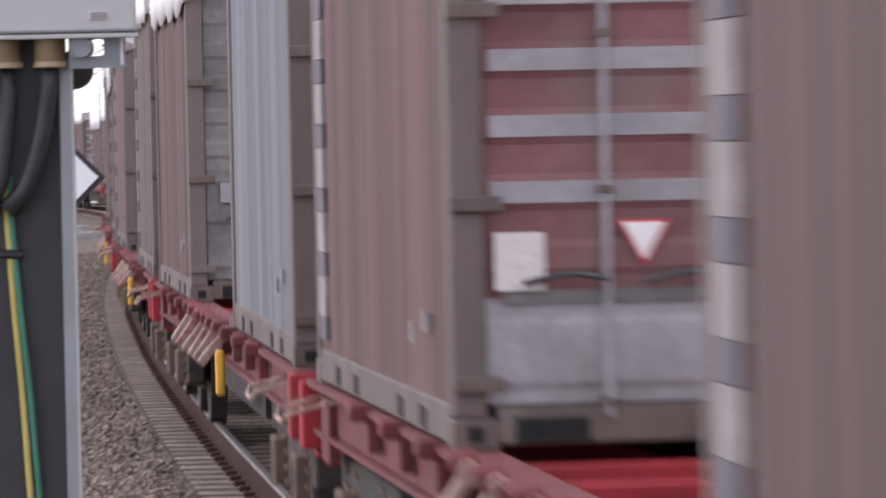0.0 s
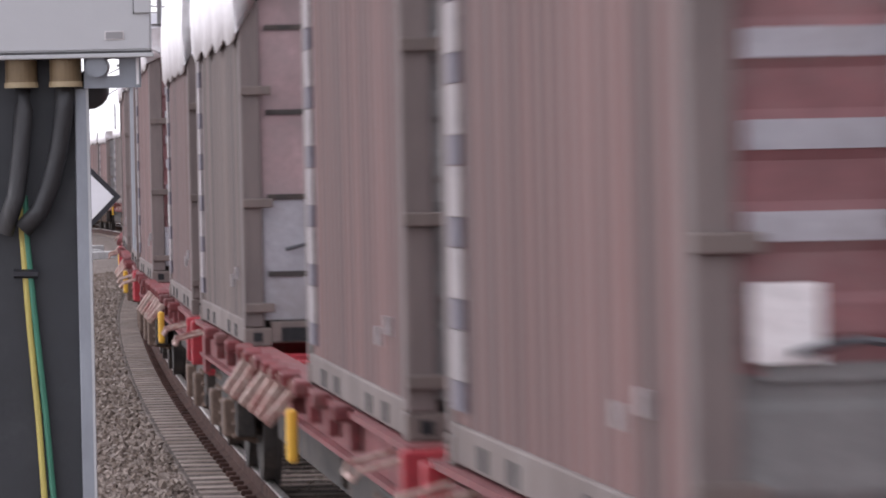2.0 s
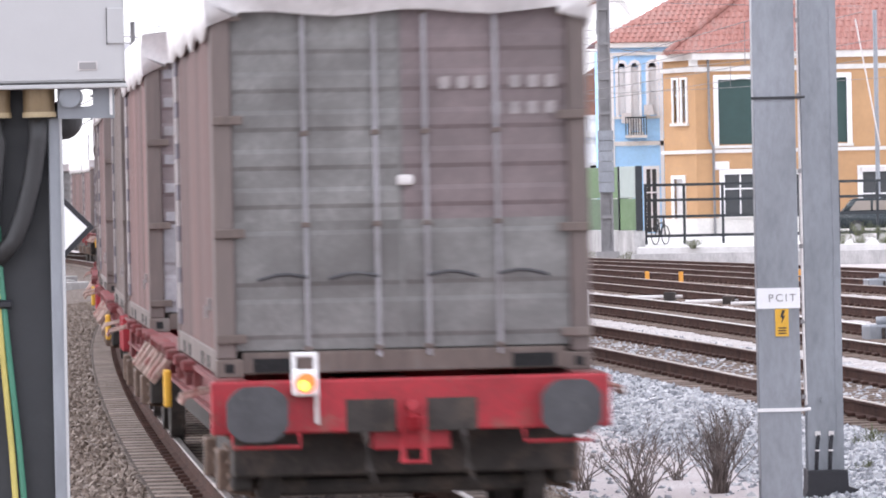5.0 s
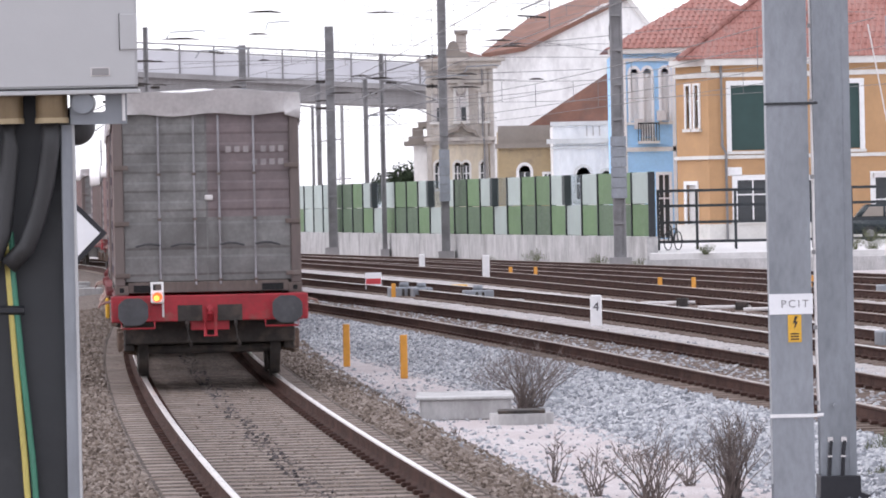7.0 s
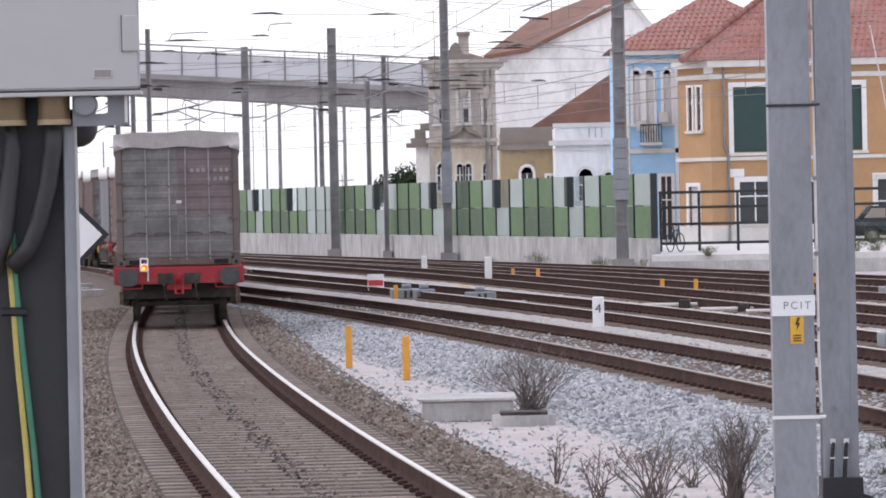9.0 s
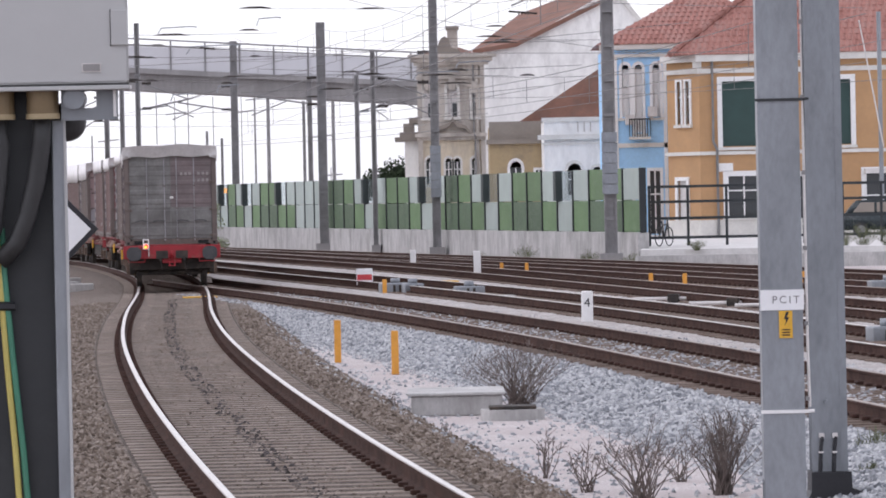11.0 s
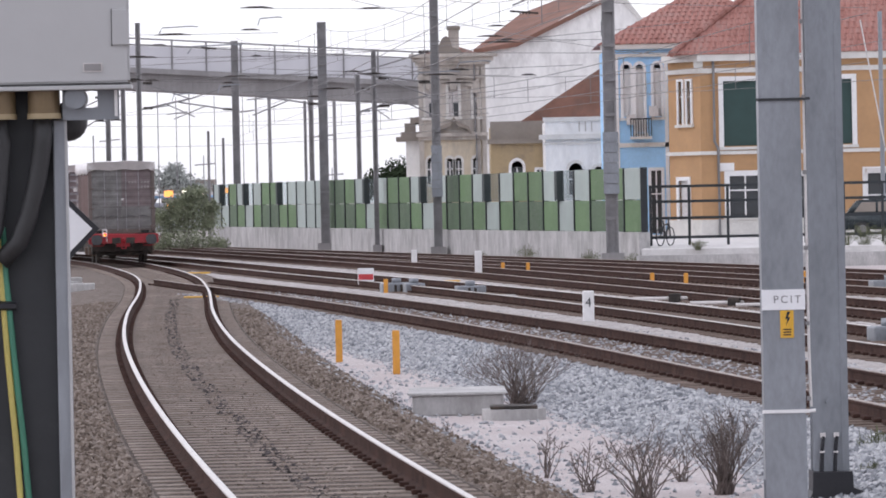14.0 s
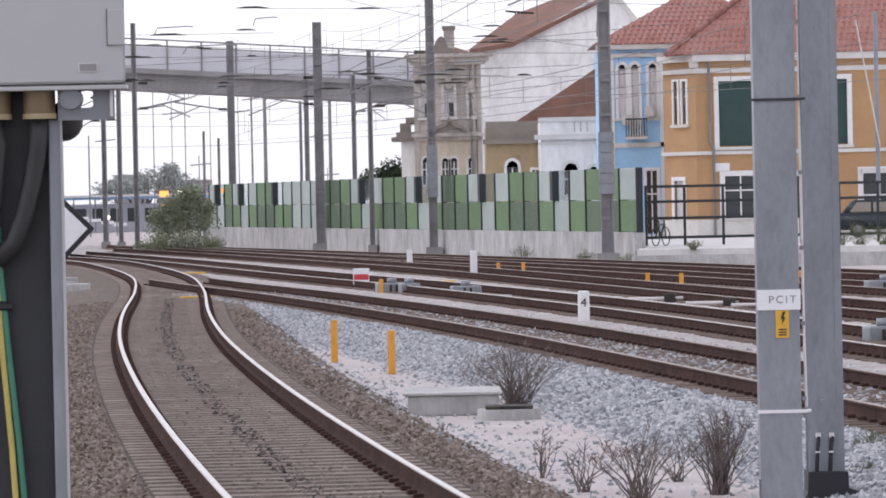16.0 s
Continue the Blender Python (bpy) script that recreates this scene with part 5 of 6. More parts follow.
# ---- far distance ----
far = empty("far_masts", label="thin distant masts and lamp posts", category="masts", kind="stuff")
rnd = random.Random(8)
for x, h, r in ((-23.0, 8.5, 0.07), (-21.2, 6.5, 0.09), (-20.3, 7.0, 0.08), (-19.6, 3.5, 0.06), (-17.3, 9.5, 0.06), (-16.2, 9.0, 0.05), (-15.4, 9.6, 0.06), (-14.6, 5.0, 0.06),
                (-13.9, 9.0, 0.05), (-12.2, 9.0, 0.05), (-11.4, 10.0, 0.11), (-10.6, 11.5, 0.2), (-7.4, 7.0, 0.05), (-6.7, 10.3, 0.2), (-6.9, 4.0, 0.05), (-25.5, 6, 0.06), (-28.5, 7.5, 0.07)):
    b = bmesh.new()
    rod(b, (x * 1.3, 405, -0.5), (x * 1.3, 405, h * 1.15), r * 0.9, 6, r * 0.7)
    if rnd.random() < 0.5:
        rod(b, (x * 1.3 - 0.7, 405, h * 1.0), (x * 1.3 + 0.9, 405, h * 1.02), 0.05, 5)
    part("mast", b, M["mast_far"], far)
# far sheds: the wall's pale grey stands in for haze in the air
hall = empty("far_station_buildings", pose(-44, 459, -0.4), label="station sheds far down the line, paled by painted haze", category="buildings")
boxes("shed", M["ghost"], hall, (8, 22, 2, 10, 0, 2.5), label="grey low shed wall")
boxes("shed_roof", M["stucco_blue"], hall, (7, 23, 0, 11, 2.9, 3.12), label="faded blue roof edge")
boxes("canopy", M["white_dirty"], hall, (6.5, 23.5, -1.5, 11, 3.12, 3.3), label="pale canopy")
for i in range(9):
    boxes("canopy_post", M["mast_far"], hall, (7.5 + i * 1.9, 7.62 + i * 1.9, -0.6, -0.48, 0, 2.9))
    boxes("window", M["glass"], hall, (8.2 + i * 1.55, 9.2 + i * 1.55, 1.94, 2.04, 0.9, 2.1))
for i in range(8):
    boxes("ramp_parapet", M["white"], hall, (8 + i * 1.1, 9.1 + i * 1.1, -14, -13.7, 2.0 - i * 0.2, 2.25 - i * 0.2), label="pale sloping parapet")
boxes("block", M["concrete_dark"], hall, (13, 16, 30, 36, 0, 5.2), label="grey far block")
boxes("block", M["stucco_brown"], hall, (17, 22, 30, 36, 0, 4.6), label="brown far block")
# far trees, with the haze of distance put into their leaf colour
bush("tree", -27.5, 470, -0.42, [((-3, 0, 3.6), 1.2), ((-1.5, 0, 4.0), 1.3), ((0.6, 0, 4.3), 1.4), ((2.2, 0, 4.6), 1.4), ((3.6, 0, 4.2), 1.2), ((5, 0, 3.6), 1.2), ((2.8, 0, 5.4), 0.8)], 3600, 0.16, "leaf_haze", "grey-green trees far down the line, paled by painted haze", 0.15, 36)
for x, y, z, w, h, key in ((-15.6, 290.25, 2.9, 0.5, 0.35, "glow_orange"), (-15.5, 290.25, 2.2, 0.5, 0.3, "glow_orange"), (-12.1, 286.2, 3.05, 0.55, 0.28, "glow_orange"), (-11.1, 286.2, 2.9, 0.28, 0.15, "glow_white"),
                           (-19.2, 297, 1.7, 0.2, 0.2, "glow_white"), (-15.0, 295.65, 3.1, 0.2, 0.2, "glow_white"), (-14.2, 299.7, 3.0, 0.22, 0.18, "glow_white")):
    s = empty("far_lamp", pose(x, y, -0.42), label="small lit lamp far down the line", category="lamp", group="far lamps")
    boxes("post", M["mast_far"], s, (-0.04, 0.04, 0, 0.08, 0, z))
    boxes("head", M[key], s, (-w / 2, w / 2, -0.06, 0, z, z + h), label="glowing lamp head")


# ---- street things ----
def car():
    c = empty("parked_car", pose(17.6, 205.2, GROUND), label="dark parked hatchback car on the street", category="car")
    b = bmesh.new()
    slab(b, [(-2.0, 0.3), (2.0, 0.3), (2.05, 0.7), (1.95, 0.9), (1.2, 0.98), (-1.9, 0.98), (-2.05, 0.75)], "y", -0.8, 0.8)
    bmesh.ops.bevel(b, geom=b.edges[:], offset=0.08, segments=2, affect="EDGES")
    part("body", b, M["car"], c, "dark painted body", smooth=True)
    b = bmesh.new()
    slab(b, [(-1.85, 0.95), (1.15, 0.95), (0.45, 1.45), (-1.4, 1.48)], "y", -0.7, 0.7)
    bmesh.ops.bevel(b, geom=b.edges[:], offset=0.05, segments=2, affect="EDGES")
    part("cabin", b, M["car"], c, "dark roof and pillars", smooth=True)
    for o in ([(-1.6, 1.0), (-0.75, 1.0), (-0.75, 1.38), (-1.3, 1.38)], [(-0.65, 1.0), (0.85, 1.0), (0.42, 1.38), (-0.65, 1.38)]):
        b = bmesh.new()
        slab(b, o, "y", -0.715, -0.70)
        part("side_window", b, M["stucco_brown"], c, "side window glass")
    for x in (-1.3, 1.3):
        b = bmesh.new()
        rod(b, (x, -0.85, 0.31), (x, -0.6, 0.31), 0.31, 20)
        wh = part("wheel", b, M["sign_black"], c, "black tyre")
        b = bmesh.new()
        rod(b, (x, -0.87, 0.31), (x, -0.85, 0.31), 0.18, 14)
        part("rim", b, M["mast_far"], wh)
    boxes("head_lamp", M["white_dirty"], c, (-2.06, -1.85, -0.7, -0.4, 0.68, 0.82))


car()
s = empty("bicycle", pose(7.7, 187.6, GROUND, 0, 0, 62), label="parked dark bicycle by the fence", category="bicycle")
for x in (-0.1, 0.75):
    b = bmesh.new()
    tube(b, [(x + 0.33 * math.cos(t), 0, 0.34 + 0.33 * math.sin(t)) for t in np.linspace(0, 6.28, 21)], 0.022, 5)
    part("wheel", b, M["sign_black"], s)
b = bmesh.new()
for p, q in (((-0.1, 0, 0.34), (0.2, 0, 0.75)), ((0.2, 0, 0.75), (0.3, 0, 0.35)), ((0.3, 0, 0.35), (0.62, 0, 0.8)), ((0.2, 0, 0.75), (0.62, 0, 0.8)), ((0.62, 0, 0.95), (0.75, 0, 0.34)), ((0.2, 0, 0.75), (0.15, 0, 0.92))):
    rod(b, p, q, 0.025, 6)
part("bike_frame", b, M["fence"], s)
b = bmesh.new()
s = empty("street_pole", pose(17.45, 207.9, GROUND), label="thin grey pole with a slanting stay wire", category="pole")
rod(b, (0, 0, 0), (0, 0, 9), 0.09, 8)
part("pole", b, M["galvanised"], s)
b = bmesh.new()
tube(b, [(-0.95, -2, 8.6), (-0.4, -1, 6.0), (0.1, 0, 3.6)], 0.03, 5)
part("stay_wire", b, M["white_dirty"], s, "pale stay wire")


# ---- the near cabinet on its post ----
def cabinet():
    c = empty("signal_cabinet", pose(-0.52, 6.75, 0), label="light grey cabinet on a steel post with cables", category="cabinet")
    b = bmesh.new()
    slab(b, [(-0.35, -0.008), (0.111, -0.008), (0.094, 0.25), (-0.35, 0.25)], "z", 2.405, 2.95)
    bmesh.ops.bevel(b, geom=b.edges[:], offset=0.003, segments=2, affect="EDGES")
    part("body", b, M["cabinet"], c, "light grey enamelled housing")
    boxes("gasket", M["cabinet_edge"], c, (-0.352, 0.110, -0.006, 0.02, 2.4025, 2.4055), label="dark seam at the bottom of the housing")
    boxes("bottom_lip", M["cabinet"], c, (-0.354, 0.1125, -0.012, 0.02, 2.397, 2.4025), label="pale bottom lip", bevel=0.001)
    boxes("hinge_cover", M["cabinet"], c, (0.0888, 0.1105, -0.012, -0.008, 2.454, 2.5), label="raised hinge cover", bevel=0.001)
    boxes("hinge_gap", M["cabinet_edge"], c, (0.0876, 0.0890, -0.0095, -0.008, 2.453, 2.501))
    boxes("type_plate", M["white_dirty"], c, (0.05, 0.075, -0.0095, -0.008, 2.420, 2.4315), label="small worn type plate")
    boxes("type_plate_mark", M["concrete_dark"], c, (0.0515, 0.0735, -0.0102, -0.0095, 2.4212, 2.4303), label="grey unreadable print")
    # bracket with a hole beside the post
    b = bmesh.new()
    hole = [(0.058 + 0.006 * math.cos(t), 2.386 + 0.010 * math.sin(t)) for t in np.linspace(0, 2 * math.pi, 17)[:-1]]
    box(b, 0.066, 0.094, 0.02, 0.026, 2.358, 2.3975)
    box(b, 0.02, 0.066, 0.02, 0.026, 2.358, 2.374)
    box(b, 0.02, 0.050, 0.02, 0.026, 2.374, 2.3975)
    slab(b, [(0.050, 2.3975), (0.050, 2.395), (0.058, 2.3962), (0.066, 2.395), (0.066, 2.3975)], "y", 0.02, 0.026)
    part("bracket", b, M["galvanised"], c, "flat galvanised bracket with a hole")
    boxes("bracket_edge", M["white"], c, (0.0885, 0.092, 0.012, 0.02, 2.362, 2.3965))
    b = bmesh.new()
    rod(b, (0.038, 0.0, 2.386), (0.038, 0.05, 2.386), 0.014, 20)
    part("bolt_head", b, M["galvanised"], c, "round steel bolt head", smooth=False)
    b = bmesh.new()
    t = bmesh.new()
    bmesh.ops.create_uvsphere(t, u_segments=16, v_segments=10, radius=0.026)
    t.transform(pose(0.024, 0.06, 2.357))
    add(b, t)
    part("rubber_plug", b, M["rubber"], c, "black rounded plug", smooth=True)
    for x in (-0.062, -0.004):
        b = bmesh.new()
        rod(b, (x, 0.02, 2.367), (x, 0.02, 2.4), 0.021, 24)
        g = part("cable_gland", b, M["brass"], c, "brown brass cable gland")
        b = bmesh.new()
        rod(b, (x, 0.02, 2.3605), (x, 0.02, 2.3675), 0.0222, 24)
        part("gland_ring", b, M["tan"], g, "pale yellow ring")
    # conduits sweeping down and away
    for x, r, way in ((-0.005, 0.0125, [(0, 2.37), (-0.002, 2.33), (-0.010, 2.28), (-0.022, 2.235), (-0.036, 2.20), (-0.060, 2.175)]),
                      (-0.06, 0.0125, [(0, 2.37), (0.0, 2.33), (-0.004, 2.28), (-0.012, 2.22), (-0.03, 2.17)])):
        b = bmesh.new()
        tube(b, [(x + u, 0.02, z) for u, z in way], r, 14)
        part("conduit", b, M["rubber"], c, "dark grey bent cable conduit", smooth=True)
    # post with a galvanised edge profile
    boxes("post", M["post_dark"], c, (-0.30, 0.006, 0.05, 0.09, -0.42, 2.4), label="dark grey post plate")
    boxes("edge_profile", M["galvanised"], c, (0.0055, 0.0235, 0.03, 0.055, -0.42, 2.36), label="galvanised edge profile", bevel=0.002)
    boxes("edge_lip", M["cabinet"], c, (0.0215, 0.0245, 0.026, 0.030, -0.42, 2.36), label="bright profile lip")
    for x, z0, mt, dx in ((-0.0465, 2.17, "wire_yellow", 0.0), (-0.0405, 2.16, "wire_green", 0.002)):
        b = bmesh.new()
        tube(b, [(x - 0.022, 0.034, 2.22), (x - 0.02, 0.034, z0), (x - 0.013 + dx, 0.034, 2.05), (x - 0.004 + dx * 2, 0.034, 1.93), (x + 0.003 + dx * 3, 0.034, 1.80), (x + 0.006 + dx * 3, 0.034, 1.5)], 0.0042, 8)
        part("earth_wire", b, M[mt], c, "striped earth wire")
    b = bmesh.new()
    rod(b, (-0.078, 0.03, 2.118), (-0.046, 0.03, 2.117), 0.006, 6)
    part("cable_tie", b, M["sign_black"], c)


cabinet()


def diamond_sign():
    s = empty("diamond_sign", pose(-1.50, 18.9, 0), label="white diamond sign with a black edge on a post", category="sign")
    b = bmesh.new()
    slab(b, [(0.229, 2.155), (0, 2.385), (-0.229, 2.155), (0, 1.925)], "y", 0, 0.008)
    part("edge", b, M["sign_black"], s, "black border")
    b = bmesh.new()
    slab(b, [(0.203, 2.155), (0, 2.359), (-0.203, 2.155), (0, 1.951)], "y", -0.004, 0)
    part("face", b, M["sign_white"], s, "plain white face")
    boxes("post", M["galvanised"], s, (-0.03, 0.03, 0.008, 0.06, -0.45, 2.3))


diamond_sign()


# ---- small things in the yard ----
def stake(x, y, h, w, material, label, category, name, z=-0.42):
    s = empty(name, pose(x, y, z), label=label, category=category, group=category + "s")
    b = bmesh.new()
    box(b, -w / 2, w / 2, -w / 3, w / 3, 0, h, bevel=w * 0.12)
    part("stake", b, material, s)
    return s


stake(-1.81, 84, 0.69, 0.11, M["orange"], "orange plastic marker post in the gravel", "marker post", "marker_post")
stake(-0.82, 77.8, 0.66, 0.11, M["orange"], "orange plastic marker post in the gravel", "marker post", "marker_post")
for x, y in ((9.0, 131), (6.0, 131.6), (5.2, 133), (1.65, 159.3), (2.4, 158), (-1.62, 132)):
    stake(x, y, 0.45, 0.11, M["orange"], "short orange marker post beside the rails", "marker post", "marker_post", -0.3)
for x, y, h, w in ((2.63, 98.6, 0.8, 0.22), (0.9, 159.3, 0.95, 0.22), (-1.2, 179.6, 0.8, 0.2)):
    s = stake(x, y, h, w, M["white"], "white number board on the ballast", "number board", "number_board")
    if y < 110:
        num = bpy.data.curves.new("digit", "FONT")
        num.body, num.size, num.extrude, num.align_x = "4", 0.24, 0.002, "CENTER"
        num.materials.append(M["sign_black"])
        tx = new("digit", num)
        tx.parent, tx.matrix_basis = s, pose(0, -w / 3 - 0.006, 0.5, 90, 0, 0)

s = empty("shunting_sign", pose(-2.26, 140.4, -0.42), label="low white sign with a red band", category="sign")
boxes("board", M["sign_white"], s, (-0.22, 0.22, -0.02, 0.02, 0.3, 0.74), label="white board", bevel=0.01)
boxes("band", M["sign_red"], s, (-0.2, 0.2, -0.026, -0.02, 0.43, 0.58), label="red band")
boxes("post", M["mast_far"], s, (-0.03, 0.03, 0.02, 0.06, 0, 0.4))

s = empty("concrete_cover", pose(-0.08, 63.2, -0.42), label="pale concrete chamber cover slab", category="slab")
boxes("slab", M["concrete"], s, (-0.4, 0.71, -0.45, 1.3, 0, 0.25), label="pale concrete block", bevel=0.02)
boxes("lid", M["concrete"], s, (-0.45, 0.74, -0.5, 1.35, 0.25, 0.285), bevel=0.01)
s = empty("drain_cover", pose(0.73, 61.4, -0.42), label="round concrete drain cover with a dark lid", category="cover")
b = bmesh.new()
rod(b, (0, 0, 0), (0, 0, 0.13), 0.38, 24)
part("ring", b, M["concrete"], s, "round concrete ring")
b = bmesh.new()
box(b, -0.28, 0.28, -0.25, 0.3, 0.13, 0.17, bevel=0.01)
box(b, -0.05, 0.05, -0.3, -0.25, 0.0, 0.15)
part("lid", b, M["bogie"], s, "dark iron lid")


def point_machine(x, y, w, rot):
    p = empty("point_machine", pose(x, y, -0.25, 0, 0, rot), label="grey point machine box beside the rails", category="point machine", group="point machines")
    boxes("body", M["galvanised"], p, (-w / 2, w / 2, -0.25, 0.25, 0, 0.3), label="grey metal housing", bevel=0.03)
    b = bmesh.new()
    rod(b, (0, 0, 0.3), (0, 0, 0.42), 0.12, 14)
    part("motor_cap", b, M["galvanised"], p, smooth=True)
    boxes("foot", M["concrete"], p, (-w / 2 - 0.1, w / 2 + 0.1, -0.3, 0.3, -0.2, 0))
    for dx in (-0.1, 0.05):
        boxes("handle", M["bogie"], p, (dx, dx + 0.06, -0.28, -0.25, 0.02, 0.25))


point_machine(0.5, 125.55, 0.7, 10)
point_machine(-1.35, 132.3, 0.8, 10)
point_machine(-0.9, 130.95, 0.5, 10)
point_machine(10.3, 121.5, 0.9, 10)
point_machine(6.9, 81.68, 0.6, 10)
s = empty("cable_trough", pose(1.15, 120.2, -0.3, 0, 0, 12), label="grey cable trough lid on the ballast", category="trough")
boxes("lid", M["concrete"], s, (-0.38, 0.38, -0.15, 0.15, 0, 0.22), bevel=0.02)
for x, y, w in ((-6.6, 140.4, 0.9), (-6.2, 129.6, 0.8), (-0.1, 145.8, 0.7), (-8.4, 172.8, 0.8)):
    s = empty("yellow_plank", pose(x, y, -0.2, 0, 0, 15), label="yellow painted board lying across the sleepers", category="board", group="yellow boards")
    boxes("board", M["yellow"], s, (-w / 2, w / 2, -0.25, 0.25, 0, 0.06), bevel=0.01)
for x, y in ((4.6, 113.4), (5.6, 108), (6.4, 105.3)):
    s = empty("switch_rod", pose(x, y, -0.1, 0, 0, -12), label="bright switch rod and motor link at the points", category="switch rod", group="switch rods")
    b = bmesh.new()
    rod(b, (-0.6, 0, 0), (0.6, 0, 0), 0.035, 8)
    part("rod", b, M["white_dirty"], s)
    boxes("link", M["bogie"], s, (0.2, 0.45, -0.12, 0.12, -0.1, 0.1), bevel=0.02)
for x, y in ((-11.3, 151), (-10.6, 147), (-11.8, 159)):
    s = empty("junction_box", pose(x, y, -0.38, 0, 0, 20), label="low grey trackside junction box", category="junction box", group="junction boxes")
    boxes("body", M["concrete"], s, (-0.5, 0.5, -0.3, 0.3, 0, 0.35), bevel=0.03)


# ---- the train ----
LENGTH, WIDTH, HEIGHT = 6.06, 2.44, 2.59


def corrugated(length, height, pitch=0.278, depth=0.013):
    """An upright sheet along y, with trapezoid flutes that face -x, closed by a flat back."""
    bm = bmesh.new()
    prof = []
    n = int(length / pitch)
    p = length / n
    for i in range(n):
        y = -length / 2 + i * p
        prof += [(0, y), (0, y + 0.28 * p), (depth, y + 0.5 * p), (depth, y + 0.78 * p)]
    prof.append((0, length / 2))
    lo = [bm.verts.new((x, y, 0)) for x, y in prof]
    hi = [bm.verts.new((x, y, height)) for x, y in prof]
    for i in range(len(prof) - 1):
        bm.faces.new((lo[i], hi[i], hi[i + 1], lo[i + 1]))
    bk = [bm.verts.new(v) for v in ((0.05, -length / 2, 0), (0.05, length / 2, 0), (0.05, length / 2, height), (0.05, -length / 2, height))]
    bm.faces.new(bk)
    return bm


def ribbed(x0, x1, y, z0, z1, ribs, depth=0.03):
    """A door leaf in one piece whose front at y has raised flat ribs across it."""
    bm = bmesh.new()
    prof = [(y + 0.04, z0), (y, z0)]
    for a, b in ribs:
        prof += [(y, a), (y - depth, a + 0.03), (y - depth, b - 0.03), (y, b)]
    prof += [(y, z1), (y + 0.04, z1)]
    slab(bm, prof, "x", x0, x1)
    return bm


def container(paint, door_lo, door_hi, label, door_right=None, cover="tarp", marks=True, placard=True, drape=0.34, split=1.0, flat=False, bars=None, flap=None):
    """A twenty-foot open-top container, doors towards -y, origin in the middle of its base."""
    c = empty("freight_container", label=label, category="container", group="containers on the train")
    L, W, H = LENGTH / 2, WIDTH / 2, HEIGHT
    side = mesh("side_panel", corrugated(LENGTH - 0.3, H - 0.31), PAINT[paint])
    put("side_panel", side, c, pose(-W + 0.015, 0, 0.17), "corrugated steel side")
    put("side_panel", side, c, pose(W - 0.015, 0, 0.17, 0, 0, 180), "corrugated steel side")
    for sx in (-1, 1):
        b = bmesh.new()
        box(b, sx * (W - 0.06) - 0.055, sx * (W - 0.06) + 0.055, -L + 0.17, L - 0.17, 0.015, 0.17, bevel=0.012)
        rail = part("bottom_rail", b, PAINT["frame"], c, "dusty grey bottom rail")
        for y in (-1.9, -1.0, 1.0, 1.9):
            boxes("fork_pocket", M["black"], rail, (sx * (W - 0.003) - 0.004, sx * (W - 0.003) + 0.004, y - 0.1, y + 0.1, 0.035, 0.12))
        boxes("top_rail", PAINT["frame"], c, (sx * (W - 0.05) - 0.045, sx * (W - 0.05) + 0.045, -L + 0.1, L - 0.1, H - 0.14, H - 0.03), bevel=0.012)
        for sy in (-1, 1):
            boxes("corner_post", PAINT["post"], c, (sx * (W - 0.065) - 0.065, sx * (W - 0.065) + 0.065, sy * (L - 0.08) - 0.08, sy * (L - 0.08) + 0.08, 0.12, H - 0.12), bevel=0.015)
            for z in (0.0, H - 0.12):
                b = bmesh.new()
                box(b, sx * (W - 0.085) - 0.09, sx * (W - 0.085) + 0.09, sy * (L - 0.085) - 0.09, sy * (L - 0.085) + 0.09, z, z + 0.12, bevel=0.012)
                cast = part("corner_casting", b, PAINT["frame"], c, "steel corner casting")
                boxes("casting_hole", M["black"], cast, (sx * (W - 0.085) - 0.03, sx * (W - 0.085) + 0.03, sy * (L + 0.0055) - 0.003, sy * (L + 0.0055) + 0.003, z + 0.03, z + 0.09))
            if sy < 0:
                for z in (0.22, 0.9, 1.63, 2.3):
                    boxes("hinge", PAINT["frame"], c, (sx * (W - 0.1) - 0.1, sx * (W - 0.1) + 0.1, -L - 0.03, -L, z, z + 0.06), bevel=0.008)
    # front wall, floor and load line
    put("front_wall", mesh("front_wall", corrugated(W * 2 - 0.3, H - 0.36), PAINT[paint]), c, pose(0, L - 0.05, 0.24, 0, 0, -90))
    boxes("floor", M["bogie"], c, (-W + 0.1, W - 0.1, -L + 0.1, L - 0.1, 0.1, 0.2))
    boxes("front_sill", PAINT["frame"], c, (-W + 0.17, W - 0.17, L - 0.14, L - 0.02, 0.03, 0.25), bevel=0.01)
    # door end
    sill = boxes("door_sill", PAINT["frame"], c, (-W + 0.17, W - 0.17, -L + 0.01, -L + 0.14, 0.02, 0.16), label="grey door sill", bevel=0.01)
    for x in (-W + 0.24, W - 0.52):
        boxes("sill_pocket", M["black"], sill, (x, x + 0.28, -L + 0.004, -L + 0.012, 0.03, 0.12))
    boxes("door_header", PAINT["frame"], c, (-W + 0.16, W - 0.16, -L + 0.01, -L + 0.14, H - 0.16, H - 0.02), bevel=0.01)
    low_ribs = () if flat else ((0.22, 0.5),) if split < 0.8 else ((0.24, 0.5), (0.58, 0.94))
    high_ribs = [] if flat else [(z, z + 0.14) for z in np.arange(split + 0.08, H - 0.35, 0.25)]
    for sx in (-1, 1):
        x0, x1 = (-W + 0.135, -0.012) if sx < 0 else (0.012, W - 0.135)
        part("door_lower", ribbed(x0, x1, -L + 0.05, 0.17, split, low_ribs, 0.012), PAINT[door_lo], c, "lower half of the door, grimy grey")
        d = part("door", ribbed(x0, x1, -L + 0.05, split, H - 0.165, high_ribs, 0.014), PAINT[door_right if door_right and sx > 0 else door_hi], c, "ribbed steel door leaf" if high_ribs else "flat steel door leaf")
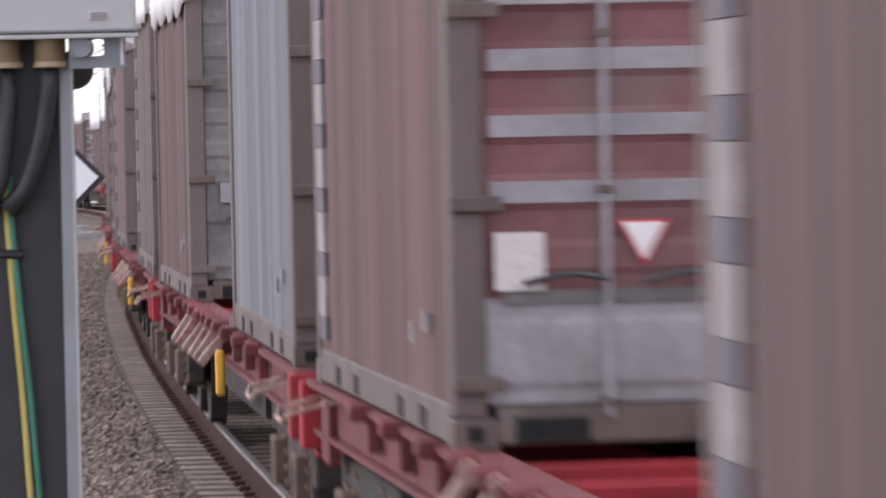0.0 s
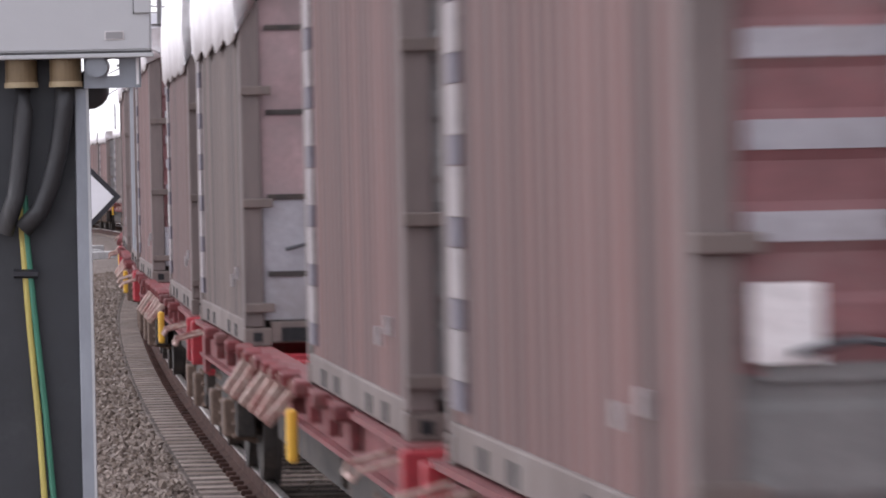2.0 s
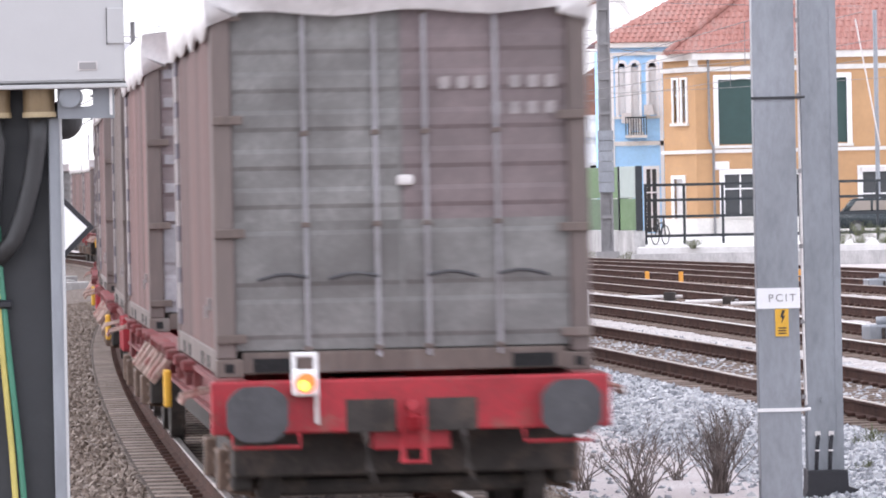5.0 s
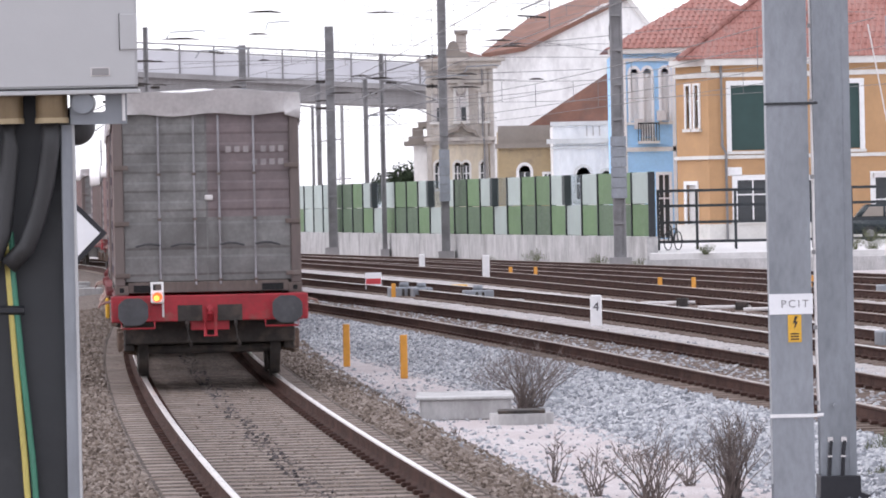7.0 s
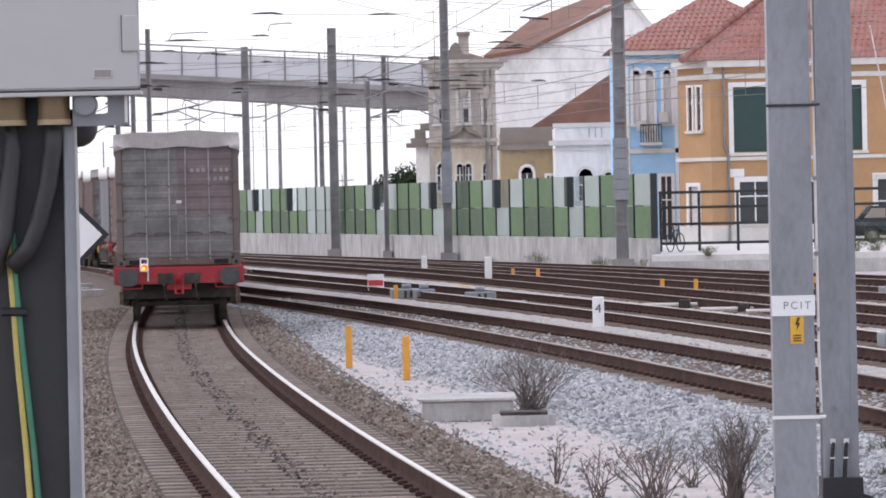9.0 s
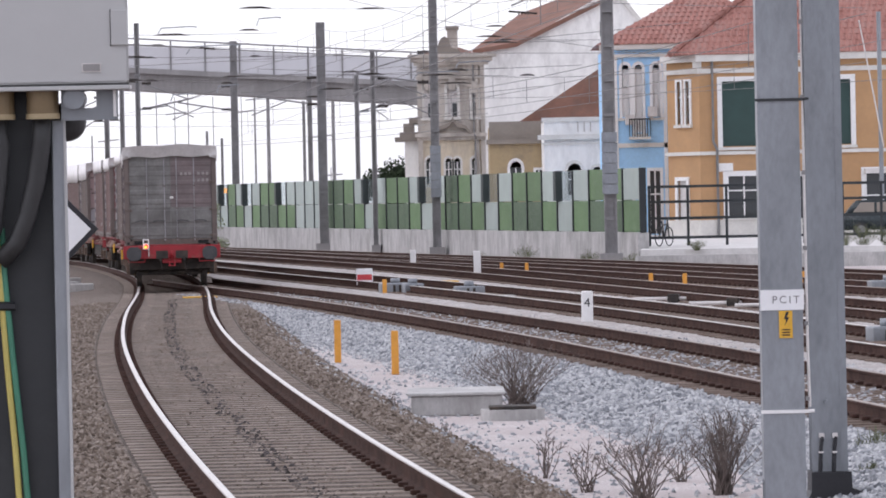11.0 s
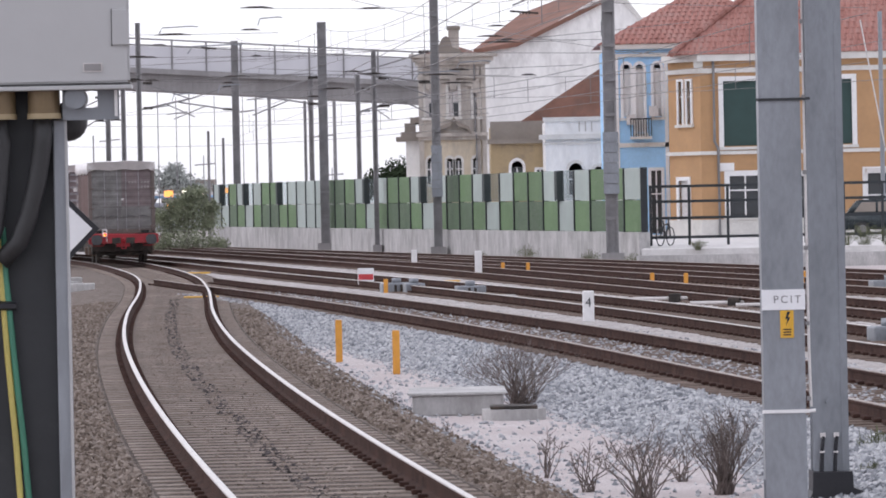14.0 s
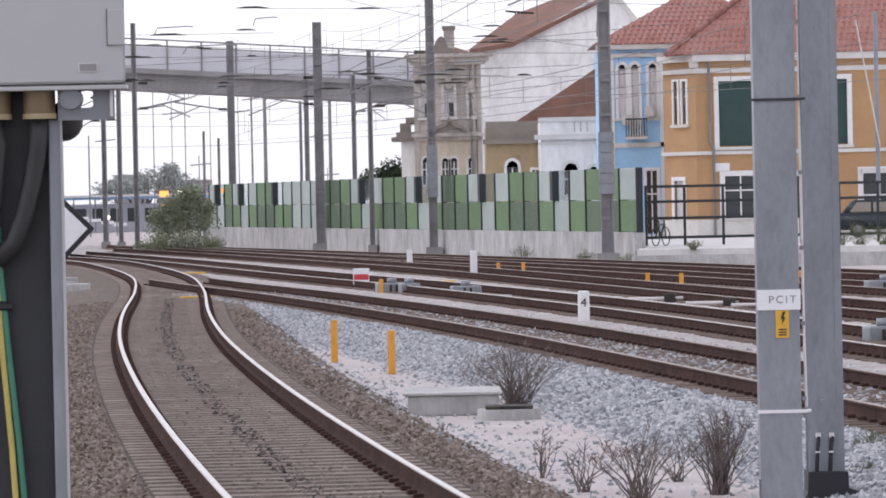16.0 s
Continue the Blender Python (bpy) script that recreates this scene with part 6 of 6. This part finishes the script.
        if flat:
            for z in (0.45, 0.95, 1.5, 2.05):
                boxes("door_joint", M["bogie"], d, (x0 + 0.03, x1 - 0.03, -L + 0.036, -L + 0.05, z, z + 0.035), label="dark joint across the door")
        for fx in (0.43, 0.86):
            x = x0 + (x1 - x0) * (fx if sx < 0 else 1 - fx)
            b = bmesh.new()
            rod(b, (x, -L + 0.005, 0.12), (x, -L + 0.005, H - 0.1), 0.014, 8)
            part("lock_bar", b, PAINT[bars or door_lo], d, "upright door lock bar")
            for z in (0.16, 0.96, 1.55, H - 0.26):
                boxes("lock_keeper", PAINT["frame"], d, (x - 0.028, x + 0.028, -L - 0.012, -L + 0.03, z, z + 0.035), bevel=0.006)
            b = bmesh.new()
            tube(b, [(x, -L - 0.012, 0.64), (x + sx * 0.12, -L - 0.018, 0.66), (x + sx * 0.2, -L - 0.018, 0.655), (x + sx * 0.32, -L - 0.014, 0.625)], 0.014, 6)
            part("lock_handle", b, M["buffer"], d, "swinging lock handle")
    boxes("door_gasket", PAINT[door_lo], c, (-0.012, 0.012, -L + 0.045, -L + 0.08, 0.17, H - 0.17))
    b = bmesh.new()
    box(b, -0.03, 0.08, -L - 0.01, -L + 0.03, 1.22, 1.29, bevel=0.02)
    part("lock_box", b, M["white_dirty"], c, "pale lock box")
    if door_hi in ("end_red", "end_mauve") and not flat:
        for x0, x1 in ((-W + 0.16, -0.04), (0.04, W - 0.16)):
            for z, _ in high_ribs[0 if door_hi == "end_mauve" else 1:]:
                boxes("rib_stripe", PAINT["end_pale"], c, (x0, x1, -L + 0.0315, -L + 0.0355, z + 0.03, z + 0.112), label="pale worn rib")
    if door_hi == "end_red":
        boxes("placard", M["white_dirty"], c, (-W + 0.17, -W + 0.36, -L + 0.012, -L + 0.024, 0.6, 0.82), label="dirty white placard")
        b = bmesh.new()
        slab(b, [(-0.58, 0.86), (-0.38, 0.86), (-0.48, 0.68)], "y", -L + 0.012, -L + 0.02)
        tri = part("warning_triangle", b, M["sign_red"], c, "red edged warning triangle")
        b = bmesh.new()
        slab(b, [(-0.56, 0.85), (-0.40, 0.85), (-0.48, 0.705)], "y", -L + 0.008, -L + 0.012)
        part("triangle_face", b, M["white"], tri, "white triangle face")
        lb = boxes("blue_label", M["stucco_blue"], c, (-W + 0.25, -W + 0.42, -L + 0.012, -L + 0.024, 1.76, 1.93), label="small blue and white label")
        boxes("label_mark", M["white"], lb, (-W + 0.29, -W + 0.33, -L + 0.009, -L + 0.012, 1.79, 1.9), (-W + 0.35, -W + 0.39, -L + 0.009, -L + 0.012, 1.79, 1.84))
        boxes("scuff", PAINT["end_grey"], c, (-W + 0.2, -0.03, -L + 0.03, -L + 0.034, split - 0.02, split + 0.03), label="scraped dark scuff")
    elif door_hi in ("end_mauve", "end_pink"):
        if not flat:
            boxes("placard", M["white_dirty"], c, (-W + 0.3, -W + 0.45, -L + 0.012, -L + 0.0235, 1.6, 1.75), label="dirty white placard")
        boxes("worn_patch", PAINT["end_pale"], c, (-0.58, -0.3, -L + 0.012, -L + 0.0235, 1.5, 1.82), label="worn pale writing patch")
    elif placard:
        boxes("placard", PAINT["end_pale"], c, (-W + 0.24, -W + 0.5, -L + 0.012, -L + 0.0195, 0.75, 0.9), label="worn pale patch")
    # marking bars: registration marks on the doors, a column of blocks on the sides
    b = bmesh.new()
    for row, (n, x0) in enumerate(((7, 0.26), (4, 0.6))):
        for i in range(n):
            if row or i != 3:
                box(b, x0 + i * 0.115, x0 + i * 0.115 + 0.07, -L + 0.024, -L + 0.032, 1.84 - row * 0.17, 1.92 - row * 0.17)
    part("marking_bars", b, PAINT["mark"], c, "faded white marking bars")
    if marks:
        b = bmesh.new()
        box(b, -0.012, 0.012, -0.175, 0.175, 0, 0.19)
        white_me = mesh("marking_block", b, PAINT["mark"])
        b = bmesh.new()
        box(b, -0.0115, 0.0115, -0.165, 0.165, 0, 0.112)
        blue_me = mesh("marking_gap", b, PAINT["strip"])
        for k in range(7):
            put("marking_block", white_me, c, pose(-W + 0.0105, L - 0.375, 0.34 + k * 0.31), "faded white block")
            put("marking_gap", blue_me, c, pose(-W + 0.0105, L - 0.375, 0.225 + k * 0.31), "faded dark blue block")
    for x, z in ((0, 0.42), (0.5, 0.36)):
        boxes("side_label", PAINT["mark"], c, (-W - 0.004, -W + 0.02, -L + 0.9 + x, -L + 1.0 + x, z, z + 0.08), label="small pale label")
    # tarpaulin with a scalloped hem, on bows
    if cover:
        b = bmesh.new()
        nx, ny = 12, 24
        grid = []
        for j in range(ny + 1):
            y = -L - 0.02 + (LENGTH + 0.04) * j / ny
            hem = drape + 0.07 * abs(math.sin(j * math.pi / 6)) + random.uniform(-0.02, 0.02)
            row = [(-W - 0.025, H - hem), (-W - 0.035, H - hem * 0.5)]
            for i in range(nx + 1):
                u = i / nx * 2 - 1
                row.append((u * (W + 0.02), H + 0.02 + 0.05 * (1 - u * u) + 0.03 * math.sin(j * 2.1 + i) * (1 - abs(u))))
            row += [(W + 0.035, H - hem * 0.5), (W + 0.025, H - hem)]
            grid.append([b.verts.new((x, y, z)) for x, z in row])
        for r, q in zip(grid, grid[1:]):
            for i in range(len(r) - 1):
                b.faces.new((r[i], r[i + 1], q[i + 1], q[i]))
        for end, s in ((grid[0], -1), (grid[-1], 1)):
            low = [b.verts.new((max(-W + 0.18, min(W - 0.18, v.co.x)), v.co.y + s * 0.02, H - 0.25 - 0.02 * math.sin(k * 1.3))) for k, v in enumerate(end)]
            for i in range(len(end) - 1):
                b.faces.new((end[i], end[i + 1], low[i + 1], low[i]))
        ob = part("tarpaulin", b, M[cover], c, "white tarpaulin cover tied over the top" if cover == "tarp" else "blue tarpaulin cover", smooth=True)
        sol = ob.modifiers.new("thickness", "SOLIDIFY")
        sol.thickness = 0.012
    if flap:
        b = bmesh.new()
        rows_ = [[b.verts.new((0.1 + 1.05 * i / 8, -L - 0.05 + 0.1 * j, H + (0.0, 0.16, 0.2, 0.1)[j] + 0.05 * math.sin(i * 1.9 + j) - (0.25 if j == 0 else 0))) for i in range(9)] for j in range(4)]
        for r, q in zip(rows_, rows_[1:]):
            for i in range(8):
                b.faces.new((r[i], r[i + 1], q[i + 1], q[i]))
        part("sheet_end", b, M[flap], c, "crumpled blue sheet over the top corner", smooth=True).modifiers.new("thickness", "SOLIDIFY").thickness = 0.01
    return c


CAR, GAP_MID, GAP_END = 19.74, 6.0, 1.62
FLOOR = 1.09


def bogie(parent, y):
    g = boxes("bogie", M["bogie"], parent, (-1.12, -0.98, y - 1.3, y + 1.3, 0.34, 0.74), (0.98, 1.12, y - 1.3, y + 1.3, 0.34, 0.74), (-1.0, 1.0, y - 0.2, y + 0.2, 0.42, 0.7),
              label="greasy dark bogie frame", bevel=0.02)
    for dy in (-0.9, 0.9):
        b = bmesh.new()
        for sx in (-1, 1):
            rod(b, (sx * 0.8, y + dy, 0.46), (sx * 0.93, y + dy, 0.46), 0.46, 28)
            rod(b, (sx * 0.8, y + dy, 0.46), (sx * 0.83, y + dy, 0.46), 0.49, 28)
            rod(b, (sx * 0.93, y + dy, 0.46), (sx * 1.2, y + dy, 0.46), 0.13, 14)
        rod(b, (-0.8, y + dy, 0.46), (0.8, y + dy, 0.46), 0.08, 12)
        part("wheelset", b, M["bogie"], g, "steel wheelset with axle")
        for sx in (-1, 1):
            b = bmesh.new()
            for d2 in (-0.22, 0.22):
                pts = [(sx * 1.05 + 0.085 * math.cos(t * 0.9), y + dy + d2 + 0.085 * math.sin(t * 0.9), 0.3 + t * 0.0125) for t in range(0, 34)]
                tube(b, pts, 0.02, 5)
            box(b, sx * 1.08 - 0.12, sx * 1.08 + 0.12, y + dy - 0.16, y + dy + 0.16, 0.33, 0.6, bevel=0.02)
            part("spring", b, M["spring"], g, "rusty coil springs and axle box")


def wagon():
    """A two-container flat wagon, origin on the rail level at its middle, front towards +y."""
    w = empty("container_wagon", label="red container flat wagon with bogies and dusty frame", category="wagon", group="wagons of the train")
    h = CAR / 2 - 0.44
    for sx in (-1, 1):
        b = bmesh.new()
        box(b, sx * 1.13 - 0.05, sx * 1.13 + 0.05, -h, h, 0.84, 1.065, bevel=0.012)
        box(b, sx * 1.15 - 0.1, sx * 1.15 + 0.1, -h, h, 1.06, 1.09)
        box(b, sx * 1.13 - 0.09, sx * 1.13 + 0.09, -h, h, 0.82, 0.845)
        sill = part("side_sill", b, M["red_dusty"], w, "dusty red side sill")
        # folded twist-lock levers along the middle
        for k in range(6):
            b = bmesh.new()
            y = -2.2 + k * 0.9 + random.uniform(-0.12, 0.12)
            tilt = pose(sx * 1.3, y, 0.95, random.uniform(5, 15), -sx * (38 + random.uniform(-6, 6)), 0)
            box(b, -0.03, 0.03, -0.045, 0.045, -0.15, 0.09, tilt, bevel=0.012)
            rod(b, tilt @ Vector((0, -0.05, 0.12)), tilt @ Vector((0, 0.05, 0.12)), 0.05, 10)
            part("lever", b, M["lever"], w, "worn pinkish lashing lever")
            b = bmesh.new()
            box(b, -0.06, 0.05, -0.05, 0.05, -0.035, 0.035, pose(sx * 1.25, y + 0.05, 1.09, 20, 0, 0), bevel=0.015)
            box(b, -0.05, 0.05, -0.07, 0.07, -0.09, 0.07, pose(sx * 1.2, y + 0.1, 0.98, 0, 0, 0), bevel=0.015)
            part("lever_pivot", b, M["red_dusty"], w, "dusty red lever pivot")
        for y in (-3.4, 3.4, -4.8, 4.8, -6.2, 6.2):
            b = bmesh.new()
            box(b, sx * 1.22 - 0.03, sx * 1.22 + 0.03, y - 0.05, y + 0.05, 0.9, 1.07, bevel=0.01)
            box(b, sx * 1.28 - 0.05, sx * 1.28 + 0.05, y - 0.05, y + 0.09, 1.04, 1.12, bevel=0.02)
            part("stake_pocket", b, M["red_dusty"], w)
        b = bmesh.new()
        box(b, sx * 1.3 - 0.03, sx * 1.3 + 0.03, -2.83, -2.74, 0.66, 0.95, bevel=0.02)
        part("changeover_plate", b, M["yellow"], w, "yellow brake changeover post")
        for sy in (-1, 1):
            # triangular shunter's step and handrail near each end
            b = bmesh.new()
            y = sy * (h - 0.75)
            tube(b, [(sx * 1.17, y - 0.3, 1.03), (sx * 1.42, y - 0.28, 0.97), (sx * 1.44, y - 0.2, 0.93), (sx * 1.44, y + 0.2, 0.93), (sx * 1.42, y + 0.28, 0.97), (sx * 1.17, y + 0.3, 1.03)], 0.015, 6)
            part("shunter_rail", b, M["lever"], w, "bent tubular handrail")
            boxes("step_plate", M["red_dusty"], w, (sx * 1.2 - 0.02, sx * 1.2 + 0.02, y - 0.22, y + 0.22, 0.72, 1.03))
    for y in (-2.9, -1.75, -0.6, 0.6, 1.75, 2.9, -5.5, 5.5):
        boxes("cross_beam", M["red_paint"], w, (-1.12, 1.12, y - 0.07, y + 0.07, 0.78, 1.04), label="red cross beam", bevel=0.01)
    boxes("centre_beam", M["red_paint"], w, (-0.25, 0.25, -h, h, 0.62, 0.98), bevel=0.01)
    boxes("underframe_truss", M["bogie"], w, (-0.86, -0.78, -5.6, 5.6, 0.36, 0.84), (0.78, 0.86, -5.6, 5.6, 0.36, 0.84), (-0.9, 0.9, -0.9, 0.9, 0.4, 0.6), label="dark greasy underframe girder")
    for x in (-0.55, 0.55):
        b = bmesh.new()
        rod(b, (x, 1.4, 0.55), (x, 2.6, 0.55), 0.18, 16)
        part("air_tank", b, M["bogie"], w, "dark brake air tank")
    b = bmesh.new()
    for sx in (-1, 1):
        box(b, -0.06, 0.06, -2.9, 2.9, 0.0, 0.06, pose(sx * 0.6, 0, 1.0, 0, 0, sx * 9))
    part("diagonal_brace", b, M["red_dusty"], w, "flat diagonal brace")
    boxes("deck_plate", M["red_dusty"], w, (-1.1, 1.1, -h, -h + 0.6, 1.02, 1.06), (-1.1, 1.1, h - 0.6, h, 1.02, 1.06))
    for sy in (-1, 1):
        b = bmesh.new()
        box(b, -1.28, 1.28, sy * h - 0.06, sy * h + 0.06, 0.74, 1.08, bevel=0.015)
        head = part("headstock", b, M["red_paint"], w, "bright red end beam")
        for x in (-0.42, 0.1):
            boxes("headstock_slot", M["bogie"], head, (x, x + 0.32, sy * (h + 0.062) - 0.004, sy * (h + 0.062) + 0.004, 0.74, 0.95))
        for sx in (-1, 1):
            b = bmesh.new()
            rod(b, (sx * 1.0, sy * (h + 0.02), 0.9), (sx * 1.0, sy * (h + 0.3), 0.9), 0.11, 16)
            buf = part("buffer", b, M["buffer"], w, "dark steel side buffer")
            b = bmesh.new()
            prof = []
            for t in np.linspace(0, 2 * math.pi, 33)[:-1]:
                prof.append((sx * 1.0 + max(-0.195, min(0.195, 0.215 * math.cos(t))), 0.88 + max(-0.175, min(0.175, 0.19 * math.sin(t)))))
            slab(b, prof, "y", sy * (h + 0.30), sy * (h + 0.335))
            part("buffer_head", b, M["buffer"], buf, "rounded buffer plate")
            b = bmesh.new()
            tube(b, [(sx * 0.72, sy * (h + 0.05), 0.74), (sx * 0.72, sy * (h + 0.12), 0.66), (sx * 1.15, sy * (h + 0.12), 0.66), (sx * 1.15, sy * (h + 0.05), 0.74)], 0.014, 6)
            part("grab_iron", b, M["red_paint"], w)
        b = bmesh.new()
        tube(b, [(0, sy * h, 0.9), (0, sy * (h + 0.2), 0.9), (0, sy * (h + 0.28), 0.84), (0, sy * (h + 0.2), 0.78)], 0.045, 8)
        tube(b, [(-0.06, sy * (h + 0.18), 0.84), (-0.07, sy * (h + 0.2), 0.55), (0.07, sy * (h + 0.2), 0.55), (0.06, sy * (h + 0.18), 0.84)], 0.028, 8)
        part("screw_coupling", b, M["red_paint"], w, "hanging red draw hook and coupling")
        b = bmesh.new()
        for x in (-0.3, 0.33):
            tube(b, [(x, sy * h, 0.76), (x, sy * (h + 0.14), 0.7), (x + 0.02, sy * (h + 0.16), 0.5), (x + 0.05, sy * (h + 0.1), 0.42)], 0.024, 7)
        part("brake_hose", b, M["bogie"], w, "hanging dark brake hose")
        boxes("end_underframe", M["bogie"], w, (-1.12, 1.12, sy * (h - 0.55) - 0.1, sy * (h - 0.55) + 0.1, 0.44, 0.74), label="dark greasy end underframe", bevel=0.02)
        b = bmesh.new()
        rod(b, (-0.95, sy * (h - 0.75), 0.36), (0.95, sy * (h - 0.75), 0.36), 0.06, 8)
        part("brake_beam", b, M["bogie"], w, "dark brake beam across the wheels")
        bogie(w, sy * (h - 2.0))
    boxes("brake_gear", M["bogie"], w, (-0.5, 0.5, -1.5, 1.5, 0.4, 0.62), (-0.9, -0.6, -0.6, 0.5, 0.42, 0.7))
    return w


kinds = [
    container("maroon", "end_grey", "end_grey", "dull maroon container with grimy grey and mauve doors, white tarpaulin", "end_mauve", bars="end_pale", placard=False),
    container("red", "end_pale", "end_mauve", "rust-red container with pale ribbed mauve doors and white tarpaulin", split=0.86),
    container("brown", "end_grey", "end_grey", "dusty brown container with grey doors and white tarpaulin", drape=0.2, placard=False),
    container("red", "end_grey", "end_red", "rust-red container with faded red and grey doors, white tarpaulin", split=0.57, bars="end_pale"),
    container("red", "end_grey", "end_grey", "rust-red container with grey doors and white tarpaulin"),
    container("brown", "end_pale", "end_pink", "dusty brown container with flat faded pink doors, crumpled blue sheet", flat=True, split=0.95, flap="tarp_blue", drape=0.55),
    container("maroon", "end_grey", "end_grey", "dull maroon container with grey doors and white tarpaulin", placard=False, drape=0.6),
    container("red", "end_pale", "end_red", "rust-red container with faded red and pale doors, white tarpaulin", split=0.57, bars="end_pale"),
    container("blue", "end_grey", "end_grey", "grey-blue container with grimy grey doors and white tarpaulin", marks=False),
    container("red", "end_grey", "end_grey", "rust-red container with plain sides, grey doors and white tarpaulin", marks=False),
]
first_wagon = wagon()

# ---- tail lamp ----
lamp = empty("tail_lamp", label="lit red tail lamp in a white case", category="lamp")
boxes("case", M["white"], lamp, (-0.085, 0.085, -0.09, 0.03, 0.03, 0.2), label="white lamp case", bevel=0.02)
boxes("handle", M["white"], lamp, (-0.085, -0.055, -0.04, 0.0, 0.19, 0.29), (0.055, 0.085, -0.04, 0.0, 0.19, 0.29), (-0.085, 0.085, -0.04, 0.0, 0.28, 0.31), bevel=0.008)
boxes("bracket", M["white_dirty"], lamp, (0.06, 0.085, -0.04, 0.02, -0.15, 0.05))
b = bmesh.new()
rod(b, (0, -0.105, 0.115), (0, -0.09, 0.115), 0.062, 20)
part("lens", b, M["glow_red"], lamp, "glowing red lens")
b = bmesh.new()
rod(b, (-0.012, -0.112, 0.1), (-0.012, -0.105, 0.1), 0.034, 16)
part("bulb", b, M["glow_core"], lamp, "bright yellow bulb")

# ---- what moves: the train ----


def end_at(t):
    """How far along the line the rear of the train is at t seconds."""
    return -51.5 + 16.9 * t + 0.03 * t * t


TIMES = [i * 0.5 for i in range(33)]


def on_track(s, z=0.0, half=7.0):
    """The pose of a rigid thing whose two bearing points sit on the line."""
    x0, y0, _ = on_line(LINE_1, s - half)
    x1, y1, _ = on_line(LINE_1, s + half)
    return pose((x0 + x1) / 2, (y0 + y1) / 2, z, 0, 0, math.degrees(math.atan2(-(x1 - x0), y1 - y0)))


ORDER = [0, 1, 2, 3, 4, 5, 6, 7, 8, 9, 2, 4, 6, 9, 2, 1, 4, 9, 6, 1, 2, 4, 9, 0, 6, 1, 2, 4]
wagons = [first_wagon] + [copy_thing(first_wagon, Matrix.Identity(4)) for i in range(13)]
seen, loads = set(), []
for k in ORDER[:2 * len(wagons)]:
    loads.append(copy_thing(kinds[k], Matrix.Identity(4)) if k in seen else kinds[k])
    seen.add(k)


def motions():
    for i, w in enumerate(wagons):
        middle = CAR / 2 - GAP_END / 2 + i * CAR
        walk(w, [(t, on_track(middle + end_at(t))) for t in TIMES])
        for c, dy in zip(loads[2 * i:2 * i + 2], (-(GAP_MID + LENGTH) / 2, (GAP_MID + LENGTH) / 2)):
            walk(c, [(t, on_track(middle + end_at(t)) @ pose(0, dy, FLOOR)) for t in TIMES])
    middle = CAR / 2 - GAP_END / 2
    walk(lamp, [(t, on_track(middle + end_at(t)) @ pose(-0.68, -CAR / 2 + 0.38, 0.95)) for t in TIMES])


motions()
